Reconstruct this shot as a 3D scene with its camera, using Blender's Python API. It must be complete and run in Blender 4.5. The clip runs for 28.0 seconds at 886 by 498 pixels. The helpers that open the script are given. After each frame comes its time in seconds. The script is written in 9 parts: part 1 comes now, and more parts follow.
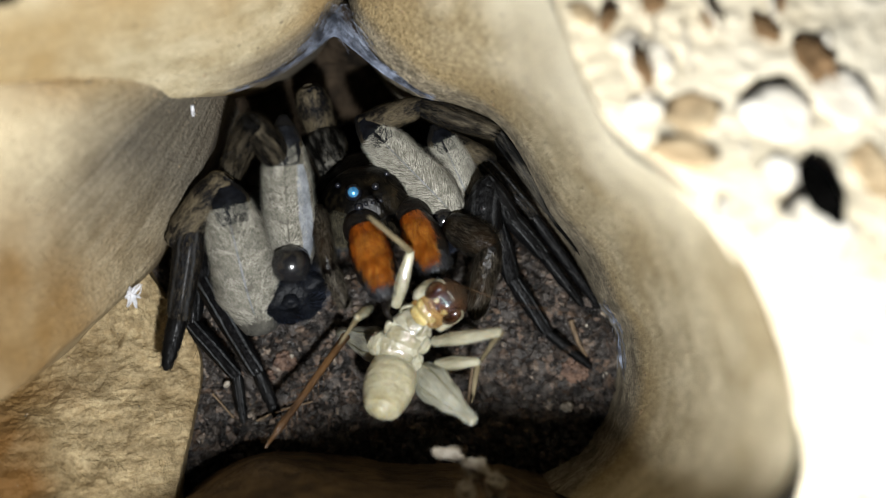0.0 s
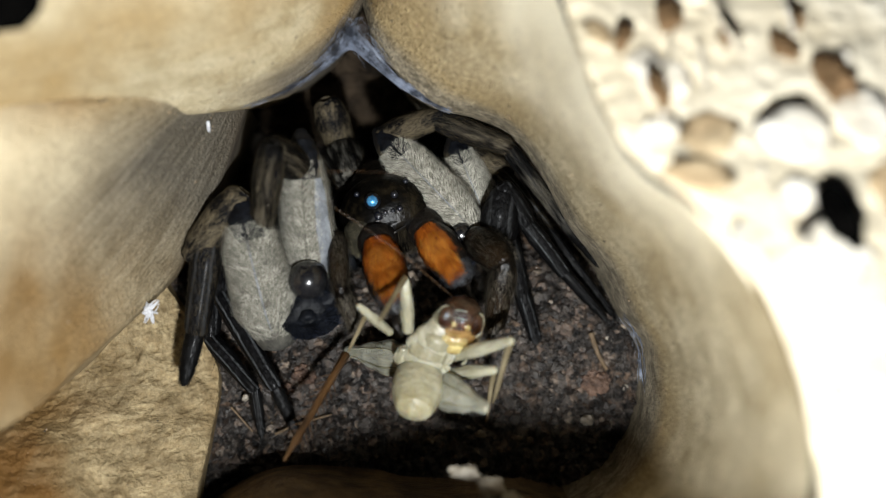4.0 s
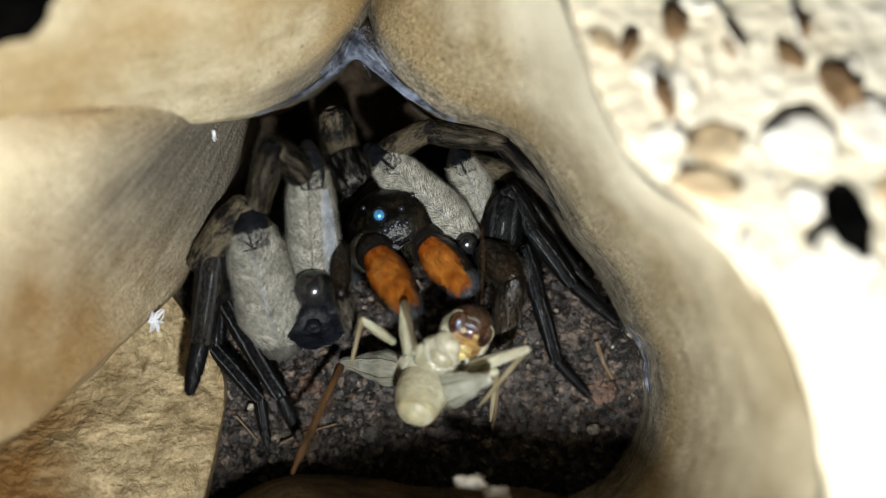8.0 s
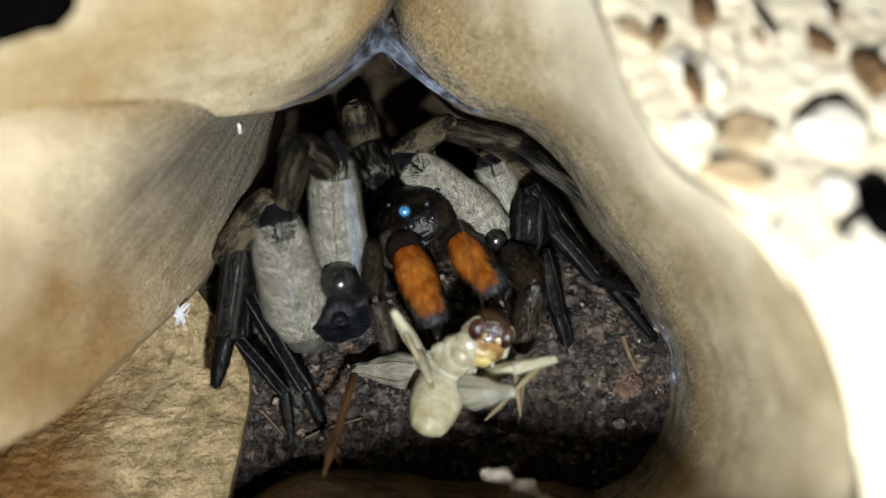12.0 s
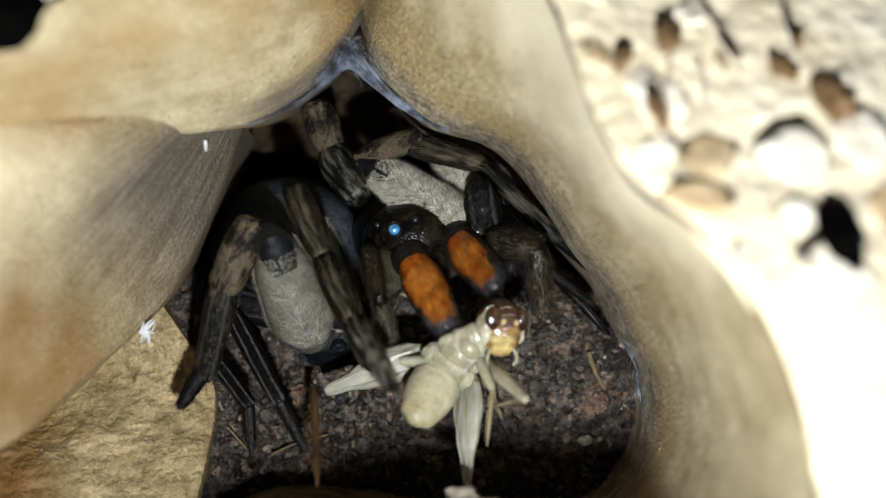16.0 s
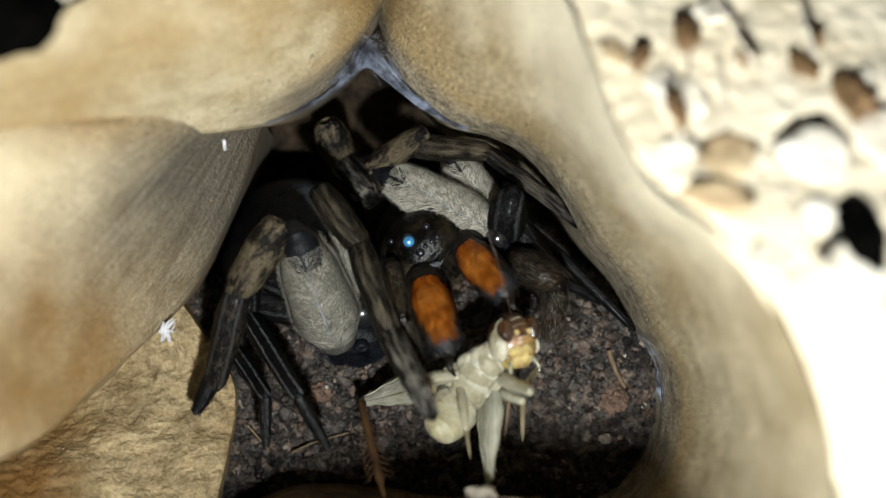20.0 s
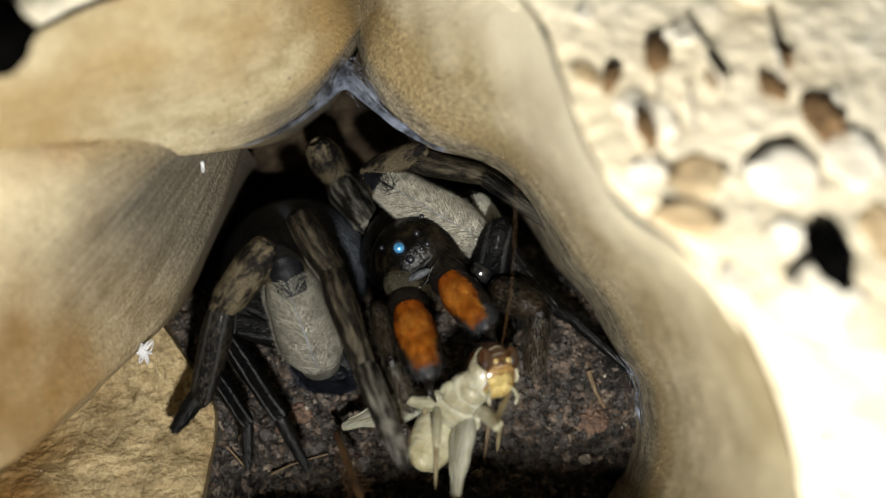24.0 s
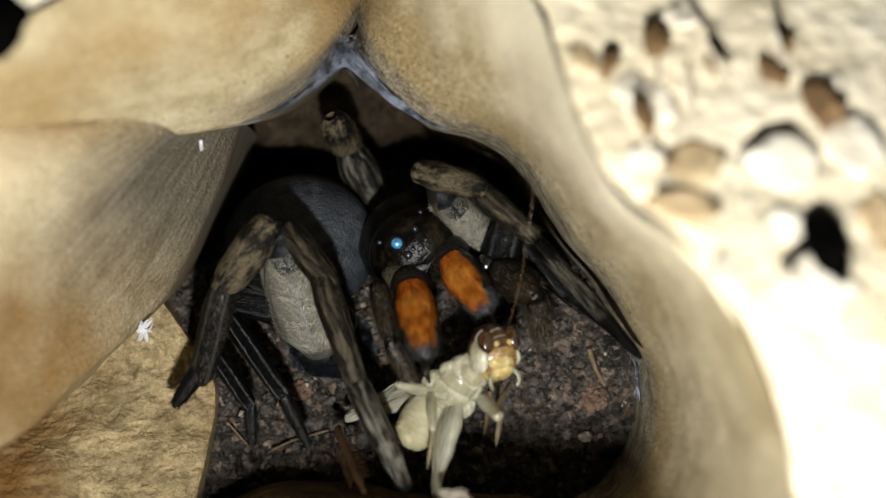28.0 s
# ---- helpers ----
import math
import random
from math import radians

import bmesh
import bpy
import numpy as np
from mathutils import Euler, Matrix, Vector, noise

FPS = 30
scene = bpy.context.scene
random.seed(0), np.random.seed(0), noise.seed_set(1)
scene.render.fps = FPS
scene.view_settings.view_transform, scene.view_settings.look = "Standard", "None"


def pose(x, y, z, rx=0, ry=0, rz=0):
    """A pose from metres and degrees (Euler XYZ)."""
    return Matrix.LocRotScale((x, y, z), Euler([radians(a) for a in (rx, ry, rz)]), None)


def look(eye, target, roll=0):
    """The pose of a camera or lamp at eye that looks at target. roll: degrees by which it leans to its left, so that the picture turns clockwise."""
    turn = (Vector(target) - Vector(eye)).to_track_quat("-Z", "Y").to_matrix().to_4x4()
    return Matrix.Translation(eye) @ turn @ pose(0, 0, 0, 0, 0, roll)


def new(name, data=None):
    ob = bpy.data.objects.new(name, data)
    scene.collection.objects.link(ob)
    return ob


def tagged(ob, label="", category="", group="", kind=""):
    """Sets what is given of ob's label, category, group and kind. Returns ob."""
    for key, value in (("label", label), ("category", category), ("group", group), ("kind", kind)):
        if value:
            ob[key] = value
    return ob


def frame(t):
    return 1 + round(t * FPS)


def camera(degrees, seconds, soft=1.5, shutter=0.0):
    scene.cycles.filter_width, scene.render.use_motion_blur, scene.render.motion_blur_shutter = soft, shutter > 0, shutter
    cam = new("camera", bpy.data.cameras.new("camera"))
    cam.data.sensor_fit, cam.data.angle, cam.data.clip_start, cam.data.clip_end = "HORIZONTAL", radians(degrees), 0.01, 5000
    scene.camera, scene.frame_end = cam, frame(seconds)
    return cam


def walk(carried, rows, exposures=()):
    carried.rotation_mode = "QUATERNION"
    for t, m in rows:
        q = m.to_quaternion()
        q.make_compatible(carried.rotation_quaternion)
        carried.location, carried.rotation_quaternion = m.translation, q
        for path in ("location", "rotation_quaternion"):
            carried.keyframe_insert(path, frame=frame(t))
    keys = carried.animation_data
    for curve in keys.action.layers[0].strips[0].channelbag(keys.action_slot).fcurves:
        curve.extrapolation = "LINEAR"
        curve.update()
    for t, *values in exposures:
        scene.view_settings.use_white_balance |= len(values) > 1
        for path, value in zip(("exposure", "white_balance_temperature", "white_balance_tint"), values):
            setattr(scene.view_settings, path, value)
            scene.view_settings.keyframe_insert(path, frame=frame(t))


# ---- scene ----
# The burrow's own axes: x right, y up the slope, z out of the mouth, in millimetres; B carries it into the world.
B = pose(0, 0, -0.0272, 28, 0, 0)
MM = 0.001


def at(x, y, z, rx=0, ry=0, rz=0):
    """A pose in the burrow's own axes, from millimetres and degrees."""
    return pose(x * MM, y * MM, z * MM, rx, ry, rz)


# ---- camera ----
cam = camera(40.2, 28.0, soft=1.0)
cam.data.dof.use_dof = True
cam.data.dof.focus_distance = 0.0882
cam.data.dof.aperture_fstop = 18.5
walk(cam, [(t, B @ at(x, y, z, rx, ry, rz)) for t, x, y, z, rx, ry, rz in (
    (0, -0.27, -1.57, 90.86, 0.373, -2.436, 0.327),
    (0.5, -0.29, -1.13, 90.82, -0.015, -2.403, 0.409),
    (1, 0.78, -0.27, 90.50, -0.180, -1.620, 0.226),
    (1.5, 0.61, -0.14, 90.23, -0.047, -1.357, 0.178),
    (2, 0.74, 0.04, 90.15, -0.190, -1.240, 0.088),
    (2.5, 0.99, 0.11, 90.18, -0.241, -1.035, 0.184),
    (3, 0.99, 0.47, 90.13, -0.359, -0.954, 0.153),
    (3.5, 0.90, 0.24, 90.27, -0.171, -0.905, 0.159),
    (5.5, 0.60, 0.51, 90.22, -0.202, -0.995, 0.169),
    (6, 0.54, 0.18, 90.28, -0.034, -1.067, 0.188),
    (6.5, 0.39, 0.38, 90.23, -0.181, -1.193, 0.189),
    (7, 0.37, 0.74, 90.28, -0.158, -0.925, 0.147),
    (7.5, 0.50, 0.62, 90.24, 0.102, -0.796, 0.150),
    (8, 0.60, 0.38, 90.18, 0.184, -0.774, 0.112),
    (8.5, 0.68, 0.48, 90.21, 0.082, -0.711, 0.086),
    (9, 0.54, 0.41, 90.22, 0.320, -0.464, 0.094),
    (9.5, -0.06, 0.25, 90.13, 0.249, -0.253, 0.065),
    (10, 0.32, 0.13, 89.81, 0.087, 0.193, -0.011),
    (10.5, 0.29, 0.20, 89.91, 0.061, 0.141, -0.044),
    (11, -0.00, -0.00, 90.00, -0.000, 0.000, -0.000),
    (11.5, 0.13, -0.19, 89.83, 0.218, 0.177, 0.042),
    (13.5, 0.27, -0.06, 89.83, 0.257, 0.103, -0.025),
    (14, 0.17, 0.21, 89.90, 0.108, -0.142, 0.007),
    (14.5, 0.35, 0.26, 89.91, 0.544, -0.783, 0.227),
    (15, 0.46, 0.24, 90.00, 0.439, -1.119, 0.268),
    (15.5, 0.40, 0.23, 90.13, 0.428, -1.669, 0.230),
    (16, 0.58, 0.65, 90.02, 0.498, -1.164, 0.181),
    (16.5, 0.42, 0.92, 89.86, 0.560, -0.584, 0.272),
    (17, 0.20, 0.50, 89.77, 0.631, -0.171, 0.202),
    (17.5, 0.42, 0.85, 89.78, 0.234, -0.127, 0.107),
    (18, 0.40, 1.04, 89.91, 0.151, -0.159, 0.068),
    (18.5, 0.39, 0.96, 89.89, 0.189, -0.120, 0.091),
    (19, 0.65, 0.83, 89.81, 0.368, -0.014, 0.169),
    (19.5, 0.69, 1.16, 89.83, 0.027, -0.063, 0.042),
    (20, 0.79, 1.06, 89.86, 0.160, -0.120, 0.042),
    (20.5, 0.76, 0.51, 89.84, 0.728, -0.641, 0.184),
    (21, 0.59, 0.22, 89.91, 1.057, -0.811, 0.214),
    (21.5, 0.61, 0.16, 89.86, 1.106, -0.904, 0.159),
    (23.5, 1.91, 0.89, 90.04, 0.976, -0.242, 0.040),
    (24, 2.23, 1.17, 90.08, 1.077, -0.190, -0.083),
    (24.5, 2.12, 1.01, 89.99, 0.942, -0.396, -0.087),
    (25, 1.63, 1.26, 90.04, 0.365, -0.621, -0.098),
    (25.5, 1.51, 1.04, 89.83, 0.164, -0.468, -0.157),
    (26, 1.66, 1.44, 89.77, 0.106, -0.002, -0.144),
    (26.5, 2.48, 1.67, 89.60, 0.273, 0.682, -0.215),
    (27, 2.12, 1.44, 89.73, 0.191, 0.071, -0.198),
    (27.5, 2.44, 1.33, 89.57, 0.541, 0.122, -0.050),
    (28, 3.15, 2.66, 89.75, -0.919, 0.412, 0.116),
)], exposures=((0, 0.04, 6480, 9), (9, 0.04, 6420, 7), (14, 0.04, 6450, 7), (21, 0.05, 6600, 6), (25, -0.07, 7100, 8), (28, -0.05, 6950, 8)))

# ---- world and light: a hand torch beside the camera, at night ----
world = bpy.data.worlds.new("night")
world.use_nodes = True
world.node_tree.nodes["Background"].inputs["Color"].default_value = (0.5, 0.65, 1.0, 1)
world.node_tree.nodes["Background"].inputs["Strength"].default_value = 0.006
scene.world = world
torch = bpy.data.lights.new("torch", "AREA")
torch.shape, torch.size, torch.energy, torch.color = "DISK", 0.0036, 0.091, (0.97, 0.985, 1.0)
torch_ob = new("torch", torch)
torch_ob.matrix_world = B @ look((0.004, -0.0203, 0.076), (0, 0.003, 0))


# ---- materials ----
def rgb(c):
    return (c[0], c[1], c[2], 1)


def material(name, c1, c2, scale=300.0, rough=0.7, bump=0.3, stretch=(1, 1, 1), c3=None, spec=0.5, bscale=4.0, sheen=0.0, sub=0.0, lo=0.35, hi=0.65, coat=0.0, deep=0.3):
    """Two tones mixed by a noise of that scale (per metre), a third in broad patches, and a fine relief."""
    m = bpy.data.materials.new(name)
    m.use_nodes = True
    nt = m.node_tree
    b = nt.nodes["Principled BSDF"]
    tc = nt.nodes.new("ShaderNodeTexCoord")
    mp = nt.nodes.new("ShaderNodeMapping")
    mp.inputs["Scale"].default_value = stretch
    nt.links.new(tc.outputs["Object"], mp.inputs["Vector"])
    n1 = nt.nodes.new("ShaderNodeTexNoise")
    n1.inputs["Scale"].default_value, n1.inputs["Detail"].default_value, n1.inputs["Roughness"].default_value = scale, 6, 0.65
    nt.links.new(mp.outputs[0], n1.inputs["Vector"])
    r = nt.nodes.new("ShaderNodeValToRGB")
    r.color_ramp.elements[0].position, r.color_ramp.elements[0].color = lo, rgb(c1)
    r.color_ramp.elements[1].position, r.color_ramp.elements[1].color = hi, rgb(c2)
    nt.links.new(n1.outputs["Fac"], r.inputs["Fac"])
    col = r.outputs["Color"]
    if c3:
        n2 = nt.nodes.new("ShaderNodeTexNoise")
        n2.inputs["Scale"].default_value, n2.inputs["Detail"].default_value = scale * 0.17, 3
        nt.links.new(tc.outputs["Object"], n2.inputs["Vector"])
        r2 = nt.nodes.new("ShaderNodeValToRGB")
        r2.color_ramp.elements[0].position, r2.color_ramp.elements[1].position = 0.42, 0.62
        nt.links.new(n2.outputs["Fac"], r2.inputs["Fac"])
        mx = nt.nodes.new("ShaderNodeMix")
        mx.data_type = "RGBA"
        nt.links.new(r2.outputs["Color"], mx.inputs["Factor"])
        nt.links.new(col, mx.inputs["A"])
        mx.inputs["B"].default_value = rgb(c3)
        col = mx.outputs["Result"]
    nt.links.new(col, b.inputs["Base Color"])
    b.inputs["Roughness"].default_value = rough
    b.inputs["Specular IOR Level"].default_value = spec
    b.inputs["Sheen Weight"].default_value = sheen
    b.inputs["Coat Weight"].default_value = coat
    b.inputs["Coat Roughness"].default_value = 0.22 if coat < 0.3 else 0.06
    if sub:
        b.inputs["Subsurface Weight"].default_value = sub
        b.inputs["Subsurface Radius"].default_value = (0.0012, 0.0008, 0.0004)
        b.inputs["Subsurface Scale"].default_value = 1.0
    if bump:
        n3 = nt.nodes.new("ShaderNodeTexNoise")
        n3.inputs["Scale"].default_value, n3.inputs["Detail"].default_value = scale * bscale, 4
        nt.links.new(mp.outputs[0], n3.inputs["Vector"])
        bp = nt.nodes.new("ShaderNodeBump")
        bp.inputs["Strength"].default_value, bp.inputs["Distance"].default_value = bump, deep / scale
        nt.links.new(n3.outputs["Fac"], bp.inputs["Height"])
        nt.links.new(bp.outputs[0], b.inputs["Normal"])
    return m


def banded(name, stops, scale=600.0, rough=0.65, wob=0.12, axis="Y", sheen=0.0, bump=0.4, across=2.0, spec=0.12, coat=0.0):
    """Pigment in bands along a limb: stops of (place 0 to 1, colour), with ragged borders."""
    m = material(name, (0, 0, 0), (1, 1, 1), scale, rough, bump, (across, 0.5, across), sheen=sheen, spec=spec, coat=coat)
    nt = m.node_tree
    b = nt.nodes["Principled BSDF"]
    noise_node = [n for n in nt.nodes if n.bl_idname == "ShaderNodeTexNoise"][0]
    tc = [n for n in nt.nodes if n.bl_idname == "ShaderNodeTexCoord"][0]
    sp = nt.nodes.new("ShaderNodeSeparateXYZ")
    nt.links.new(tc.outputs["Generated"], sp.inputs[0])
    ma = nt.nodes.new("ShaderNodeMath")
    ma.operation = "MULTIPLY_ADD"
    nt.links.new(noise_node.outputs["Fac"], ma.inputs[0])
    ma.inputs[1].default_value = wob * 2
    nt.links.new(sp.outputs[axis], ma.inputs[2])
    sb = nt.nodes.new("ShaderNodeMath")
    sb.operation = "SUBTRACT"
    nt.links.new(ma.outputs[0], sb.inputs[0])
    sb.inputs[1].default_value = wob
    r = nt.nodes.new("ShaderNodeValToRGB")
    while len(r.color_ramp.elements) < len(stops):
        r.color_ramp.elements.new(0.5)
    for e, (p, c) in zip(r.color_ramp.elements, stops):
        e.position, e.color = p, rgb(c)
    nt.links.new(sb.outputs[0], r.inputs["Fac"])
    mx = nt.nodes.new("ShaderNodeMix")
    mx.data_type, mx.blend_type = "RGBA", "MULTIPLY"
    mx.inputs["Factor"].default_value = 0.45
    ramp = [n for n in nt.nodes if n.bl_idname == "ShaderNodeValToRGB"][0]
    nt.links.new(r.outputs["Color"], mx.inputs["A"])
    nt.links.new(ramp.outputs["Color"], mx.inputs["B"])
    nt.links.new(mx.outputs["Result"], b.inputs["Base Color"])
    return m


def lining(name, dark, light, grey, pull=0.45, relief=0.16, grain=(7, 75), warp=0.6, rim_painted=(0.80, 0.69, 0.47), speck=0.5, tint=(1.0, 0.86, 0.66), coarse=420, pits=0.5):
    """Silk-plastered clay: fine sandy grain, warm stains, streaks drawn along the fold, and bare grey silk towards the
    lip, with shade painted into it.
    """
    m = material(name, dark, light, coarse, 0.66, 0.4, c3=tuple(p * q for p, q in zip(dark, tint)), spec=0.3, bscale=9)
    nt = m.node_tree
    b = nt.nodes["Principled BSDF"]
    tc = [k for k in nt.nodes if k.bl_idname == "ShaderNodeTexCoord"][0]
    uv = nt.nodes.new("ShaderNodeUVMap")
    mp = nt.nodes.new("ShaderNodeMapping")
    mp.inputs["Scale"].default_value = (*grain, 1)
    nt.links.new(uv.outputs[0], mp.inputs["Vector"])
    n = nt.nodes.new("ShaderNodeTexNoise")
    n.inputs["Scale"].default_value, n.inputs["Detail"].default_value, n.inputs["Distortion"].default_value = 1.0, 7, warp
    nt.links.new(mp.outputs[0], n.inputs["Vector"])

    def ramp(source, p0, c0, p1, c1):
        r = nt.nodes.new("ShaderNodeValToRGB")
        r.color_ramp.elements[0].position, r.color_ramp.elements[0].color = p0, rgb(c0)
        r.color_ramp.elements[1].position, r.color_ramp.elements[1].color = p1, rgb(c1)
        nt.links.new(source, r.inputs["Fac"])
        return r.outputs["Color"]

    def times(a, c, amount):
        mul = nt.nodes.new("ShaderNodeMix")
        mul.data_type, mul.blend_type = "RGBA", "MULTIPLY"
        mul.inputs["Factor"].default_value = amount
        nt.links.new(a, mul.inputs["A"])
        nt.links.new(c, mul.inputs["B"])
        return mul.outputs["Result"]

    def blend(factor, a, c):
        mx = nt.nodes.new("ShaderNodeMix")
        mx.data_type = "RGBA"
        nt.links.new(factor, mx.inputs["Factor"])
        nt.links.new(a, mx.inputs["A"])
        if isinstance(c, tuple):
            mx.inputs["B"].default_value = rgb(c)
        else:
            nt.links.new(c, mx.inputs["B"])
        return mx.outputs["Result"]

    def attribute(which):
        node = nt.nodes.new("ShaderNodeAttribute")
        node.attribute_name = which
        return node.outputs["Fac"]

    fine = nt.nodes.new("ShaderNodeTexNoise")
    fine.inputs["Scale"].default_value, fine.inputs["Detail"].default_value, fine.inputs["Roughness"].default_value = 3600, 4, 0.75
    nt.links.new(tc.outputs["Object"], fine.inputs["Vector"])
    col = times(b.inputs["Base Color"].links[0].from_socket, ramp(n.outputs["Fac"], 0.33, (0.66, 0.56, 0.44), 0.7, (1.18, 1.18, 1.2)), pull)
    col = times(col, ramp(fine.outputs["Fac"], 0.36, (0.5, 0.46, 0.4), 0.66, (1.38, 1.36, 1.32)), speck)
    # Grey silk tone; it also paints shade into the lip and its underside.
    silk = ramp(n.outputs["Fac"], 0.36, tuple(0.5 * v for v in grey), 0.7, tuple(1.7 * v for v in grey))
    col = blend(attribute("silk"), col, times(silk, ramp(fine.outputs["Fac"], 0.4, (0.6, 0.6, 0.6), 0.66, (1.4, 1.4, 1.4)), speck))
    # Outer edge blends to a second tone; pale ones paint sand plus torch brightness.
    col = blend(attribute("rim_paint"), col, rim_painted)
    nt.links.new(col, b.inputs["Base Color"])
    bp = [k for k in nt.nodes if k.bl_idname == "ShaderNodeBump"][0]
    b2 = nt.nodes.new("ShaderNodeBump")
    b2.inputs["Strength"].default_value, b2.inputs["Distance"].default_value = relief, 0.0002
    nt.links.new(n.outputs["Fac"], b2.inputs["Height"])
    nt.links.new(bp.outputs[0], b2.inputs["Normal"])
    b3 = nt.nodes.new("ShaderNodeBump")
    b3.inputs["Strength"].default_value, b3.inputs["Distance"].default_value = pits, 0.00012
    nt.links.new(fine.outputs["Fac"], b3.inputs["Height"])
    nt.links.new(b2.outputs[0], b3.inputs["Normal"])
    nt.links.new(b3.outputs[0], b.inputs["Normal"])
    return m


def crumbly(name, dark, light):
    """Soil crumbs, each of its own tone, a few of them pale."""
    m = material(name, dark, light, 1500, 0.36, 0.9)
    nt = m.node_tree
    b = nt.nodes["Principled BSDF"]
    geo = nt.nodes.new("ShaderNodeNewGeometry")
    r = nt.nodes.new("ShaderNodeValToRGB")
    r.color_ramp.elements[0].position, r.color_ramp.elements[0].color = 0.0, (0.35, 0.33, 0.32, 1)
    r.color_ramp.elements[1].position, r.color_ramp.elements[1].color = 1.0, (3.6, 3.4, 3.0, 1)
    for p, c in ((0.55, (0.9, 0.88, 0.86, 1)), (0.9, (1.7, 1.35, 1.1, 1))):
        r.color_ramp.elements.new(p).color = c
    nt.links.new(geo.outputs["Random Per Island"], r.inputs["Fac"])
    mx = nt.nodes.new("ShaderNodeMix")
    mx.data_type, mx.blend_type = "RGBA", "MULTIPLY"
    mx.inputs["Factor"].default_value = 1.0
    nt.links.new(b.inputs["Base Color"].links[0].from_socket, mx.inputs["A"])
    nt.links.new(r.outputs["Color"], mx.inputs["B"])
    nt.links.new(mx.outputs["Result"], b.inputs["Base Color"])
    return m


def plated(name, dark, light):
    """Cracked soil: each small plate of its own tone, some grey, some rusty."""
    m = material(name, dark, light, 1500, 0.45, 1.0, (1, 1, 1), tuple(0.5 * (p + 0.12 * q) for p, q in zip(dark, light)), 0.4, 3, lo=0.4, hi=0.68, deep=0.7)
    nt = m.node_tree
    b = nt.nodes["Principled BSDF"]
    tc = [n for n in nt.nodes if n.bl_idname == "ShaderNodeTexCoord"][0]
    warp = nt.nodes.new("ShaderNodeTexNoise")
    warp.inputs["Scale"].default_value = 500
    nt.links.new(tc.outputs["Object"], warp.inputs["Vector"])
    add = nt.nodes.new("ShaderNodeMix")
    add.data_type, add.blend_type = "RGBA", "ADD"
    add.inputs["Factor"].default_value = 0.0012
    nt.links.new(tc.outputs["Object"], add.inputs["A"])
    nt.links.new(warp.outputs["Color"], add.inputs["B"])
    vo = nt.nodes.new("ShaderNodeTexVoronoi")
    vo.inputs["Scale"].default_value = 900
    nt.links.new(add.outputs["Result"], vo.inputs["Vector"])
    sp = nt.nodes.new("ShaderNodeSeparateColor")
    nt.links.new(vo.outputs["Color"], sp.inputs[0])
    r = nt.nodes.new("ShaderNodeValToRGB")
    r.color_ramp.elements[0].position, r.color_ramp.elements[0].color = 0.0, (0.45, 0.44, 0.44, 1)
    r.color_ramp.elements[1].position, r.color_ramp.elements[1].color = 1.0, (2.3, 2.1, 1.9, 1)
    for p, c in ((0.6, (1.0, 0.96, 0.94, 1)), (0.8, (1.5, 1.1, 0.8, 1)), (0.93, (1.2, 1.15, 1.1, 1))):
        r.color_ramp.elements.new(p).color = c
    nt.links.new(sp.outputs[0], r.inputs["Fac"])
    mx = nt.nodes.new("ShaderNodeMix")
    mx.data_type, mx.blend_type = "RGBA", "MULTIPLY"
    mx.inputs["Factor"].default_value = 1.0
    nt.links.new(b.inputs["Base Color"].links[0].from_socket, mx.inputs["A"])
    nt.links.new(r.outputs["Color"], mx.inputs["B"])
    nt.links.new(mx.outputs["Result"], b.inputs["Base Color"])
    return m


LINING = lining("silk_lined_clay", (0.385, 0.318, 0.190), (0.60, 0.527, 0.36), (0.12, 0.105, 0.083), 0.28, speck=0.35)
GRITTY = lining("gritty_lined_clay", (0.39, 0.33, 0.212), (0.66, 0.592, 0.425), (0.25, 0.215, 0.155), 0.12, 0.1, (30, 30), speck=1.0, pits=1.0, tint=(1.0, 0.93, 0.80), rim_painted=(0.88, 0.80, 0.60))
# The dark grey also paints shade into the west wall's inner side.
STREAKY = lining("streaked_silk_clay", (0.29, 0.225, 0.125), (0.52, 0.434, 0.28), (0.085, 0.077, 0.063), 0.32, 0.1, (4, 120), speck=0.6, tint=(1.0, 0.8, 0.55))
SILK = material("silk", (0.035, 0.042, 0.06), (0.42, 0.48, 0.62), 900, 0.35, 0.4, (1, 1, 1), spec=0.5, lo=0.42, hi=0.75)
BARK = lining("fibrous_earth", (0.20, 0.152, 0.08), (0.47, 0.38, 0.222), (0.05, 0.05, 0.05), 0.5, 0.7, (26, 10), 2.5, (0.15, 0.07, 0.014), speck=0.5, tint=(1.0, 0.85, 0.6), coarse=420, pits=0.7)
SOIL = plated("dark_soil", (0.004, 0.0034, 0.003), (0.15, 0.127, 0.108))
CLOD = crumbly("soil_clod", (0.006, 0.005, 0.0045), (0.10, 0.085, 0.073))
RUST = material("rusty_clod", (0.03, 0.014, 0.008), (0.19, 0.115, 0.078), 1500, 0.5, 1.0)
PALE = material("pale_grit", (0.14, 0.11, 0.075), (0.50, 0.45, 0.37), 700, 0.5, 0.9)
STRAW = material("dry_stem", (0.07, 0.045, 0.022), (0.20, 0.135, 0.075), 1200, 0.6, 0.5, (3, 0.4, 3))
SAND = material("pale_sand", (0.74, 0.63, 0.43), (0.89, 0.82, 0.66), 130, 0.8, 0.4, c3=(0.82, 0.71, 0.50))
STONE = material("pale_stone", (0.76, 0.63, 0.42), (0.90, 0.85, 0.72), 130, 0.7, 0.5, c3=(0.86, 0.82, 0.74))
BARKCHIP = material("brown_chip", (0.40, 0.27, 0.14), (0.66, 0.52, 0.32), 220, 0.7, 0.5)
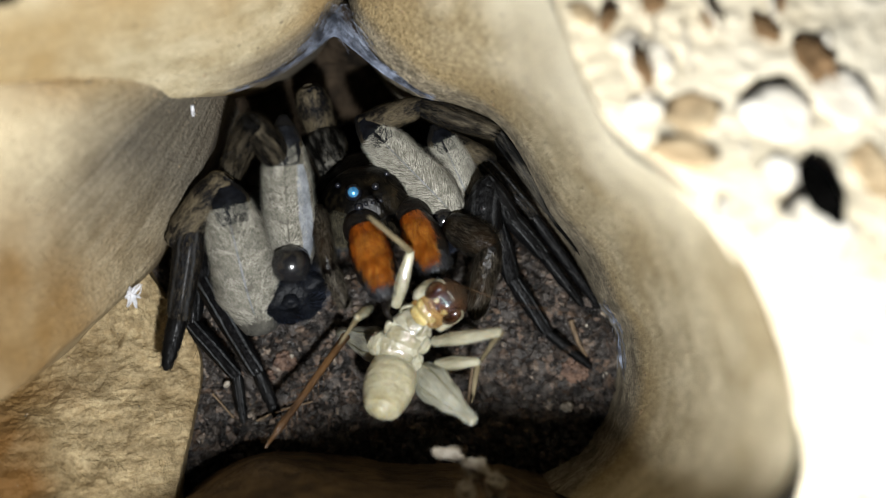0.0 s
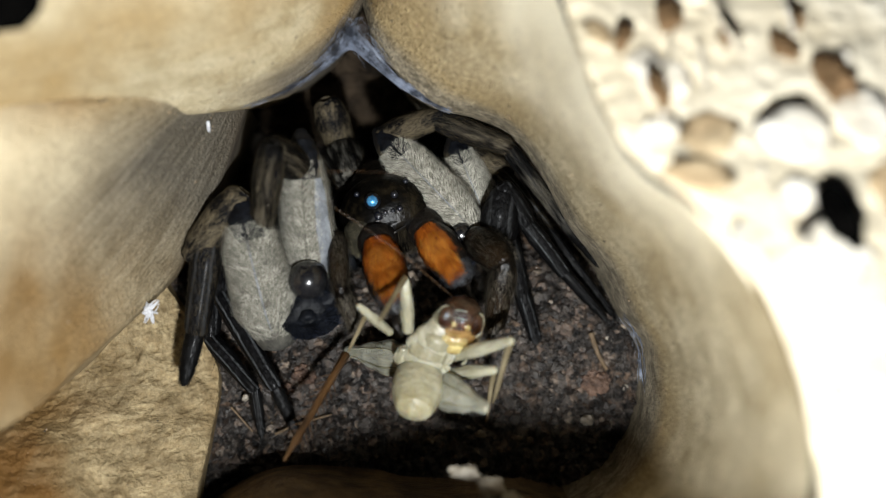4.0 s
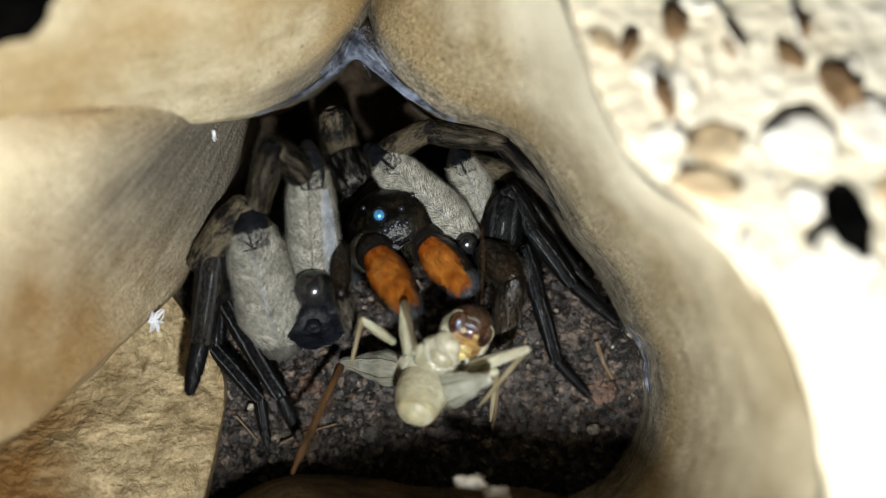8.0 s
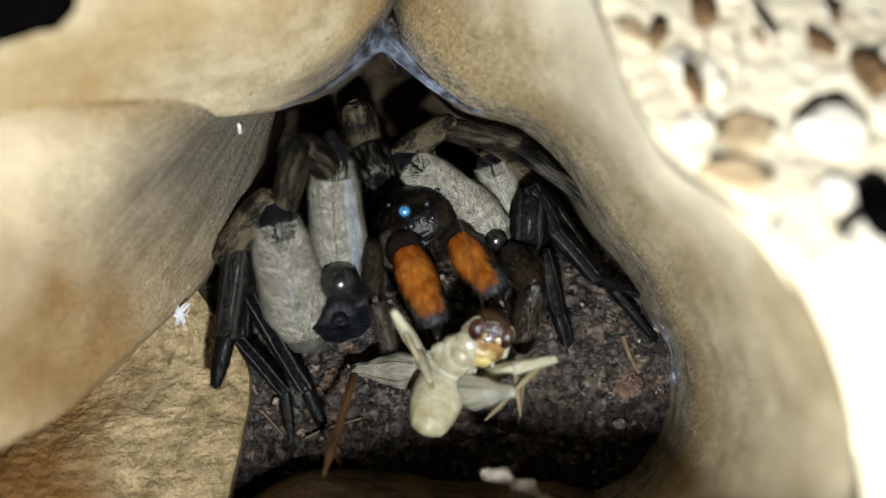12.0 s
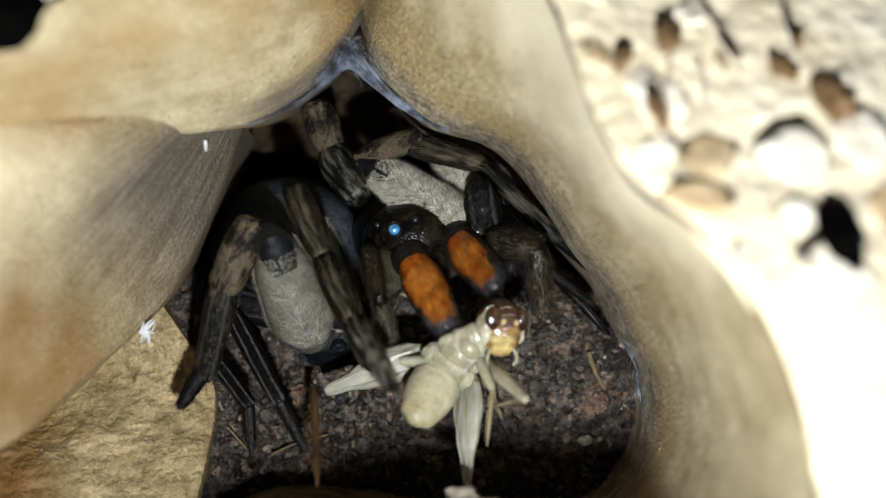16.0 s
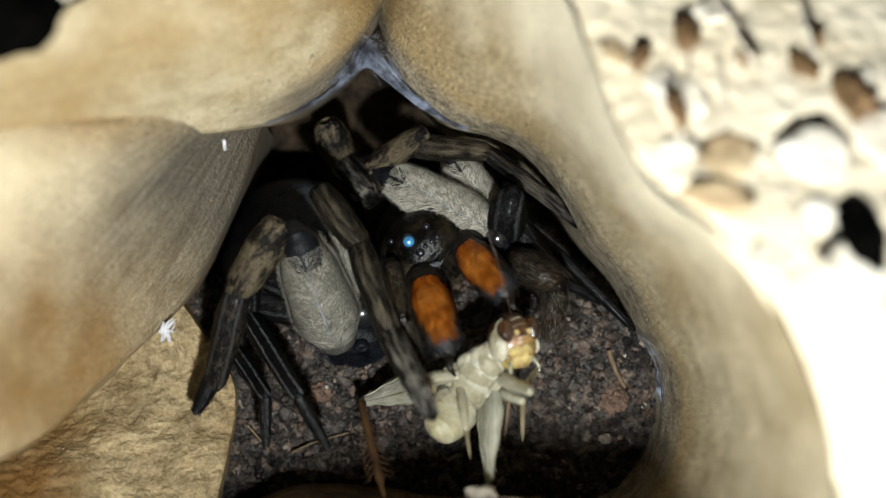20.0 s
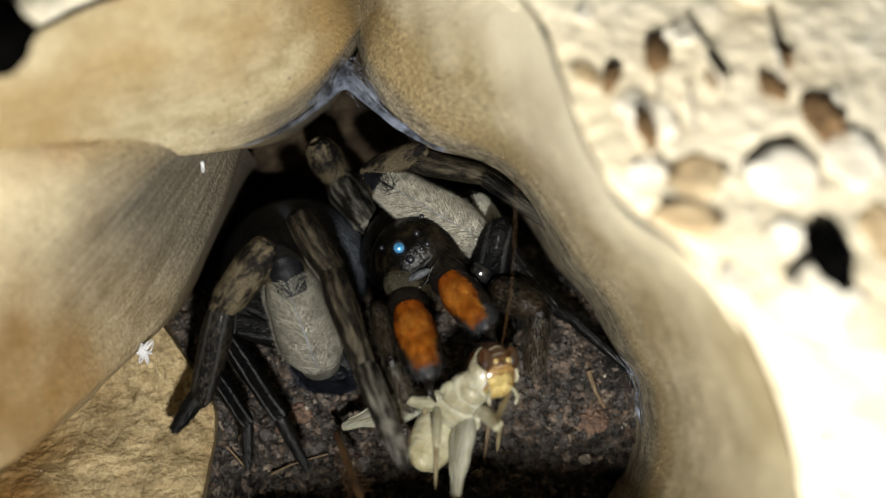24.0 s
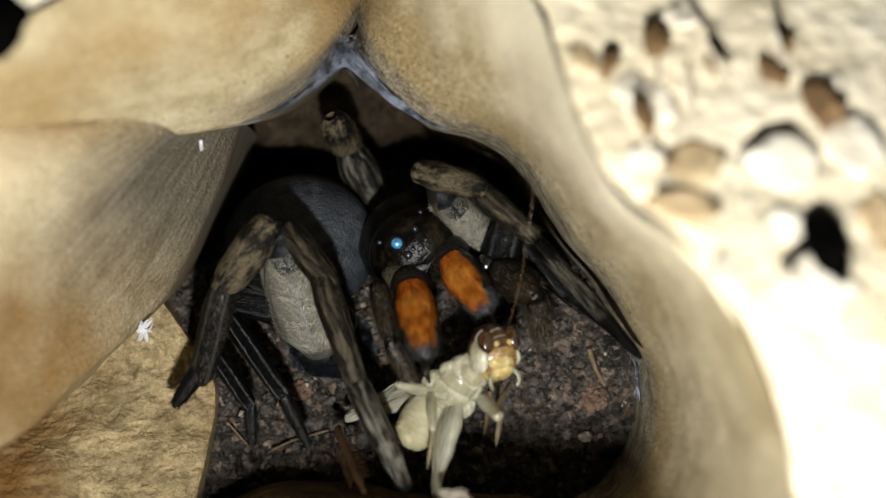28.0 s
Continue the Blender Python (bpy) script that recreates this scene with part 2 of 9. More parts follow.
WEB = material("white_web", (0.5, 0.5, 0.52), (0.75, 0.75, 0.78), 900, 0.5, 0.2)
EARTH = material("brown_earth", (0.04, 0.024, 0.010), (0.17, 0.108, 0.048), 500, 0.8, 0.8)
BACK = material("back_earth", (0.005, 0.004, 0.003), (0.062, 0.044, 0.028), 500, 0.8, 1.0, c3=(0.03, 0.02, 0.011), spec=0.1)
KNUCKLE = material("blotched_knee_fur", (0.0025, 0.0025, 0.003), (0.092, 0.074, 0.046), 800, 0.6, 0.5, (1.3, 0.7, 1.3), spec=0.1, lo=0.45, hi=0.55)
FLAT_BLACK = material("flat_black", (0.0008, 0.0008, 0.0008), (0.003, 0.0028, 0.0025), 500, 0.9, 0.6, spec=0.0)
GRIT = crumbly("sand_grain", (0.16, 0.13, 0.085), (0.24, 0.20, 0.14))
GAP_BROWN = material("gap_brown", (0.10, 0.055, 0.02), (0.28, 0.165, 0.075), 500, 0.7, 0.6)
CREAM, INK, TAN = (0.135, 0.127, 0.102), (0.0025, 0.0025, 0.003), (0.085, 0.066, 0.038)
FEMUR = banded("femur_fur", ((0.0, (0.06, 0.058, 0.052)), (0.2, CREAM), (0.74, CREAM), (0.81, TAN), (0.88, (0.012, 0.010, 0.008)), (1.0, INK)), 1500, 0.8, 0.07, bump=0.9, across=1.3)
KNEE = material("blue_black_fuzz", (0.0012, 0.0014, 0.0018), (0.006, 0.007, 0.0095), 1300, 0.45, 0.25, spec=0.1)
BARE = material("bare_pale_skin", (0.12, 0.13, 0.145), (0.27, 0.288, 0.31), 900, 0.5, 0.6, spec=0.2)
def lines(places, grey, half=0.02, ground=INK, edge=0.04):
    """Stops for thin pale lines along a dark limb."""
    stops = [(0.0, ground)]
    for p in places:
        stops += [(p - half - edge, ground), (p - half, grey), (p + half, grey), (p + half + edge, ground)]
    return tuple(stops)


def barky(name, tan, grey, rough_=0.6, lo=0.44, hi=0.60, ends=(0.10, 0.9)):
    """Bark-like fur: tan and grey streaks along the limb between black gaps, with a dark band at each joint."""
    m = material(name, INK, tan, 620, rough_, 0.9, (1.5, 0.28, 1.5), c3=grey, spec=0.08, bscale=3, lo=lo, hi=hi)
    nt = m.node_tree
    b = nt.nodes["Principled BSDF"]
    tc = [n for n in nt.nodes if n.bl_idname == "ShaderNodeTexCoord"][0]
    gaps = nt.nodes.new("ShaderNodeTexNoise")
    gaps.inputs["Scale"].default_value, gaps.inputs["Detail"].default_value = 1500, 4
    mp = [n for n in nt.nodes if n.bl_idname == "ShaderNodeMapping"][0]
    nt.links.new(mp.outputs[0], gaps.inputs["Vector"])
    r = nt.nodes.new("ShaderNodeValToRGB")
    r.color_ramp.elements[0].position, r.color_ramp.elements[0].color = 0.42, (0.08, 0.08, 0.08, 1)
    r.color_ramp.elements[1].position, r.color_ramp.elements[1].color = 0.58, (1.25, 1.25, 1.25, 1)
    nt.links.new(gaps.outputs["Fac"], r.inputs["Fac"])
    sp = nt.nodes.new("ShaderNodeSeparateXYZ")
    nt.links.new(tc.outputs["Generated"], sp.inputs[0])
    e = nt.nodes.new("ShaderNodeValToRGB")
    e.color_ramp.elements[0].position, e.color_ramp.elements[0].color = ends[0] - 0.06, (0.06, 0.06, 0.06, 1)
    e.color_ramp.elements[1].position, e.color_ramp.elements[1].color = ends[1] + 0.05, (0.06, 0.06, 0.06, 1)
    for p in ends:
        e.color_ramp.elements.new(p).color = (1, 1, 1, 1)
    nt.links.new(sp.outputs["Y"], e.inputs["Fac"])
    col = b.inputs["Base Color"].links[0].from_socket
    for extra in (r, e):
        mx = nt.nodes.new("ShaderNodeMix")
        mx.data_type, mx.blend_type = "RGBA", "MULTIPLY"
        mx.inputs["Factor"].default_value = 1.0
        nt.links.new(col, mx.inputs["A"])
        nt.links.new(extra.outputs["Color"], mx.inputs["B"])
        col = mx.outputs["Result"]
    nt.links.new(col, b.inputs["Base Color"])
    return m


TIBIA = banded("tibia_fur", lines((0.24, 0.74), (0.032, 0.033, 0.034)), 900, 0.5, 0.09, "X", bump=0.8, across=1.0, spec=0.1, coat=0.04)
TIBIA_TAN = barky("tan_tibia_fur", (0.072, 0.060, 0.040), (0.034, 0.031, 0.026))
LONG_FOOT = barky("long_foot_fur", (0.062, 0.055, 0.042), (0.03, 0.029, 0.027), ends=(0.06, 0.66))
FOOT = banded("foot_fur", lines((0.3,), (0.03, 0.031, 0.033)), 900, 0.45, 0.06, "X", bump=0.5, across=1.0, spec=0.12, coat=0.05)
PALP = material("palp_brown", (0.0015, 0.0011, 0.0009), (0.016, 0.0085, 0.0035), 500, 0.3, 0.4, (1, 0.5, 1), spec=0.15, lo=0.45, hi=0.7)
GREYLEG = banded("grey_leg", lines((0.27, 0.70), (0.07, 0.073, 0.076), 0.025), 900, 0.5, 0.09, "X", bump=0.8, across=1.0, spec=0.1, coat=0.05)
PLANK = barky("grey_tan_fur", (0.115, 0.108, 0.09), (0.085, 0.083, 0.078), lo=0.36, hi=0.56, ends=(0.07, 0.93))
CARAPACE = material("carapace", (0.0012, 0.0011, 0.001), (0.020, 0.015, 0.008), 900, 0.3, 0.25, lo=0.5, hi=0.8, spec=0.15)
OLIVE = material("olive_fuzz", (0.008, 0.0072, 0.005), (0.042, 0.038, 0.026), 1400, 0.7, 0.8, spec=0.1)
BELLY = material("abdomen_felt", (0.015, 0.017, 0.021), (0.047, 0.053, 0.063), 900, 0.5, 0.6, c3=(0.024, 0.028, 0.034), spec=0.2)
EYE = material("eye_lens", (0.004, 0.005, 0.008), (0.01, 0.012, 0.02), 300, 0.3, 0, spec=0.6, coat=0.1)
# Torch light thrown back by the eye, put into metallic colours.
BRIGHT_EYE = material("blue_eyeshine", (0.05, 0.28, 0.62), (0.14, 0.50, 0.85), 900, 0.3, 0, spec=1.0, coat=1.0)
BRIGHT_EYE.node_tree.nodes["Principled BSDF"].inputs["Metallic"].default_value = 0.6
EYE_GLINT = material("pale_eyeshine", (0.45, 0.68, 0.9), (0.7, 0.85, 0.95), 900, 0.25, 0, spec=1.0, coat=1.0)
EYE_GLINT.node_tree.nodes["Principled BSDF"].inputs["Metallic"].default_value = 0.5
BLACK = material("glossy_black", (0.002, 0.0018, 0.0018), (0.008, 0.006, 0.005), 900, 0.3, 0.4, spec=0.3)
BEAD = material("dark_bead", (0.003, 0.003, 0.0035), (0.012, 0.012, 0.013), 500, 0.22, 0.05, spec=0.6, coat=0.06)
ORANGE = banded("orange_fur", ((0.0, (0.006, 0.001, 0.001)), (0.15, (0.03, 0.004, 0.001)), (0.38, (0.09, 0.016, 0.001)), (0.55, (0.14, 0.032, 0.003)), (0.7, (0.09, 0.016, 0.001)), (0.88, (0.03, 0.004, 0.001)), (1.0, (0.006, 0.001, 0.001))), 1300, 0.35, 0.06, "X", bump=0.9, across=1.5, spec=0.3)
HAIR_PALE = material("pale_hair", (0.23, 0.22, 0.182), (0.56, 0.537, 0.457), 900, 0.6, 0, spec=0.1)
HAIR_DARK = material("dark_hair", (0.0012, 0.0012, 0.0012), (0.008, 0.0078, 0.0075), 900, 0.45, 0, spec=0.15)
HAIR_TAN = material("tan_hair", (0.004, 0.0034, 0.0026), (0.065, 0.052, 0.033), 900, 0.5, 0, spec=0.1)
HAIR_ORANGE = material("orange_hair", (0.17, 0.028, 0.002), (0.54, 0.155, 0.013), 1500, 0.3, 0, lo=0.36, hi=0.68)
HAIR_OLIVE = material("olive_hair", (0.012, 0.010, 0.006), (0.12, 0.105, 0.066), 2500, 0.5, 0, spec=0.1)
HAIR_BLUE = material("blue_black_hair", (0.0015, 0.0018, 0.003), (0.022, 0.027, 0.042), 2500, 0.45, 0, spec=0.15)
HAIR_BROWN = material("brown_hair", (0.003, 0.0024, 0.0018), (0.10, 0.085, 0.062), 2500, 0.45, 0, spec=0.15)
HAIR_GOLD = material("golden_hair", (0.35, 0.11, 0.01), (0.85, 0.42, 0.08), 700, 0.25, 0, coat=0.3)
HAIR_GREY = material("blue_grey_hair", (0.03, 0.033, 0.04), (0.16, 0.17, 0.19), 2500, 0.45, 0)
FACE = material("grey_face_plate", (0.025, 0.028, 0.034), (0.11, 0.117, 0.13), 1500, 0.4, 0.4, spec=0.2)
WAX = material("pale_cuticle", (0.20, 0.18, 0.113), (0.45, 0.425, 0.325), 360, 0.12, 0.32, c3=(0.29, 0.26, 0.16), spec=0.5, sub=0.3, coat=0.8, bscale=7)
WAX_BELLY = material("yellowish_cuticle", (0.21, 0.187, 0.105), (0.45, 0.418, 0.295), 360, 0.3, 0.25, c3=(0.29, 0.258, 0.148), spec=0.35, sub=0.5, bscale=7)
WAX_LEG = material("pale_leg_cuticle", (0.17, 0.158, 0.10), (0.44, 0.42, 0.315), 420, 0.15, 0.45, (3, 0.5, 3), spec=0.5, sub=0.3, coat=0.8, bscale=5)
SHIN = material("tan_shin_cuticle", (0.10, 0.078, 0.04), (0.27, 0.225, 0.14), 600, 0.2, 0.3, (3, 0.5, 3), spec=0.5, coat=0.6)
THIGH = material("ribbed_thigh_cuticle", (0.15, 0.147, 0.108), (0.37, 0.365, 0.30), 420, 0.18, 0.4, (2.2, 0.4, 2.2), c3=(0.22, 0.213, 0.155), spec=0.5, sub=0.3, coat=0.7)
RIB = material("thigh_rib", (0.15, 0.143, 0.1), (0.31, 0.30, 0.23), 900, 0.3, 0.3)
CHITIN = material("brown_chitin", (0.012, 0.004, 0.0015), (0.06, 0.021, 0.006), 700, 0.1, 0.3, spec=0.7, coat=0.8)
YELLOW = material("yellow_plate", (0.12, 0.055, 0.010), (0.60, 0.48, 0.20), 650, 0.1, 0.8, spec=0.6, sub=0.3, coat=0.8)
AMBER = banded("amber_head", ((0.0, (0.03, 0.012, 0.005)), (0.22, (0.045, 0.016, 0.006)), (0.40, (0.12, 0.048, 0.012)), (0.52, (0.36, 0.22, 0.08)), (0.66, (0.20, 0.09, 0.02)), (0.8, (0.46, 0.33, 0.10)), (1.0, (0.5, 0.40, 0.15))), 1400, 0.1, 0.1, across=1.0, bump=0.8, spec=0.7, coat=0.8)
SPINY = material("orange_brown_shin", (0.018, 0.008, 0.003), (0.10, 0.05, 0.018), 500, 0.35, 0.4, (3, 0.6, 3))


# ---- helpers for meshes ----
def finish(name, bm, mat, parent=None, label="", smooth=True):
    me = bpy.data.meshes.new(name)
    bm.normal_update()
    bm.to_mesh(me)
    bm.free()
    for m in (mat if isinstance(mat, (list, tuple)) else [mat]):
        me.materials.append(m)
    me.polygons.foreach_set("use_smooth", [smooth] * len(me.polygons))
    ob = new(name, me)
    if parent is not None:
        ob.parent = parent
    else:
        ob.matrix_world = B
    return tagged(ob, label) if label else ob


def part(name, bm, mat, parent, label=""):
    """One mesh object under a thing or under a part."""
    return finish(name, bm, mat, parent, label)


def spline(pts, n):
    """n points along a smooth curve through the guide points."""
    p = [Vector(q) for q in pts]
    p = [2 * p[0] - p[1]] + p + [2 * p[-1] - p[-2]]
    out, m = [], len(p) - 3
    for i in range(n):
        s = i / (n - 1) * m
        k = min(int(s), m - 1)
        u = s - k
        a, b, c, d = p[k:k + 4]
        out.append(0.5 * (2 * b + (c - a) * u + (2 * a - 5 * b + 4 * c - d) * u * u + (3 * b - a - 3 * c + d) * u ** 3))
    return out


def grid_mesh(bm, rows, closed=False):
    vs = [[bm.verts.new(Vector(p) * MM) for p in r] for r in rows]
    for r0, r1 in zip(vs, vs[1:]):
        n = len(r0)
        for j in range(n if closed else n - 1):
            bm.faces.new((r0[j], r0[(j + 1) % n], r1[(j + 1) % n], r1[j]))
    return vs


def rough(p, size, amount, seed=0.0):
    """A small wander of a point, for uneven surfaces."""
    q = p / size + Vector((seed, seed * 1.7, -seed))
    return amount * (noise.noise(q) + 0.5 * noise.noise(q * 2.1) + 0.25 * noise.noise(q * 4.3))


def lobe(name, inner, outer, label, mat=LINING, n=90, m=46, under=16.0, tuck=3.0, swell=1.0, seed=1.0, wrinkle=0.3, ends=(0.0, 0.0), streak=0.0, silk=0.0, fade=2.0, grains=240, crumb=0.0, start=-1.0, rim_paint=0.0, rim_painted=(-1.0, 2.0), rim=(0.5, 0.45)):
    """A swelling of the lined wall: from under its lip, over the inner edge and out to the outer edge."""
    a, b = spline(inner, n), spline(outer, n)
    rows = []
    for i in range(n):
        u = i / (n - 1)
        out = (b[i] - a[i]).normalized()
        sink = ends[0] * math.exp(-(u / 0.07) ** 2) + ends[1] * math.exp(-((1 - u) / 0.07) ** 2)
        row = []
        for j in range(m):
            s = -0.35 + 1.35 * j / (m - 1)
            if s < 0:
                k = -s / 0.35
                p = a[i] + Vector((0, 0, -under * (1 - math.cos(k * math.pi / 2)) - 0.6 * under * k)) + Vector((out.x, out.y, 0)) * (tuck * k * (0.4 + k))
            else:
                e = math.sin(s * math.pi / 2)
                z = a[i].z + (b[i].z - a[i].z) * (swell * e + (1 - swell) * s)
                p = Vector((a[i].x + (b[i].x - a[i].x) * s, a[i].y + (b[i].y - a[i].y) * s, z))
            p = p + Vector((0, 0, -sink + rough(p, 5.0, wrinkle, seed) + rough(p, 1.6, wrinkle * 0.22, seed)))
            if crumb:
                p.z += rough(p, 1.1, crumb, seed) + rough(p, 0.45, 0.6 * crumb, seed + 3)
            if streak:
                p.z += streak * noise.noise(Vector((u * 60, s * 2.5, seed)))
            row.append(p)
        rows.append(row)
    bm = bmesh.new()
    vs = grid_mesh(bm, rows)
    uv, place = bm.loops.layers.uv.new("UVMap"), {}
    for i, r in enumerate(vs):
        for j, v in enumerate(r):
            place[v] = (i / (n - 1) * len(inner) / 11, j / (m - 1))
    for fc in bm.faces:
        for lp in fc.loops:
            lp[uv].uv = place[lp.vert]
    ob = finish(name, bm, mat)
    rnd = random.Random(int(seed * 7))
    for _ in range(grains):
        i, j = rnd.randrange(2, n - 2), rnd.randrange(m // 3, m - 2)
        ball(GRAINS, rows[i][j].lerp(rows[i + 1][j + 1], rnd.random()), rnd.choice((0.03, 0.035, 0.045, 0.06, 0.1)), (1, 1, 0.7), 1, rnd.random() * 9, 0.4)
    # Silk cover by distance from the lip; its width also paints shade.
    layer = ob.data.attributes.new("silk", "FLOAT", "POINT")
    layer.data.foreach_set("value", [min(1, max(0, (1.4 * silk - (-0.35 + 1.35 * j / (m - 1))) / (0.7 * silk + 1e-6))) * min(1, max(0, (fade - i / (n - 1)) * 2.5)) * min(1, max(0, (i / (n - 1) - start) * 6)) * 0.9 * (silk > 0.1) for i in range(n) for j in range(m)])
    # Share of the painted outer tone, over part of the wall's length.
    layer = ob.data.attributes.new("rim_paint", "FLOAT", "POINT")
    layer.data.foreach_set("value", [rim_paint * min(1, max(0, (i / (n - 1) - rim_painted[0]) * 5)) * min(1, max(0, (rim_painted[1] - i / (n - 1)) * 5)) * min(1, max(0, (-0.35 + 1.35 * j / (m - 1) - rim[0] + 0.16 * noise.noise(rows[i][j] / 3.0)) / rim[1])) for i in range(n) for j in range(m)])
    return tagged(ob, label, "burrow wall", kind="structure")


def limb(bm, length, profile, flat=1.0, sides=14, bend=0.0, rings=None):
    """A limb piece along y from 0 to length; profile: (place 0 to 1, radius); bend: bow towards z."""
    n = rings or 16
    rows = []
    for i in range(n + 1):
        u = i / n
        for (p0, r0), (p1, r1) in zip(profile, profile[1:]):
            if p0 <= u <= p1:
                k = (u - p0) / max(p1 - p0, 1e-6)
                k = k * k * (3 - 2 * k)
                rr = r0 + (r1 - r0) * k
                break
        zc = bend * math.sin(u * math.pi)
        rows.append([(rr * math.cos(a), u * length, zc + flat * rr * math.sin(a)) for a in (2 * math.pi * j / sides for j in range(sides))])
    caps = [[[(x * math.cos(a), y0 + sign * 0.55 * r * math.sin(a), z * math.cos(a)) for x, y, z in row] for a in (radians(35), radians(65))]
            for row, y0, sign, r in ((rows[0], 0.0, -1, profile[0][1]), (rows[-1], length, 1, profile[-1][1]))]
    vs = grid_mesh(bm, caps[0][::-1] + rows + caps[1], True)
    for ring, y in ((vs[0], -0.55 * profile[0][1]), (vs[-1], length + 0.55 * profile[-1][1])):
        c = bm.verts.new(Vector((0, y, 0)) * MM)
        for j in range(sides):
            bm.faces.new((ring[j], ring[(j + 1) % sides], c))


def radius(profile, u):
    for (p0, r0), (p1, r1) in zip(profile, profile[1:]):
        if p0 <= u <= p1:
            k = (u - p0) / max(p1 - p0, 1e-6)
            return r0 + (r1 - r0) * k * k * (3 - 2 * k)
    return profile[-1][1]


def hairs(bm, length, profile, count, size, flat=1.0, lean=0.8, lift=0.45, span=(0.02, 0.98), width=0.03, seed=1, face=(0, 360), part_hair=0.0, bend=0.0):
    """Short hairs combed along a limb piece."""
    rnd = random.Random(seed)
    for _ in range(count):
        u, a = rnd.uniform(*span), radians(rnd.uniform(*face))
        rr = radius(profile, u)
        nrm = Vector((math.cos(a), 0, math.sin(a)))
        p = Vector((rr * nrm.x, u * length, rr * flat * nrm.z + bend * math.sin(u * math.pi)))
        d = (nrm * lift * rnd.uniform(0.5, 1.5) + Vector((rnd.uniform(-0.25, 0.25), lean, rnd.uniform(-0.25, 0.25)))).normalized()
        if part_hair:
            d = (d + Vector((part_hair * (1 if nrm.x > 0 else -1), 0, 0))).normalized()
        w = d.cross(nrm).normalized() * width * 0.5
        tip = p + d * size * rnd.uniform(0.6, 1.3)
        bm.faces.new([bm.verts.new(q * MM) for q in (p - w, p + w, tip)])


def ball(bm, c, r, squash=(1, 1, 1), sub=3, seed=0.0, lump=0.0):
    made = bmesh.ops.create_icosphere(bm, subdivisions=sub, radius=1.0)
    for v in made["verts"]:
        k = 1 + (rough(v.co, 0.8, lump, seed) if lump else 0)
        v.co = Vector((c[0] + v.co.x * r * squash[0] * k, c[1] + v.co.y * r * squash[1] * k, c[2] + v.co.z * r * squash[2] * k)) * MM


def tube(bm, pts, r0, r1, n=16, sides=8):
    """A thin round stem through the guide points."""
    c = spline(pts, n)
    rows = []
    for i, p in enumerate(c):
        d = (c[min(i + 1, n - 1)] - c[max(i - 1, 0)]).normalized()
        s = d.cross(Vector((0.3, 0.2, 0.93))).normalized()
        t = s.cross(d)
        rr = r0 + (r1 - r0) * i / (n - 1)
        rows.append([p + (s * math.cos(a) + t * math.sin(a)) * rr for a in (2 * math.pi * j / sides for j in range(sides))])
    vs = grid_mesh(bm, rows, True)
    bm.faces.new(vs[0])
    bm.faces.new(vs[-1])


def stone_mesh(seed, r, squash, lump=0.35, sub=2):
    bm = bmesh.new()
    ball(bm, (0, 0, 0), r, squash, sub, seed, lump)
    return bm


# ---- ground and burrow ----
MOUTH = [
    Vector((8.35, 15.1, 22.75)),
    Vector((10.17, 7.09, 27.01)),
    Vector((14.28, 2.29, 29.56)),
    Vector((17.43, -2.67, 32.19)),
    Vector((18.51, -7.21, 34.6)),
    Vector((18.43, -11.84, 37.06)),
    Vector((14.39, -15.76, 39.14)),
    Vector((5.09, -16.51, 39.54)),
    Vector((-4.67, -19.11, 40.92)),
    Vector((-13.97, -19.77, 41.27)),
    Vector((-23.94, -16.27, 39.41)),
    Vector((-28.03, -9.11, 35.61)),
    Vector((-27.9, -1.61, 31.62)),
    Vector((-27.47, 4.64, 28.31)),
    Vector((-27.6, 10.3, 25.3)),
    Vector((-23.52, 12.65, 24.05)),
    Vector((-18.49, 16.18, 22.18)),
    Vector((-10.8, 18.95, 20.7)),
    Vector((0.52, 19.52, 20.4)),
]


def build_ground():
    """One sheet from the mouth of the burrow to the horizon."""
    inv = B.inverted()
    up = (inv.to_3x3() @ Vector((0, 0, 1))).normalized()
    loop = spline(MOUTH + MOUTH[:1], 121)[:-1]
    mid = sum(loop, Vector()) / len(loop)
    rows = []
    for k in range(34):
        grow = 1 + 0.035 * k if k < 16 else 1.56 * 1.62 ** (k - 16)
        row = []
        for p in loop:
            w = B @ ((mid + (p - mid) * grow) * MM)
            level = 0.0 if k > 24 else rough(w * 1000, 9.0, 0.0004, 3.0) + rough(w * 1000, 2.5, 0.00007, 5.0)
            w.z = level - (0.0005 if k == 0 else 0.0)
            row.append((inv @ w) * 1000)
        rows.append(row)
    bm = bmesh.new()
    grid_mesh(bm, rows, True)
    tagged(finish("ground", bm, SAND), "pale sandy ground strewn with grit around the burrow", "ground", kind="structure")


build_ground()
GRAINS = bmesh.new()
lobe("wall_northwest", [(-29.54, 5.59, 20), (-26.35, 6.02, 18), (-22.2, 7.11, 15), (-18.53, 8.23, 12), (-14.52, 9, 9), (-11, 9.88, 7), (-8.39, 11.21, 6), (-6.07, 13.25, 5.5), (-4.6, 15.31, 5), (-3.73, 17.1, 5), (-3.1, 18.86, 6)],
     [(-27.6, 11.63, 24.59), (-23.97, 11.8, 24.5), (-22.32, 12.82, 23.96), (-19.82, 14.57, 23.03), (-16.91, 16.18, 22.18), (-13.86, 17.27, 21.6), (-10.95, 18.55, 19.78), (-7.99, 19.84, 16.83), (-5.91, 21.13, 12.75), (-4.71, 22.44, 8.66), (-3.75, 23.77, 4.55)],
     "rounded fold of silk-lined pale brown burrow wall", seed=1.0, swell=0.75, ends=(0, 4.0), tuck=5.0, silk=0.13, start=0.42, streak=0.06)
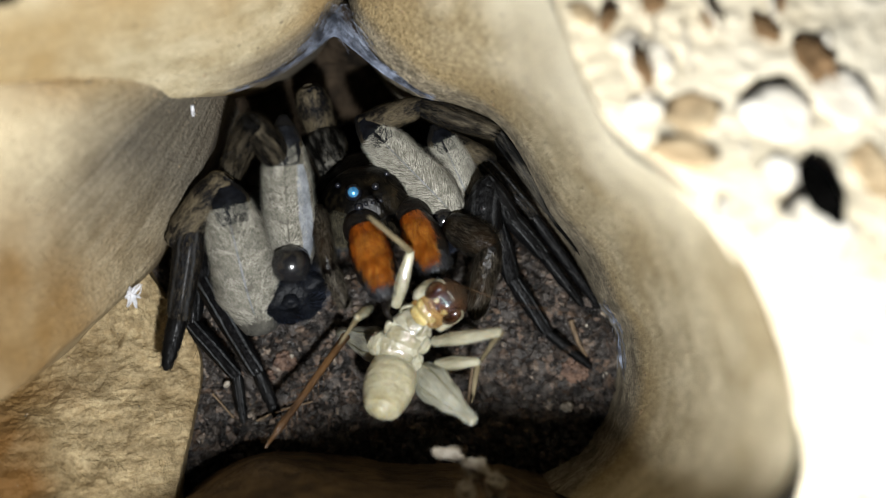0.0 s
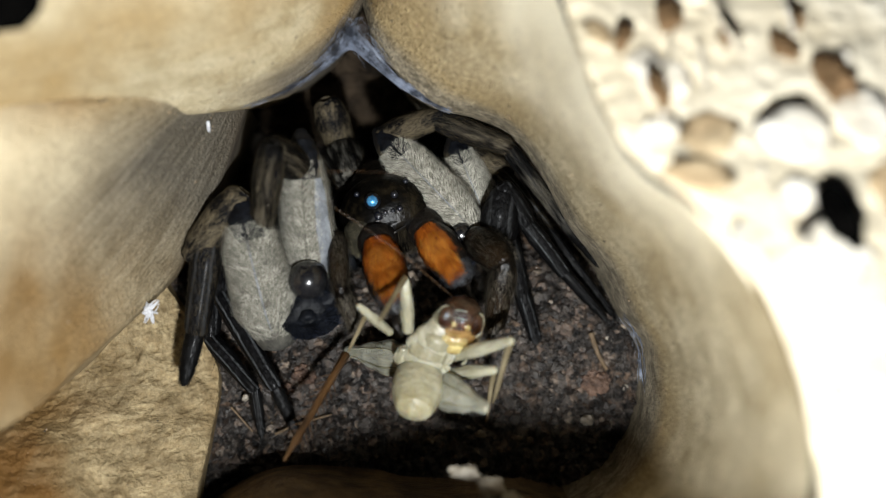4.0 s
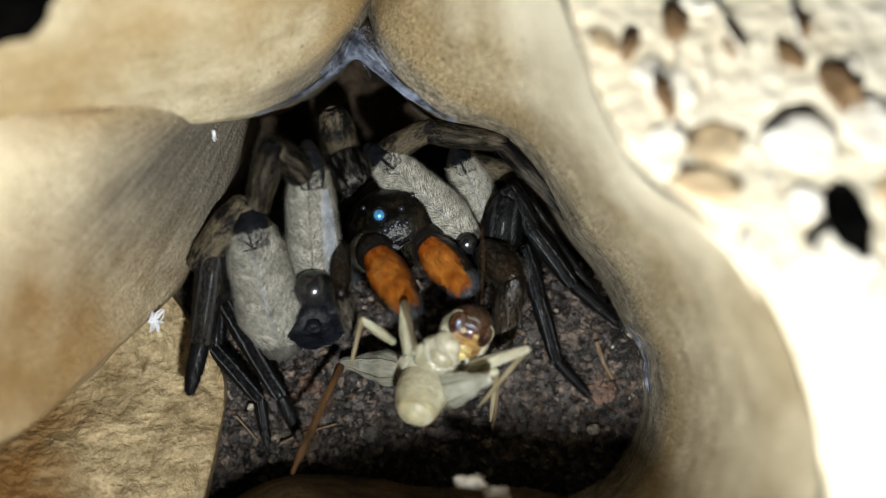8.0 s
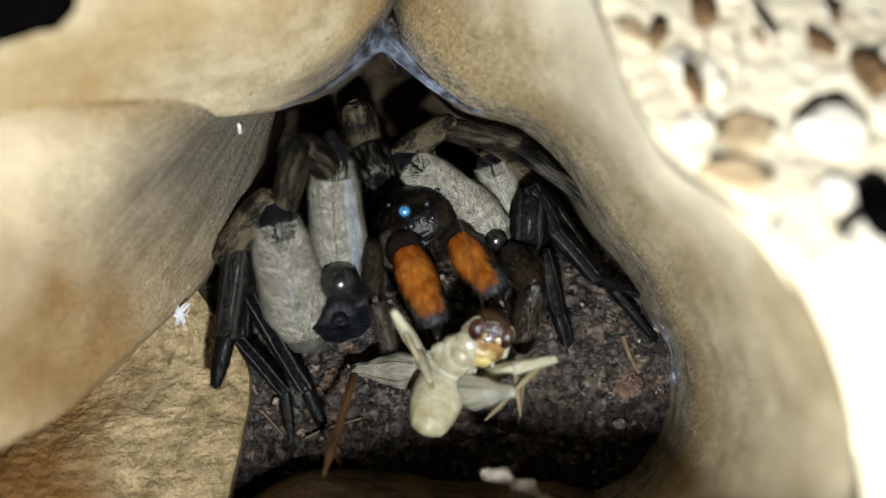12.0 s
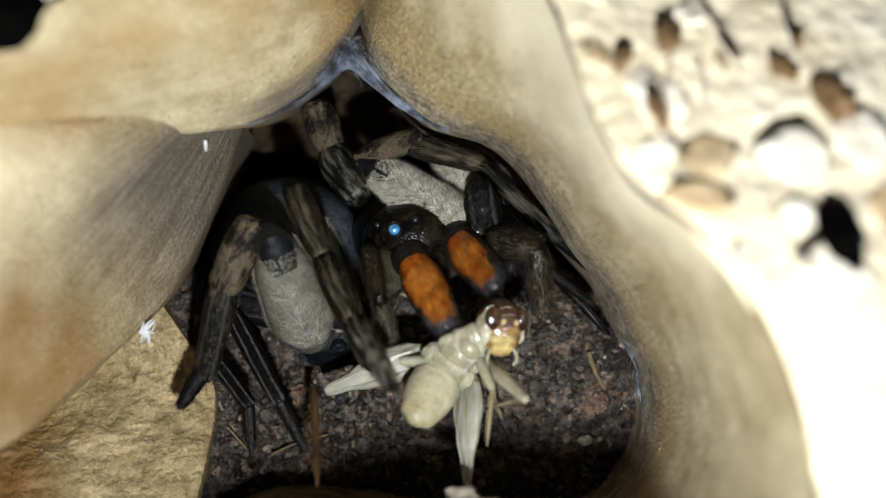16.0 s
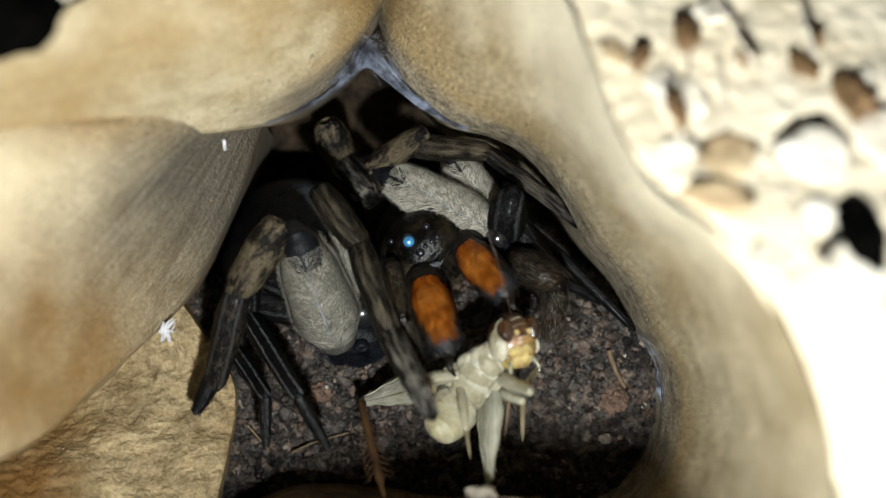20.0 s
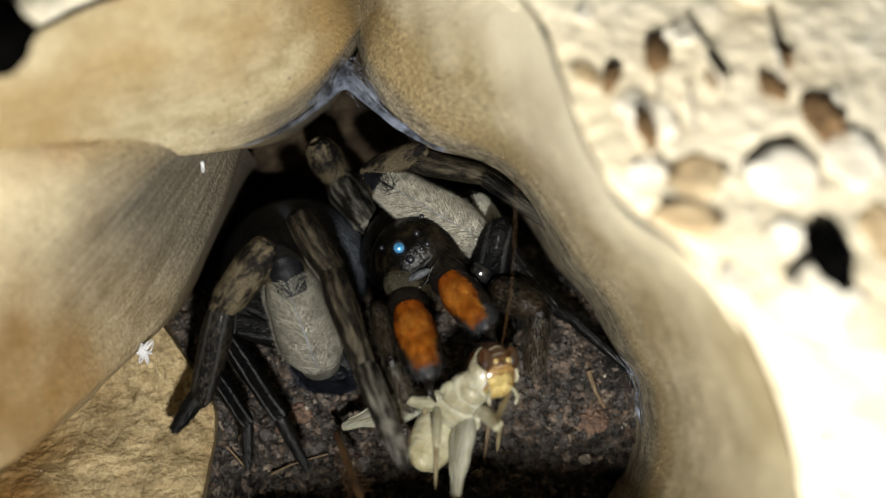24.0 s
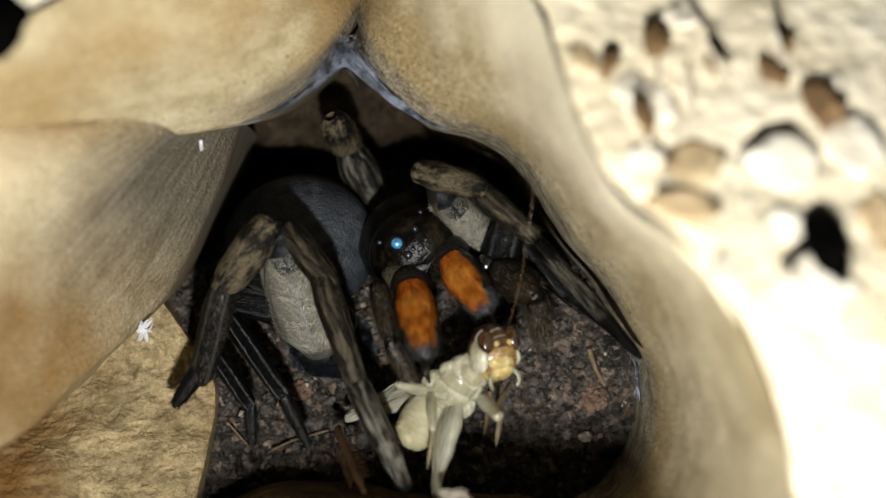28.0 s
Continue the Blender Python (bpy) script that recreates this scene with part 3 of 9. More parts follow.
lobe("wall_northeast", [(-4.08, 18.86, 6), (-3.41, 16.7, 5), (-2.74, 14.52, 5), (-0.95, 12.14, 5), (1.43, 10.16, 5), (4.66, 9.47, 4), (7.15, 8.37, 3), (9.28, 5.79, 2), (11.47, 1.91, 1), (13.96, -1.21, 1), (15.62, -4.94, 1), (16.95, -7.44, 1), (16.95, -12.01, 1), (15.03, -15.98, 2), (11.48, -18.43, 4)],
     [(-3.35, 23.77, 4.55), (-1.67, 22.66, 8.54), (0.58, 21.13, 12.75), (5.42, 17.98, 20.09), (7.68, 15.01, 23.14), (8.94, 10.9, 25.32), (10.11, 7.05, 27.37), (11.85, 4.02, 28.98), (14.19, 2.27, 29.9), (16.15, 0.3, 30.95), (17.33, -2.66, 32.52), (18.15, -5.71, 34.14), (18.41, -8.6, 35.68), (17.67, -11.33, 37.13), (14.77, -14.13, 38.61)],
     "smooth silk-lined brown burrow wall rising to the mouth", mat=GRITTY, seed=4.0, swell=0.2, n=220, m=64, ends=(4.0, 0), tuck=1.5, silk=0.13, fade=1.5, rim_paint=0.95, rim_painted=(-1.0, 0.70), rim=(0.46, 0.46), crumb=0.05, grains=420)
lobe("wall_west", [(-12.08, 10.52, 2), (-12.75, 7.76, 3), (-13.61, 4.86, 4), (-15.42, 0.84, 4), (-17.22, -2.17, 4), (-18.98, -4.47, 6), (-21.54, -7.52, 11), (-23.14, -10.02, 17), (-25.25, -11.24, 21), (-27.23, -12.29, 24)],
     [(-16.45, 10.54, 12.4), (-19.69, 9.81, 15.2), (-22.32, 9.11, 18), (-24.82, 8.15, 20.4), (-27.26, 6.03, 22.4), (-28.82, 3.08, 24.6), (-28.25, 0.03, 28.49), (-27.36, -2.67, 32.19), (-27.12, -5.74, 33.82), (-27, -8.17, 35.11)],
     "broad pale fold of silk-lined burrow wall with grey silk at its edge", mat=STREAKY, seed=7.0, swell=0.95, n=130, m=70, tuck=4.0, streak=0.03, silk=0.54, fade=0.66, rim_paint=0.62, rim_painted=(0.16, 2.0), rim=(0.36, 0.5))
lobe("wall_southwest", [(-19.28, -1.66, -1), (-17.16, -4.84, -1), (-14.95, -7.98, -0.5), (-14.45, -10.46, 0), (-14.71, -13.25, 1), (-15.16, -15.98, 2), (-15.59, -18.64, 3), (-15.82, -21.64, 4)],
     [(-26.63, -2.48, 0), (-28, -5.36, 1), (-29.74, -8.17, 2), (-32.68, -11.2, 4), (-33.84, -13.74, 8), (-34.01, -16.35, 12), (-33.07, -18.79, 18), (-23.94, -16.27, 39.41)],
     "rough fibrous brown earth shoulder at the side of the burrow", mat=BARK, seed=9.0, swell=0.1, under=8.0, tuck=1.0, wrinkle=0.8, n=170, m=150, grains=60, crumb=0.32, rim_paint=0.95, rim_painted=(0.4, 2.0), rim=(0.44, 0.14))
lobe("wall_south", [(-16.78, -21.56, 1), (-13.72, -18.24, 2), (-9.62, -15.93, 5.5), (-6.2, -16.07, 9), (-3.02, -16.68, 13), (0.56, -17.29, 15), (4.06, -17.29, 15), (7.66, -17.52, 14), (11.05, -18.45, 10), (15.31, -18.61, 5)],
     [(-36.76, -24.98, 12.33), (-26.73, -25.19, 16.97), (-18.11, -24.78, 23.55), (-10.3, -20.36, 32.53), (-4.25, -18.34, 40.51), (0.37, -17.11, 39.86), (5.09, -16.43, 39.5), (8.68, -16.9, 39.22), (12.2, -17.4, 39.36), (15.69, -16.6, 38.76)],
     "brown earthen near lip of the burrow mouth", mat=EARTH, seed=12.0, swell=0.5, under=10.0, tuck=3.0, wrinkle=0.9, grains=20)
tagged(finish("wall_grit", GRAINS, GRIT), "tiny pale sand grains stuck to the lined walls", "sand grains", kind="stuff")


def build_floor():
    """Dark crumbly soil at the bottom and the back of the burrow."""
    rows = []
    n = 380
    for i in range(n):
        row = []
        for j in range(n):
            x, y = -24 + 48 * j / (n - 1), -24 + 44 * i / (n - 1)
            p = Vector((x, y, 0))
            z = -3.5 - 0.22 * max(y + 6, 0) ** 1.6 + 0.02 * max(abs(x) - 12, 0) ** 2
            q = p + Vector((rough(p, 1.5, 0.5, 6.0), rough(p, 1.5, 0.5, 8.0), 0))
            d = noise.voronoi(q / 1.5)[0]
            z += rough(p, 4.0, 0.7, 2.0) + 1.3 * min(3.0 * (d[1] - d[0]), 0.5) + 0.3 * noise.noise(p / 0.5) + 0.16 * noise.noise(p / 0.22)
            e = noise.voronoi(q / 0.55)[0]
            z += 0.9 * min(2.4 * (e[1] - e[0]), 0.45)
            row.append((x, y, z))
        rows.append(row)
    bm = bmesh.new()
    grid_mesh(bm, rows)
    tagged(finish("floor", bm, SOIL), "dark brown crumbly soil floor inside the burrow", "soil floor", kind="structure")


def build_clods():
    rnd = random.Random(4)
    bm = bmesh.new()
    for _ in range(3200):
        x, y = rnd.uniform(-17, 17), rnd.uniform(-17, 0)
        z = -3.5 - 0.22 * max(y + 6, 0) ** 1.6 + rough(Vector((x, y, 0)), 4.0, 0.7, 2.0)
        ball(bm, (x, y, z + rnd.uniform(0.6, 0.95)), rnd.choice((0.08, 0.1, 0.13, 0.17, 0.22, 0.32)) * rnd.uniform(0.7, 1.4), (1, rnd.uniform(0.5, 1.1), 0.6), 1, rnd.random() * 9, 0.9)
    tagged(finish("soil_crumbs", bm, CLOD, smooth=False), "loose dark soil crumbs on the burrow floor", "soil crumbs", kind="stuff")


def build_plates():
    """Flat angular lumps of dried soil, broken apart by cracks."""
    rnd = random.Random(41)
    bm = bmesh.new()
    for _ in range(1500):
        x, y = rnd.uniform(-15, 16.5), rnd.uniform(-16, -2)
        z = -3.5 - 0.22 * max(y + 6, 0) ** 1.6 + rough(Vector((x, y, 0)), 4.0, 0.7, 2.0) + rnd.uniform(0.55, 0.95)
        r, sides, turn = rnd.choice((0.25, 0.33, 0.4, 0.5, 0.62)) * rnd.uniform(0.8, 1.2), rnd.randrange(5, 8), rnd.uniform(0, 6.28)
        tilt = Vector((rnd.gauss(0, 0.22), rnd.gauss(0, 0.22)))
        ring = [(turn + 6.283 * (k + rnd.uniform(-0.3, 0.3)) / sides, rnd.uniform(0.7, 1.1)) for k in range(sides)]
        rings = []
        for grow, h in ((1.12, -0.55), (1.0, 0.0), (0.72, 0.16)):
            rings.append([bm.verts.new(Vector((x + grow * r * g * math.cos(a), y + grow * r * g * math.sin(a), z + h * r + grow * r * g * (tilt.x * math.cos(a) + tilt.y * math.sin(a)) + rnd.uniform(-0.06, 0.06) * r)) * MM) for a, g in ring])
        for p, q in zip(rings, rings[1:]):
            for k in range(sides):
                bm.faces.new((p[k], p[(k + 1) % sides], q[(k + 1) % sides], q[k]))
        top = bm.verts.new(Vector((x, y, z + 0.2 * r)) * MM)
        for k in range(sides):
            bm.faces.new((rings[2][k], rings[2][(k + 1) % sides], top))
    tagged(finish("soil_plates", bm, CLOD, smooth=False), "angular dried lumps of dark soil on the burrow floor", "soil lumps", kind="stuff")


build_floor()
build_clods()
build_plates()


def loose(name, bm, mat, label, category, group=""):
    return tagged(finish(name, bm, mat), label, category, group)


def build_stones():
    """Pale grit and pebbles on the ground outside the mouth."""
    rnd = random.Random(11)
    shapes = []
    for k in range(7):
        bm = stone_mesh(k * 3.1, 1.0, (1, rnd.uniform(0.6, 1.0), rnd.uniform(0.04, 0.07)), 0.45)
        me = bpy.data.meshes.new("stone")
        bm.to_mesh(me)
        bm.free()
        me.materials.append(BARKCHIP if k > 4 else STONE)
        me.polygons.foreach_set("use_smooth", [True] * len(me.polygons))
        shapes.append(me)
    loop = [B @ (p * MM) for p in spline(MOUTH + MOUTH[:1], 121)[:-1]]
    mid = sum(loop, Vector()) / len(loop)
    for _ in range(64):
        p = loop[rnd.randrange(len(loop))]
        if rnd.random() < 0.6:
            p = loop[rnd.randrange(0, 34)]
        w = mid + (p - mid) * rnd.uniform(1.05, 1.75)
        r = rnd.choice((0.7, 1.0, 1.3, 1.6, 1.9, 2.2)) * rnd.uniform(0.8, 1.2)
        ob = new("stone", shapes[rnd.randrange(7)])
        lev = rough(Vector((w.x, w.y, 0)) * 1000, 9.0, 0.0004, 3.0)
        ob.matrix_world = pose(w.x, w.y, lev + 0.00006 * r, rnd.uniform(-5, 5), rnd.uniform(-5, 5), rnd.uniform(0, 360)) @ Matrix.Scale(r, 4)
        tagged(ob, "small pale weathered stone lying on sandy ground", "stone", "stones round the burrow")


build_stones()


def build_gaps_and_straws():
    """Dark lumps and pale straws scattered on the ground; small lumps paint shaded gaps between stones."""
    rnd = random.Random(21)
    for c, r in (((13.14, 8.57, 26.9), 0.8), ((21.34, 1.83, 30.71), 1.6), ((14.09, 12.87, 24.5), 0.8), ((17.16, 11.86, 25.04), 0.9), ((20.21, 11.02, 25.48), 0.9), ((11.52, 11.52, 25.22), 0.7), ((22.58, 9.23, 26.44), 1.0), ((22.46, 8.59, 26.77), 0.6), ((20.97, 12.87, 24.5), 0.6)):
        bm = bmesh.new()
        ball(bm, (0, 0, 0), r, (rnd.uniform(0.45, 0.75), rnd.uniform(1.0, 1.5), 0.12), 4, c[0] * 3.3, 0.4 if r > 1.5 else 0.8)
        ob = loose("dark_lump", bm, FLAT_BLACK if r > 1.5 else GAP_BROWN, "dark flat lump on pale sand", "bark chip", "chips round the burrow")
        ob.matrix_world = B @ at(*c, -28, 0, rnd.uniform(-35, 35))
    for k in range(5):
        a = Vector(rnd.choice(((12.57, 12.12, 25.24), (15.39, 10.47, 26.12), (18.52, 11.45, 25.59), (19.32, 5.46, 28.78), (16.05, 4.57, 29.25), (19.21, -1.58, 32.52)))) + Vector((rnd.uniform(-2, 2), rnd.uniform(-2, 2), 0))
        d = Vector((rnd.uniform(-0.6, 0.6), 1, -0.5)).normalized() * rnd.uniform(1.2, 2.6)
        bm = bmesh.new()
        tube(bm, (a - d, a, a + d), rnd.uniform(0.14, 0.22), 0.1)
        loose("straw", bm, STONE, "pale dry straw fragment on sandy ground", "straw", "straws round the burrow")


def build_floor_litter():
    for pts, r in ((((13.64, -6.43, -2.5), (14.12, -7.92, -2.2), (14.87, -9.25, -2.6)), 0.22), (((6.08, -9.66, -2.4), (5.85, -11.58, -2.2), (5.66, -13.27, -2.6)), 0.2), (((-13.75, -12, -1.5), (-12.98, -12.86, -1.5), (-12.17, -13.88, -1.8)), 0.09), (((-10.48, -14.13, -2), (-8.76, -13.36, -2), (-6.2, -12.67, -2.3)), 0.1)):
        bm = bmesh.new()
        tube(bm, pts, r, r * 0.7)
        loose("twig", bm, STRAW, "short dry brown stem lying on dark soil", "twig", "twigs on the soil")
    for c, r, mat in (((14, -10.33, -2.6), 1.15, RUST), ((-8.36, -9.65, -2.3), 0.85, RUST), ((-9.65, -10.73, -2.3), 0.55, RUST)):
        bm = bmesh.new()
        ball(bm, (0, 0, 0), r, (1, 0.8, 0.42), 5, c[0] * 3.3, 0.35)
        for v in bm.verts:
            p = v.co * 1000
            d = noise.voronoi(p / 0.42)[0]
            v.co += v.co.normalized() * (0.00022 * min(1.5 * (d[1] - d[0]), 0.6) - 0.0001 + 0.00005 * noise.noise(p / 0.12))
            v.co += Vector(c) * MM
        loose("clod", bm, mat, "reddish brown crumbly clod of earth on dark soil", "clod", "clods on the soil")
    for c, r in (((13.41, -13.15, -2.4), 0.55), ((16.22, -10.57, -2.4), 0.28), ((9.14, -4.81, -2.8), 0.22), ((-12.61, -11.25, -1.3), 0.35), ((5.11, -13.9, -0.5), 0.42), ((-7.92, -9.21, -2.2), 0.25), ((14.95, -6.87, -2.6), 0.3)):
        loose("grit", stone_off(c, r), PALE, "tiny pale grain of grit on dark soil", "grit", "grains on the soil")
    rnd = random.Random(31)
    for k in range(46):
        x, y = rnd.uniform(-14, 15), rnd.uniform(-14.5, -4.5)
        z = -3.5 - 0.22 * max(y + 6, 0) ** 1.6 + rough(Vector((x, y, 0)), 4.0, 0.7, 2.0) + 0.42
        bm = bmesh.new()
        ball(bm, (0, 0, 0), rnd.uniform(0.22, 0.55), (1, rnd.uniform(0.4, 0.9), 0.3), 2, k * 1.7, 0.6)
        ob = loose("flake", bm, (RUST, STRAW, CLOD, PALE, RUST, STRAW)[k % 6 if k % 4 else 2], "small dry flake of debris on dark soil", "flake", "flakes on the soil")
        ob.matrix_world = B @ at(x, y, z, rnd.uniform(-25, 25), rnd.uniform(-25, 25), rnd.uniform(0, 360))
    # Added black lump that paints the unlit far corner of the ground.
    bm = bmesh.new()
    ball(bm, (-22.87, 13.39, 27.5), 3.7, (1.15, 0.75, 0.4), 3, 2.2, 0.3)
    loose("black_lump", bm, FLAT_BLACK, "black lump added to darken the corner of the sandy ground", "bark")
    bm = bmesh.new()
    ball(bm, (3.48, -14.08, 14), 0.62, (1.5, 0.7, 0.6), 4, 4.4, 0.5)
    ball(bm, (4.99, -14.9, 14.2), 0.72, (1.2, 1.0, 0.6), 4, 8.4, 0.5)
    ball(bm, (6.39, -16.02, 14.4), 0.8, (0.9, 1.2, 0.6), 4, 1.4, 0.5)
    ball(bm, (4.62, -16.37, 14.4), 0.7, (0.8, 1.2, 0.6), 4, 3.4, 0.5)
    loose("pale_chip", bm, PALE, "pale flaky chip of debris at the burrow's near lip", "debris")
    bm = bmesh.new()
    rnd = random.Random(3)
    for c, size, n in (((-18.3, -4.3, 5.6), 1.0, 7), ((-14.0, 8.4, 7.0), 0.45, 4)):
        for k in range(n):
            a, reach = radians(360 * k / n + rnd.uniform(-25, 25) if size > 0.5 else rnd.choice((80, 100, 265, 280))), size * rnd.uniform(0.5, 1.1)
            for _ in range(9):
                o = Vector((rnd.gauss(0, 0.07), rnd.gauss(0, 0.07), rnd.gauss(0, 0.05))) * size
                e = Vector((math.cos(a) * 0.7, math.sin(a), rnd.uniform(-0.1, 0.3))) * reach
                tube(bm, (Vector(c) + o, Vector(c) + o * 1.6 + e * 0.5, Vector(c) + o * 0.7 + e), 0.06 * size + 0.01, 0.02, 6, 4)
    loose("web_tuft", bm, WEB, "small white tuft of tangled silk on the burrow wall", "silk")


def stone_off(c, r):
    bm = bmesh.new()
    ball(bm, c, r, (1, 0.8, 0.6), 2, c[0] * 3.3, 0.5)
    return bm


build_gaps_and_straws()
build_floor_litter()
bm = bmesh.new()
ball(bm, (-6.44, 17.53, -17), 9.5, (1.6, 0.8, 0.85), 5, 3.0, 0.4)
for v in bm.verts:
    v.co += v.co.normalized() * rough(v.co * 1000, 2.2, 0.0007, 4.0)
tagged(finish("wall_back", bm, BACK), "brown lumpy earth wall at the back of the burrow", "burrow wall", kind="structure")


def silk_sheet(name, edge, count, spread, label, seed, thin=0.0, lift=0.3):
    """Fine strands laid along an edge of the wall."""
    rnd = random.Random(seed)
    c = spline(edge, 60)
    bm = bmesh.new()
    for _ in range(count):
        i = rnd.randrange(0, 52)
        if i < 24 and rnd.random() < thin:
            continue
        k = min(59, i + rnd.randrange(5, 16))
        o = Vector((rnd.gauss(0, spread), rnd.gauss(0, spread), rnd.uniform(0, lift)))
        o2 = o + Vector((rnd.gauss(0, spread), rnd.gauss(0, spread), rnd.uniform(-0.2, 0.2))) * 0.6
        tube(bm, (c[i] + o, c[(i + k) // 2] + (o + o2) / 2, c[k] + o2), 0.014, 0.010, 6, 4)
    return tagged(finish(name, bm, SILK), label, "silk", kind="stuff")


silk_sheet("silk_strands", [(-11.71, 9.51, 7.5), (-8.34, 11.07, 6.5), (-5.65, 13.17, 6), (-4.42, 14.4, 5.5), (-3.12, 13.53, 5.5), (-0.75, 11.48, 5.5), (2.62, 9.72, 5)], 420, 0.13, "bluish white silk strands bridging the fold of the wall", 1, 0.8)
silk_sheet("silk_strands", [(15.12, -4.3, 1.5), (16.53, -6.55, 1.7), (16.82, -9.85, 1.7)], 60, 0.2, "thin bluish silk strands on the wall beside the soil", 3)
silk_sheet("silk_strands", [(-6.6, 12.6, 6.3), (-5.2, 14.0, 6.3), (-4.4, 15.2, 6.2), (-3.6, 14.6, 6.2), (-2.2, 12.9, 6.0)], 240, 0.34, "loose bluish silk threads gathered at the top of the fold", 7, 0.0, 0.6)
bm = bmesh.new()
apex = [[Vector(p) for p in ((-11, 9.8, 7), (-8.39, 11.14, 6), (-5.71, 13.13, 5), (-4.46, 14.05, 4.7), (-3.14, 13.16, 4.8), (-0.56, 11.19, 4.7), (2.43, 9.82, 4.5))],
        [Vector(p) for p in ((-10.87, 9.99, 8), (-8.27, 11.63, 7.2), (-5.92, 13.87, 6.5), (-4.55, 15.33, 6), (-3.1, 14.55, 6), (-0.55, 12.42, 5.8), (2.41, 10.33, 5.2))]]
lo, hi = spline(apex[0], 60), spline(apex[1], 60)
wide = [p.x for p in spline(((0.02, 0, 0), (0.05, 0, 0), (0.16, 0, 0), (1, 0, 0), (0.85, 0, 0), (0.4, 0, 0), (0.03, 0, 0)), 60)]
grid_mesh(bm, [[lo[i].lerp(hi[i], j / 7 * wide[i]) + Vector((0, 0, 0.25 * math.sin(j / 7 * math.pi) + 0.12 * noise.noise(Vector((i * 0.9, j * 0.3, 2))))) for j in range(8)] for i in range(60)])
tagged(finish("silk_web", bm, SILK), "thin bluish silk web filling the fold between two wall bulges", "silk web")


# ---- spider ----
SPIDER, CRICKET = {}, {}
spider = tagged(new("spider"), "large dark hairy spider with cream thighs and orange jaws", "spider")
spider.matrix_world = B


def leg_piece(kind, length, fat, seed, mat, hair, side=1, parent=None):
    """One joint of a leg with its hairs."""
    if kind == "femur":
        prof = ((0, 0.72 * fat), (0.25, 1.16 * fat), (0.6, 1.02 * fat), (0.86, 0.72 * fat), (0.96, 0.5 * fat), (1, 0.25 * fat))
    elif kind == "patella":
        prof = ((0, 0.6 * fat), (0.3, 0.74 * fat), (0.75, 0.66 * fat), (1, 0.45 * fat))
    elif kind == "tibia":
        prof = ((0, 0.40 * fat), (0.08, 0.47 * fat), (0.25, 0.54 * fat), (0.75, 0.45 * fat), (0.94, 0.40 * fat), (1, 0.28 * fat))
    else:
        prof = ((0, 0.30 * fat), (0.06, 0.36 * fat), (0.55, 0.33 * fat), (0.6, 0.27 * fat), (0.66, 0.30 * fat), (0.92, 0.20 * fat), (1, 0.08 * fat))
    bm = bmesh.new()
    limb(bm, length, prof, 0.9, 14, 0.25 * fat if kind == "femur" else 0.0)
    ob = part(kind, bm, mat, parent or spider)
    bm = bmesh.new()
    pale = mat is FEMUR
    hairs(bm, length, prof, 17000 if pale else 1500 if mat is PALP else 2200, 0.36 if pale else 0.7 if mat is PALP else 0.34, 0.9, seed=seed, lift=0.34 if pale else 0.3, width=0.017 if pale else 0.024, span=(0.03, 0.82) if pale else (0.03, 0.97), part_hair=0.55 if pale else 0.0, bend=0.25 * fat if kind == "femur" else 0.0, face=((0, 360), (56, 394), (146, 484))[side] if pale else (0, 360))
    tagged(part("fur", bm, hair, ob), kind="stuff")
    if pale:
        for name, m, us, mid, half, label in (("knee_mark", KNEE, (0.72, 0.96), 10, 50, "blue-black mark at the knee"), ("bare_strip", BARE, (0.10, 0.72), 44 * side, 19 if side else 1.0, "bare bluish white strip")):
            bm = bmesh.new()
            rows = []
            for i in range(11):
                u = us[0] + (us[1] - us[0]) * i / 10
                wide = radians(half) * math.sin(math.pi * (0.12 + 0.76 * i / 10)) ** 0.6 * (1 + 0.35 * noise.noise(Vector((u * 40, seed, 1))))
                rr = radius(prof, u) + 0.07
                rows.append([(rr * math.sin(a), u * length, 0.9 * rr * math.cos(a) + 0.25 * fat * math.sin(u * math.pi)) for a in (radians(mid) + wide * (j / 5 - 1) for j in range(11))])
            grid_mesh(bm, rows)
            part(name, bm, m, ob, label)
    if kind in ("tibia", "metatarsus"):
        bm = bmesh.new()
        hairs(bm, length, prof, 14, 1.3, 0.9, lift=0.8, width=0.07, seed=seed + 50)
        tagged(part("bristles", bm, HAIR_DARK, ob, "long dark bristles"), kind="stuff")
    return ob


def leg(key_name, lengths, fat, mats, hair, seed, side=1):
    kinds = ("femur", "patella", "tibia", "metatarsus")
    SPIDER[key_name] = [leg_piece(k, n, fat * (1.3 if k == "tibia" and key_name == "second_left" else 1.7 if k == "metatarsus" and key_name == "second_left" else 1.25 if k in ("tibia", "metatarsus") and key_name == "front_right" else 1.1 if k in ("femur", "tibia") else 1.0), seed * 10 + i, m, h, side) for i, (k, n, m, h) in enumerate(zip(kinds, lengths, mats, hair))]


DARK_LEG = (TIBIA, TIBIA, GREYLEG, FOOT)
H_PALE, H_DARK = (HAIR_PALE, HAIR_TAN, HAIR_TAN, HAIR_DARK), (HAIR_DARK, HAIR_DARK, HAIR_DARK, HAIR_DARK)
leg("front_left", (10.60, 5.53, 7.24, 3.77), 1.9, (FEMUR, KNUCKLE, TIBIA, FOOT), H_PALE, 1, 0)
leg("second_left", (11.10, 5.38, 8.67, 8.12), 1.5, (FEMUR, TIBIA_TAN, TIBIA_TAN, PLANK), (HAIR_PALE, HAIR_TAN, HAIR_TAN, HAIR_TAN), 2)
leg("third_left", (6.75, 3.82, 8.19, 4.42), 1.35, DARK_LEG, H_DARK, 3)
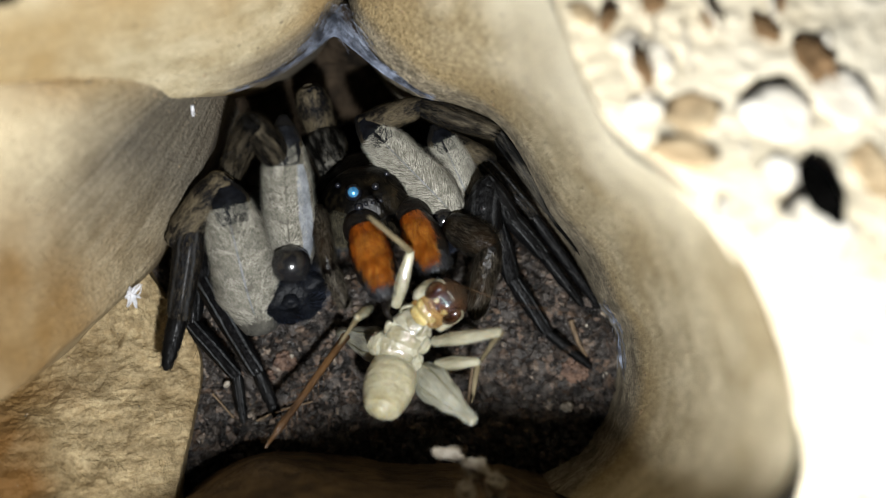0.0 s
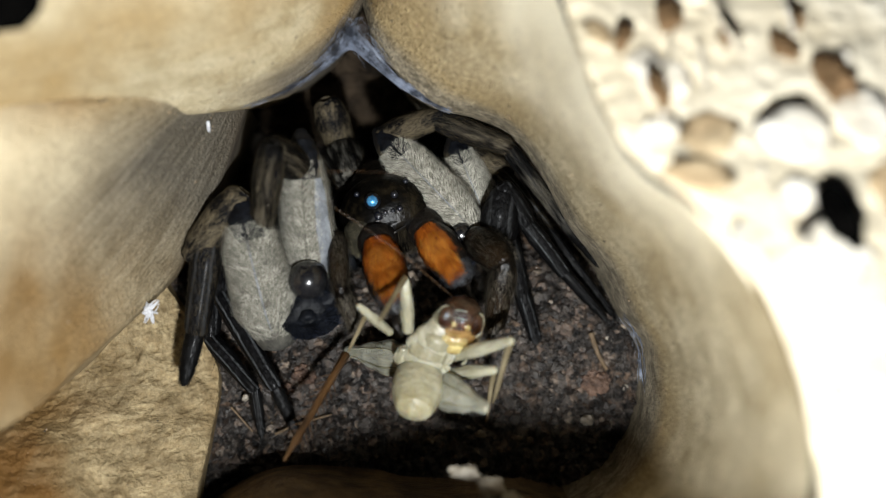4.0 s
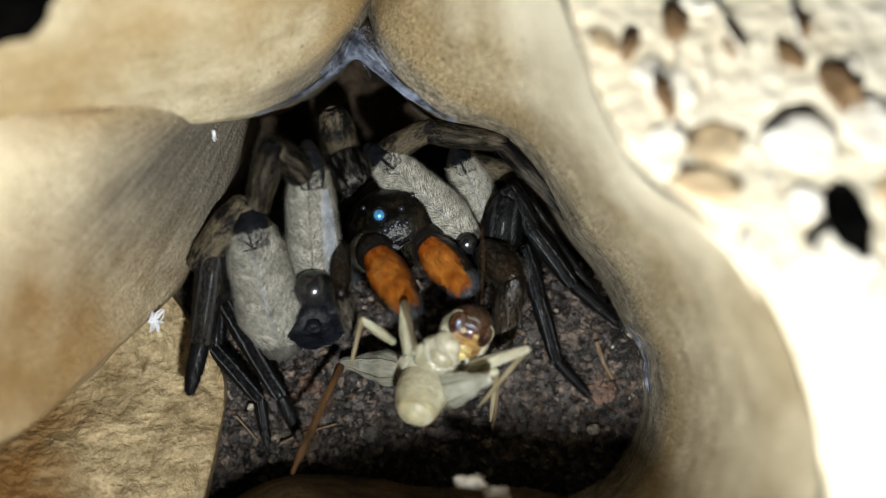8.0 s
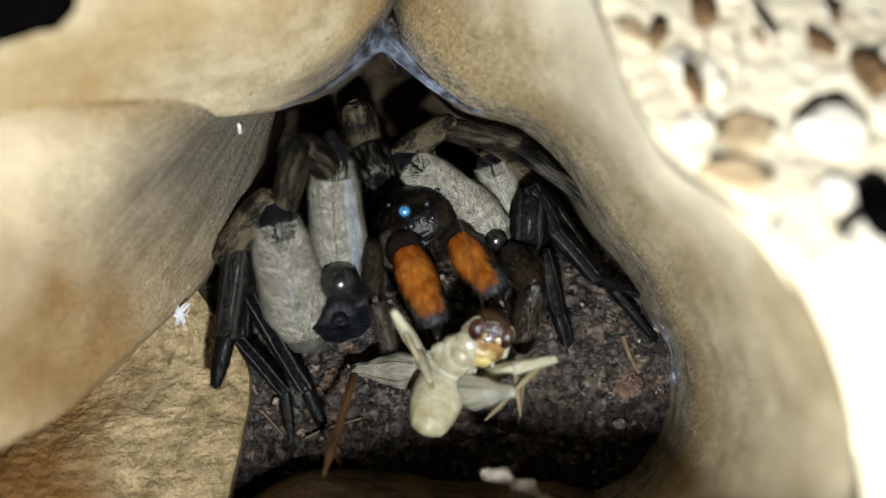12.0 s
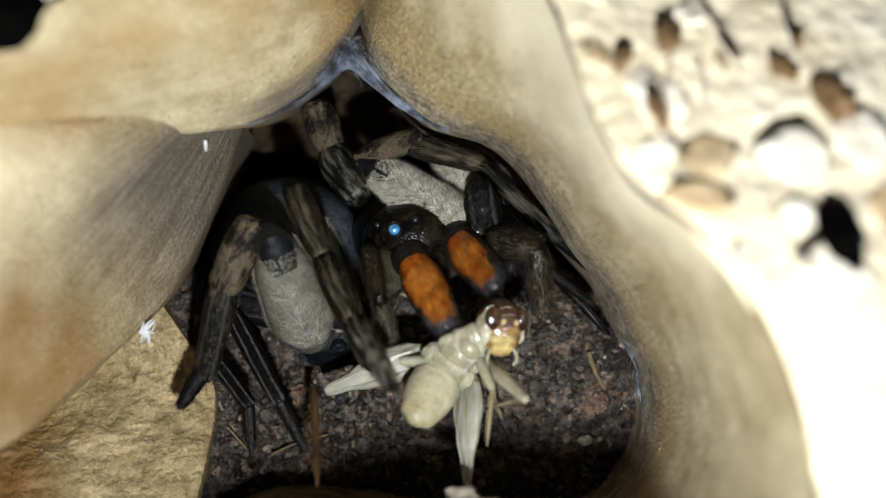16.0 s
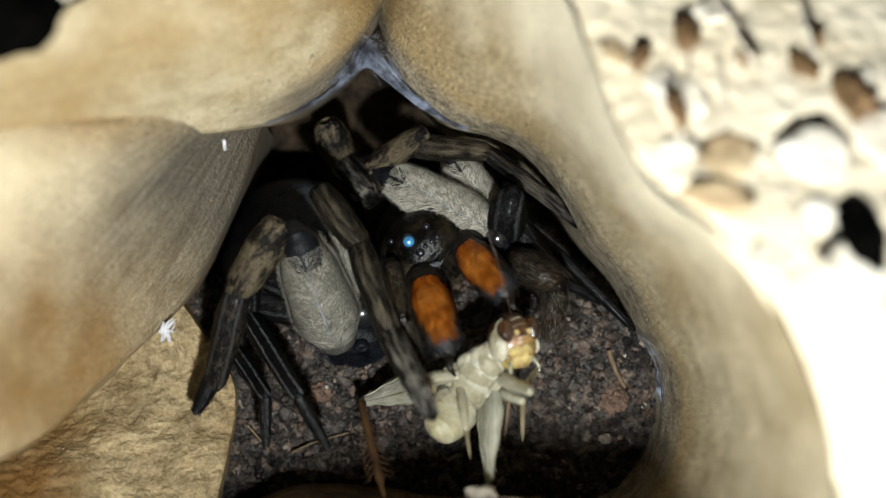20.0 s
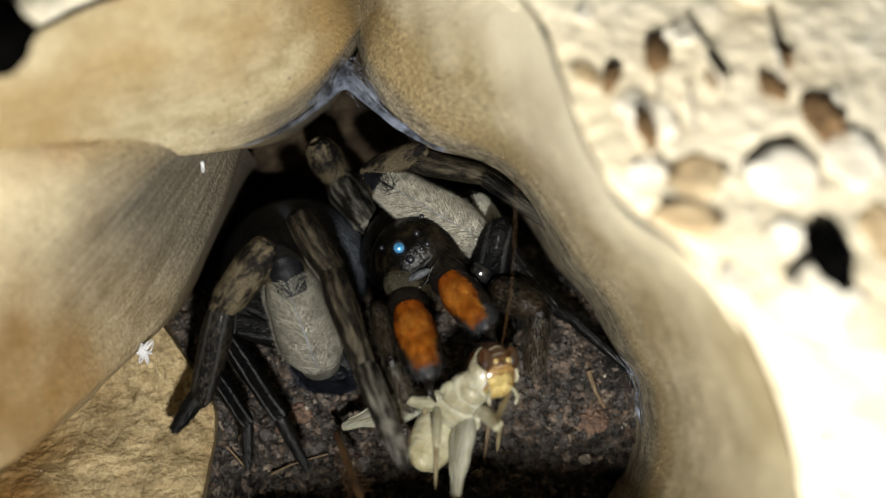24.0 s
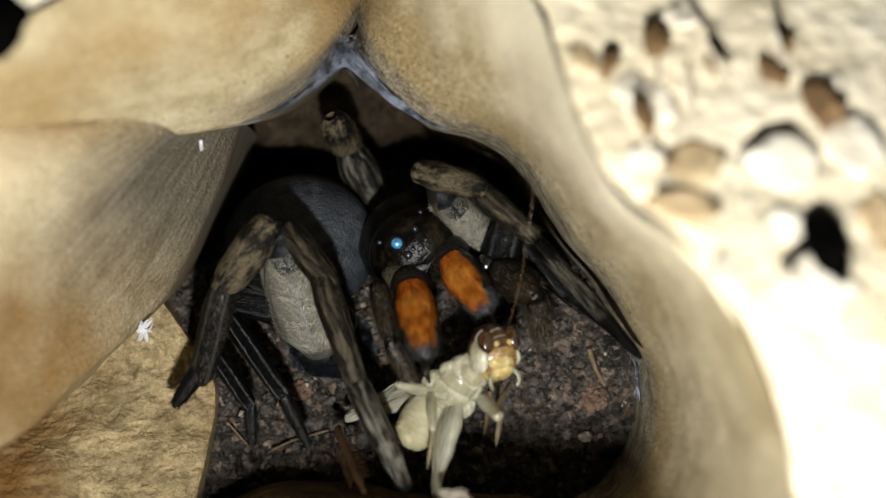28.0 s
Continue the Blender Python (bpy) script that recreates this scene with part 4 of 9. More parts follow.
leg("fourth_left", (6.44, 4.64, 5.14, 3.78), 1.2, (TIBIA, TIBIA, GREYLEG, GREYLEG), H_DARK, 4)
leg("front_right", (10.52, 4.64, 6.07, 12.02), 1.42, (FEMUR, KNUCKLE, TIBIA_TAN, LONG_FOOT), H_PALE, 5, 0)
leg("second_right", (7.09, 4.42, 6.39, 9.21), 1.3, (FEMUR, KNUCKLE, GREYLEG, FOOT), (HAIR_PALE, HAIR_TAN, HAIR_TAN, HAIR_DARK), 6, 0)
leg("third_right", (4.62, 3.58, 5.14, 5.01), 1.2, DARK_LEG, H_DARK, 7)
leg("fourth_right", (2.92, 4.83, 5.37, 4.19), 1.1, DARK_LEG, H_DARK, 8)
SPIDER["hind_raised"] = [leg_piece("patella", 3.77, 1.9, 91, KNUCKLE, HAIR_TAN), leg_piece("tibia", 5.48, 2.9, 92, PLANK, HAIR_TAN)]
SPIDER["palp_left"] = [leg_piece("patella", 4.24, 1.0, 93, PALP, HAIR_BROWN), leg_piece("tibia", 4.16, 1.2, 94, PALP, HAIR_BROWN)]
SPIDER["palp_right"] = [leg_piece("patella", 3.48, 1.75, 95, PALP, HAIR_BROWN), leg_piece("tibia", 5.33, 1.85, 96, PALP, HAIR_BROWN)]
for o, n in zip(SPIDER["palp_left"] + SPIDER["palp_right"], ("palp_joint", "palp_tip") * 2):
    o.name = n


def build_jaw(key_name, length, seed, lean, spread):
    prof = ((0, 1.1), (0.32, 1.52), (0.62, 1.47), (0.86, 1.1), (0.96, 0.8), (1, 0.55))
    bm = bmesh.new()
    limb(bm, length, prof, 1.0, 18)
    ball(bm, (0, -0.3, -0.5), 1.5, (1, 1, 1), 3)
    jaw = part("jaw", bm, BLACK, spider, "glossy black jaw with a patch of orange fur")
    bm = bmesh.new()
    shell = tuple((u, r + 0.05) for u, r in prof)
    rows = []
    for i in range(15):
        u = 0.02 + 0.92 * i / 14
        half = radians(spread) * (1 - (i / 14) ** 2.2) ** 0.7 * min(1, 0.6 + 0.2 * i) + 0.02
        rr = radius(shell, u)
        rows.append([(rr * math.sin(a), u * length, rr * math.cos(a)) for a in (radians(lean) + half * (j / 6 - 1) for j in range(13))])
    grid_mesh(bm, rows)
    patch = part("fur_patch", bm, ORANGE, jaw)
    bm = bmesh.new()
    hairs(bm, length, shell, 2600, 0.75, 1.0, lift=0.34, width=0.026, span=(0.02, 0.55), seed=seed, face=(90 - lean - spread * 0.85, 90 - lean + spread * 0.85))
    hairs(bm, length, shell, 1700, 0.85, 1.0, lift=0.4, width=0.026, span=(0.5, 0.84), seed=seed + 5, face=(90 - lean - spread * 0.55, 90 - lean + spread * 0.55))
    tagged(part("fur", bm, HAIR_ORANGE, jaw), kind="stuff")
    bm = bmesh.new()
    hairs(bm, length, shell, 800, 0.95, 1.0, lift=0.5, width=0.03, span=(0.15, 0.8), seed=seed + 31, face=(90 - lean - spread * 0.6, 90 - lean + spread * 0.6))
    tagged(part("long_fur", bm, HAIR_GOLD, jaw, "longer golden orange hairs"), kind="stuff")
    bm = bmesh.new()
    hairs(bm, length, shell, 1300, 0.6, 1.0, lift=0.5, width=0.022, span=(0.74, 0.98), seed=seed + 9, face=(10, 170))
    tagged(part("fringe", bm, HAIR_GREY, jaw, "short grey fringe at the jaw's tip"), kind="stuff")
    bm = bmesh.new()
    tube(bm, ((0, length * 0.98, -0.2), (0.25, length + 0.9, 0.15), (0.1, length + 1.5, -0.5)), 0.42, 0.08)
    part("fang", bm, BLACK, jaw, "curved black fang")
    SPIDER[key_name] = [jaw]


build_jaw("jaw_left", 5.83, 21, -2, 60)
build_jaw("jaw_right", 4.97, 22, 10, 49)


def build_body():
    bm = bmesh.new()
    ball(bm, (-0.4, -0.7, -2.4), 1.0, (3.6, 3.1, 3.2), 4, 3.0, 0.06)
    head = part("head", bm, CARAPACE, spider, "dark brown head bearing the eyes")
    bm = bmesh.new()
    ball(bm, (-2.3, -1.7, -0.9), 1.0, (1.6, 1.5, 1.6), 3, 5.0, 0.08)
    part("cheek", bm, OLIVE, head, "cheek with olive-brown fuzz")
    bm = bmesh.new()
    tube(bm, ((-2.2, -2.6, 0.0), (-1.2, -2.7, 0.55), (-0.3, -2.2, 0.8), (0.6, -1.9, 0.7)), 0.06, 0.04)
    part("lip_edge", bm, PLANK, head, "pale edge above the jaws")
    bm = bmesh.new()
    ball(bm, (0, 0, 0), 1.0, (0.85, 0.30, 0.4), 4, 2.0, 0.12)
    plate = part("face_plate", bm, FACE, head, "bluish grey wedge above the jaws")
    plate.matrix_basis = at(-1.15, -1.95, 0.62, 0, 0, -12)
    bm = bmesh.new()
    rnd = random.Random(17)
    for _ in range(1500):
        d = Vector((rnd.gauss(0, 1), rnd.gauss(0, 1), abs(rnd.gauss(0, 1)))).normalized()
        p = Vector((-2.3 + d.x * 1.6, -1.7 + d.y * 1.5, -0.9 + d.z * 1.6))
        w = d.cross(Vector((0.3, 1, 0.2))).normalized() * 0.013
        bm.faces.new([bm.verts.new(q * MM) for q in (p - w, p + w, p + (d * 0.3 + Vector((0, -0.6, 0.1))) * rnd.uniform(0.3, 0.6))])
    tagged(part("cheek_fur", bm, HAIR_OLIVE, head, "olive-brown cheek fuzz"), kind="stuff")
    bm = bmesh.new()
    ball(bm, (-0.6, 0.2, -7.0), 1.0, (3.9, 3.5, 4.6), 4, 7.0, 0.05)
    part("carapace", bm, CARAPACE, spider, "dark brown carapace")
    for x, y, z, r in ((-1.12, 0.4, 0.55, 0.6), (0.5, 0.45, 0.6, 0.26), (-0.98, -0.72, 0.72, 0.32), (-0.45, -0.6, 0.8, 0.17), (0.1, -0.62, 0.82, 0.17), (0.62, -0.6, 0.75, 0.2), (-2.1, 1.2, -0.2, 0.2), (1.5, 1.2, -0.3, 0.2)):
        bm = bmesh.new()
        ball(bm, (x, y, z), r, (1, 1, 1), 3)
        eye = part("eye", bm, EYE, head, "large dark eye with blue eyeshine" if r > 0.4 else "small shiny dark eye")
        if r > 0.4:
            # Raised caps draw the eyeshine as a blue disc with a pale glint.
            for name, mat, k, lift in (("eyeshine", BRIGHT_EYE, 0.82, 0.30), ("eye_glint", EYE_GLINT, 0.46, 0.58)):
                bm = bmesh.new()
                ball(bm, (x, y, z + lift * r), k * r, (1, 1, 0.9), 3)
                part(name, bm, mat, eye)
    bm = bmesh.new()
    rnd = random.Random(8)
    for _ in range(2200):
        d = Vector((rnd.gauss(0, 1), rnd.gauss(0, 1), abs(rnd.gauss(0, 1)))).normalized()
        p = Vector((d.x * 3.28, -0.6 + d.y * 2.95, -2.4 + d.z * 3.1))
        if p.z > 0.2 and abs(p.y + 0.4) < 1.6:
            continue
        w = d.cross(Vector((0.3, 1, 0.2))).normalized() * 0.02
        tip = p + (d * 0.4 + Vector((0, -0.5, 0.25))) * rnd.uniform(0.5, 1.1)
        bm.faces.new([bm.verts.new(q * MM) for q in (p - w, p + w, tip)])
    tagged(part("fur", bm, HAIR_TAN, head), kind="stuff")
    bm = bmesh.new()
    ball(bm, (0, 2.2, 0), 1.0, (5.9, 5.5, 5.0), 4, 2.0, 0.04)
    SPIDER["abdomen"] = [part("abdomen", bm, BELLY, spider, "grey velvety abdomen")]
    for k, r in (("joint_left", 1.4), ("joint_right", 0.85)):
        bm = bmesh.new()
        ball(bm, (0, r * 0.95, 0), r, (1, 1, 1), 3, 1.0, 0.02)
        SPIDER[k] = [part("coxa", bm, BEAD, spider, "smooth shiny dark leg base")]
        bm = bmesh.new()
        c, q = Vector((0.55 * r, r * 2.35, -1.9)), Vector((2.2 * r, 1.5 * r, 1.4 * r))
        for dx, dy, dz, k2 in ((0, 0, 0, 1.0), (-0.6, -0.35, 0.5, 0.42), (0.62, 0.0, 0.45, 0.38), (-0.2, 0.3, 0.7, 0.35)):
            ball(bm, c + Vector((dx * q.x, dy * q.y, dz * q.z)), k2, q, 4, 5.0 + dx, 0.22)
        hip = part("leg_base", bm, KNEE, SPIDER[k][0], "blue-black velvety hip")
        bm = bmesh.new()
        rnd = random.Random(77)
        for _ in range(2600):
            d = Vector((rnd.gauss(0, 1), rnd.gauss(0, 1), abs(rnd.gauss(0, 1)))).normalized()
            p = c + Vector((d.x * q.x, d.y * q.y, d.z * q.z)) * 1.03
            w = d.cross(Vector((0.3, 0.2, 1))).normalized() * 0.012
            bm.faces.new([bm.verts.new(v * MM) for v in (p - w, p + w, p + (d + Vector((0, -0.5, 0))) * rnd.uniform(0.3, 0.75))])
        tagged(part("fur", bm, HAIR_BLUE, hip), kind="stuff")


build_body()

# ---- cricket ----
cricket = tagged(new("cricket"), "pale cream cricket with amber head held in spider's jaws", "cricket")
cricket.matrix_world = B


def cricket_piece(name, length, prof, mat, flat=0.9, rings=16):
    bm = bmesh.new()
    limb(bm, length, prof, flat, 14, 0.0, rings)
    return part(name, bm, mat, cricket)


def build_cricket():
    bm = bmesh.new()
    limb(bm, 4.15, ((0, 1.25), (0.3, 1.62), (0.7, 1.5), (1, 1.0)), 0.8, 22, 0.0, 24)
    for v in bm.verts:
        v.co += v.co.normalized() * rough(v.co * 1000, 0.9, 0.00016, 3.0)
    part("thorax", bm, WAX, cricket)
    for x, y, w, h, z, tilt in ((0.0, 0.9, 1.45, 0.95, 0.72, -8), (-0.15, 2.15, 1.3, 0.85, 0.74, 10), (0.1, 3.2, 1.0, 0.75, 0.62, -6)):
        bm = bmesh.new()
        ball(bm, (0, 0, 0), 1.0, (w, h, 0.62), 4, y, 0.1)
        part("breast_plate", bm, WAX, cricket, "smooth cream breast plate").matrix_basis = at(x, y, z, 8, 0, tilt)
    for x, y, z, r in ((-1.35, 0.75, 0.45, 0.8), (1.35, 0.85, 0.45, 0.8), (-1.2, 2.3, 0.5, 0.62), (1.2, 2.4, 0.5, 0.62)):
        bm = bmesh.new()
        ball(bm, (x, y, z), r, (0.95, 1.15, 0.8), 4, x + y, 0.12)
        part("leg_base", bm, WAX_LEG, cricket)
    n = 5.61
    bm = bmesh.new()
    prof, k = [], 7
    for i in range(k):
        for du, grow in ((0, 0.99), (0.3, 1.0), (0.86, 1.008)):
            u = (i + du) / k
            prof.append((u, 1.8 * grow * math.sin(math.pi * (0.21 + 0.61 * u)) ** 0.75))
    prof.append((1, 0.8))
    limb(bm, n, prof, 0.8, 24, 0.0, 70)
    CRICKET["abdomen"] = [part("abdomen", bm, WAX_BELLY, cricket, "creamy ringed abdomen")]
    bm = bmesh.new()
    ball(bm, (0, 1.25, 0), 1.85, (0.94, 1.08, 0.9), 5, 2.0, 0.05)
    head = part("head", bm, AMBER, cricket, "glossy amber head with dark brown crown")
    for x, r, wide in ((0.92, 0.74, 0.82), (-1.12, 0.68, 0.72)):
        bm = bmesh.new()
        ball(bm, (x, 0.62, 1.1), r, (wide, 1.2, 0.72), 4)
        part("eye", bm, CHITIN, head, "large glossy dark brown compound eye")
        bm = bmesh.new()
        ring = [(x + 1.04 * r * wide * math.cos(a), 0.62 + 1.24 * r * math.sin(a), 1.12 - 0.3 * abs(math.cos(a))) for a in (radians(40 + 28 * q if x < 0 else 140 - 28 * q) for q in range(9))]
        tube(bm, ring, 0.06, 0.05, 30)
        part("eye_rim", bm, WAX, head, "cream rim round the eye")
    bm = bmesh.new()
    ball(bm, (1.15, 1.35, 0.36), 1.05, (0.72, 1.15, 0.98), 4, 2.0, 0.12)
    part("cheek", bm, WAX, head, "cream cheek below the eye")
    bm = bmesh.new()
    ball(bm, (-1.35, 1.6, 0.3), 0.8, (0.5, 1.0, 0.9), 4, 4.0, 0.12)
    part("cheek", bm, WAX, head, "cream cheek below the eye")
    for dy, reach, r in ((-1.42, 70, 0.042), (-0.95, 52, 0.028)):
        t = math.sqrt(1 - (dy / 2.05) ** 2)
        bm = bmesh.new()
        tube(bm, [(1.76 * t * math.sin(a), 1.25 + dy + 0.35 * math.sin(a) ** 2 + 0.06 * math.sin(5 * a + dy), 1.69 * t * math.cos(a)) for a in (radians(reach * q / 6) for q in range(-6, 7))], r, 0.6 * r, 30)
        part("brow_stripe", bm, WAX, head, "thin cream stripe on the brown crown")
    bm = bmesh.new()
    ball(bm, (0.12, 1.15, 1.42), 0.5, (1.15, 0.95, 0.6), 4, 1.0, 0.3)
    part("brow_plate", bm, AMBER, head, "tan plate between the eyes")
    for x in (0.32, -0.62):
        bm = bmesh.new()
        ball(bm, (x, 0.78, 1.5), 0.22, (1, 1, 0.7), 3, x, 0.1)
        part("feeler_base", bm, YELLOW, head)
    bm = bmesh.new()
    ball(bm, (0.1, 1.9, 1.2), 0.8, (1.25, 0.64, 0.62), 4, 3.0, 0.14)
    part("mouth_shield", bm, YELLOW, head, "glossy yellow plate above the mouth")
    bm = bmesh.new()
    ball(bm, (0.15, 2.55, 0.98), 0.82, (1.0, 0.75, 0.7), 4, 1.0, 0.14)
    part("mouth_plate", bm, YELLOW, head, "yellow mouth plate")
    for x in (-0.75, 0.95):
        bm = bmesh.new()
        ball(bm, (x, 2.2, 0.85), 0.5, (0.7, 1.1, 0.7), 3, x, 0.12)
        part("jaw", bm, AMBER, head, "amber jaw")
    for x, d in ((-0.7, -1), (0.85, 1)):
        bm = bmesh.new()
        tube(bm, ((x, 2.5, 0.9), (x + 0.25 * d, 2.95, 1.2), (x + 0.3 * d, 3.4, 1.2), (x + 0.15 * d, 3.75, 1.0)), 0.16, 0.1)
        part("mouth_palp", bm, WAX_LEG, head)
    CRICKET["head"] = [head]
    for key_name, n in (("hind_femur_right", 7.35), ("hind_femur_left", 7.47)):
        prof = ((0, 0.75), (0.12, 1.18), (0.3, 1.38), (0.55, 1.05), (0.85, 0.55), (0.94, 0.5), (1, 0.4))
        thigh = cricket_piece("hind_thigh", n, prof, THIGH, 0.58, 32)
        CRICKET[key_name] = [thigh]
        for side in (-1, 1):
            bm = bmesh.new()
            tube(bm, [(0.05 * side + 0.45 * side * radius(prof, u), u * n, 0.58 * radius(prof, u) * 0.9) for u in (0.08, 0.2, 0.35, 0.5, 0.65, 0.8, 0.93)], 0.075, 0.05, 30)
            part("thigh_ridge", bm, WAX_LEG, thigh)
        for q in range(13):
            u = 0.2 + 0.045 * q
            r = radius(prof, u)
            bm = bmesh.new()
            tube(bm, [(r * 0.985 * math.sin(a), u * n + 0.35 * abs(math.sin(a)) * r, 0.58 * r * math.cos(a)) for a in (radians(10 * k) for k in range(1, 6))], 0.02, 0.015, 10, 5)
            part("thigh_rib", bm, RIB, thigh)
    n = 10.01
    shin = cricket_piece("hind_shin", n, ((0, 0.34), (0.1, 0.27), (0.75, 0.25), (0.8, 0.33), (0.86, 0.2), (1, 0.1)), SPINY)
    bm = bmesh.new()
    tube(bm, ((0.18, 0, 0.1), (0.5, 0.35, 0.15), (0.85, 0.9, 0.1)), 0.055, 0.012, 6, 5)
    spine = part("spine", bm, SPINY, shin, "orange-brown spine")
    for k in range(18):
        s = spine if k == 0 else new("spine", spine.data)
        s.parent = shin
        s.matrix_basis = at(0, n * (0.22 + 0.56 * k / 17), 0, 0, 180 * (k % 2), 0)
    CRICKET["hind_shin_left"] = [shin]
    for key_name, n0, n1 in (("fore_left", 3.92, 6.25), ("fore_right", 6.57, 6.80), ("middle_left", 3.57, 3.94), ("middle_right", 3.8, 4.6)):
        fat = 0.52 if key_name != "middle_left" else 0.38
        CRICKET[key_name] = [cricket_piece("thigh", n0, ((0, 0.8 * fat), (0.4, fat), (0.9, 0.7 * fat), (1, 0.5 * fat)), WAX_LEG),
                             cricket_piece("shin", n1, ((0, 0.5 * fat), (0.5, 0.36 * fat), (0.8, 0.34 * fat), (1, 0.15 * fat)), SHIN)]
    n = 12.77
    bm = bmesh.new()
    tube(bm, ((0, 0, 0), (0.3, n * 0.35, 0.3), (0.2, n * 0.7, 0.2), (0, n - 0.5, 0), (0.2, n, 0.2), (0.8, n + 0.1, 0.4), (1.8, n - 0.9, 0.7), (3.2, n - 2.8, 1.0), (4.5, n - 4.8, 1.3)), 0.024, 0.014, 60, 6)
    CRICKET["antenna"] = [part("antenna", bm, SPINY, cricket, "long thin feeler")]


build_cricket()


def key(ob, rows, base=None):
    """Key a thing in the burrow's own axes, or a part in its thing's space: seconds, millimetres, degrees."""
    walk(ob, [(t, (base or Matrix()) @ at(*r)) for t, *r in rows])


def motions():
    key(spider, (
        (0, -1.82, 2.87, 4.2, 0, -0, 14), (1, -1.77, 3.03, 4.2, 0, -0, 14.7), (2, -1.72, 3.2, 4.2, 0, -0, 15.3),
        (3, -1.67, 3.37, 4.2, 0, -0, 16), (4.5, -1.65, 3.24, 4.2, 0, -0, 15.2), (6, -1.63, 3.11, 4.2, 0, -0, 14.5),
        (7, -1.62, 3.03, 4.2, 0, -0, 14), (8, -1.56, 2.94, 4.2, 0, -0, 15), (9, -1.5, 2.85, 4.2, 0, -0, 16),
        (10, -1.53, 2.85, 4.2, 0, -0, 16), (11, -1.56, 2.84, 4.2, 0, -0, 16), (11.5, -1.56, 2.8, 4.2, 0, -0, 16.3),
        (13.5, -1.57, 2.65, 4.2, 0, -0, 17.7), (14, -1.58, 2.61, 4.2, 0, -0, 18), (14.6, -1.08, 2.68, 4.2, 0, -0, 19.8),
        (15.3, -0.51, 2.76, 4.2, 0, -0, 21.9), (16, 0.07, 2.84, 4.2, 0, -0, 24), (17, -0.03, 2.63, 4.2, 0, -0, 30.5),
        (18, -0.12, 2.43, 4.2, 0, -0, 37), (19, -0.22, 2.32, 4.2, 0, -0, 38), (20, -0.31, 2.22, 4.2, 0, -0, 39),
        (21, -0.1, 2.47, 4.2, 0, -0, 38.8), (23.5, 0.45, 3.11, 4.2, 0, -0, 38.1), (24, 0.55, 3.23, 4.2, 0, -0, 38),
        (25, 0.31, 1.77, 4.2, 0, -0, 37), (26, 0.36, 1.86, 4.2, 0, -0, 37), (27, 0.41, 1.95, 4.2, 0, -0, 37),
        (28, 0.45, 2.05, 4.2, 0, -0, 37)), B)
    key(SPIDER["front_left"][0], (
        (0, -9.78, -7.09, -0.2, 10.5, -0, -0.3), (1, -9.95, -7.13, -0.2, 10.5, -0, -1), (2, -10.13, -7.16, -0.2, 10.5, -0, -1.7),
        (3, -10.3, -7.19, -0.2, 10.5, -0, -2.3), (4.5, -10.19, -7.19, -0.2, 10.5, -0, -1.6), (6, -10.08, -7.2, -0.2, 10.5, -0, -0.8),
        (7, -10.01, -7.2, -0.2, 10.5, -0, -0.3), (8, -10.17, -6.93, -0.2, 10.5, -0, -1.3), (9, -10.33, -6.65, -0.2, 10.5, -0, -2.3),
        (10, -10.29, -6.65, -0.2, 10.5, -0, -2.3), (11, -10.26, -6.65, -0.2, 10.5, -0, -2.3), (11.5, -10.28, -6.55, -0.2, 10.5, -0, -2.6),
        (13.5, -10.34, -6.14, -0.2, 10.5, -0, -3.8), (14, -10.35, -6.03, -0.2, 10.5, -0, -4.1), (14.6, -10.19, -5.35, -0.2, 12.3, -0, -2.8),
        (15.3, -9.96, -4.57, -0.2, 14.6, -0, -0.7), (16, -9.9, -4.4, -3.4, 35.4, 0, -5.8), (17, -11.02, -2.63, -3.4, 34.6, 0, -12.6),
        (18, -10.24, -2.02, -3.4, 33.3, -0, -18.1), (19, -10.1, -1.79, -3.4, 32.9, -0, -20), (20, -9.85, -1.87, -3.4, 31.8, -0, -21.4),
        (21, -9.53, -2.15, -3.4, 33.3, -0, -20.5), (23.5, -10.93, -2.84, -3.4, 32.4, 0, -20.4), (24, -10.99, -2.81, -3.4, 31.4, -0, -21.3),
        (25, -10.05, -2.18, -3.4, 28.3, 0, -19.3), (26, -10.72, -1.94, -3.4, 28.6, -0, -19.9), (27, -10.14, -2.15, -3.4, 28.4, -0, -20.2),
        (28, -10.31, -2.19, -3.4, 28.4, -0, -20.8)))
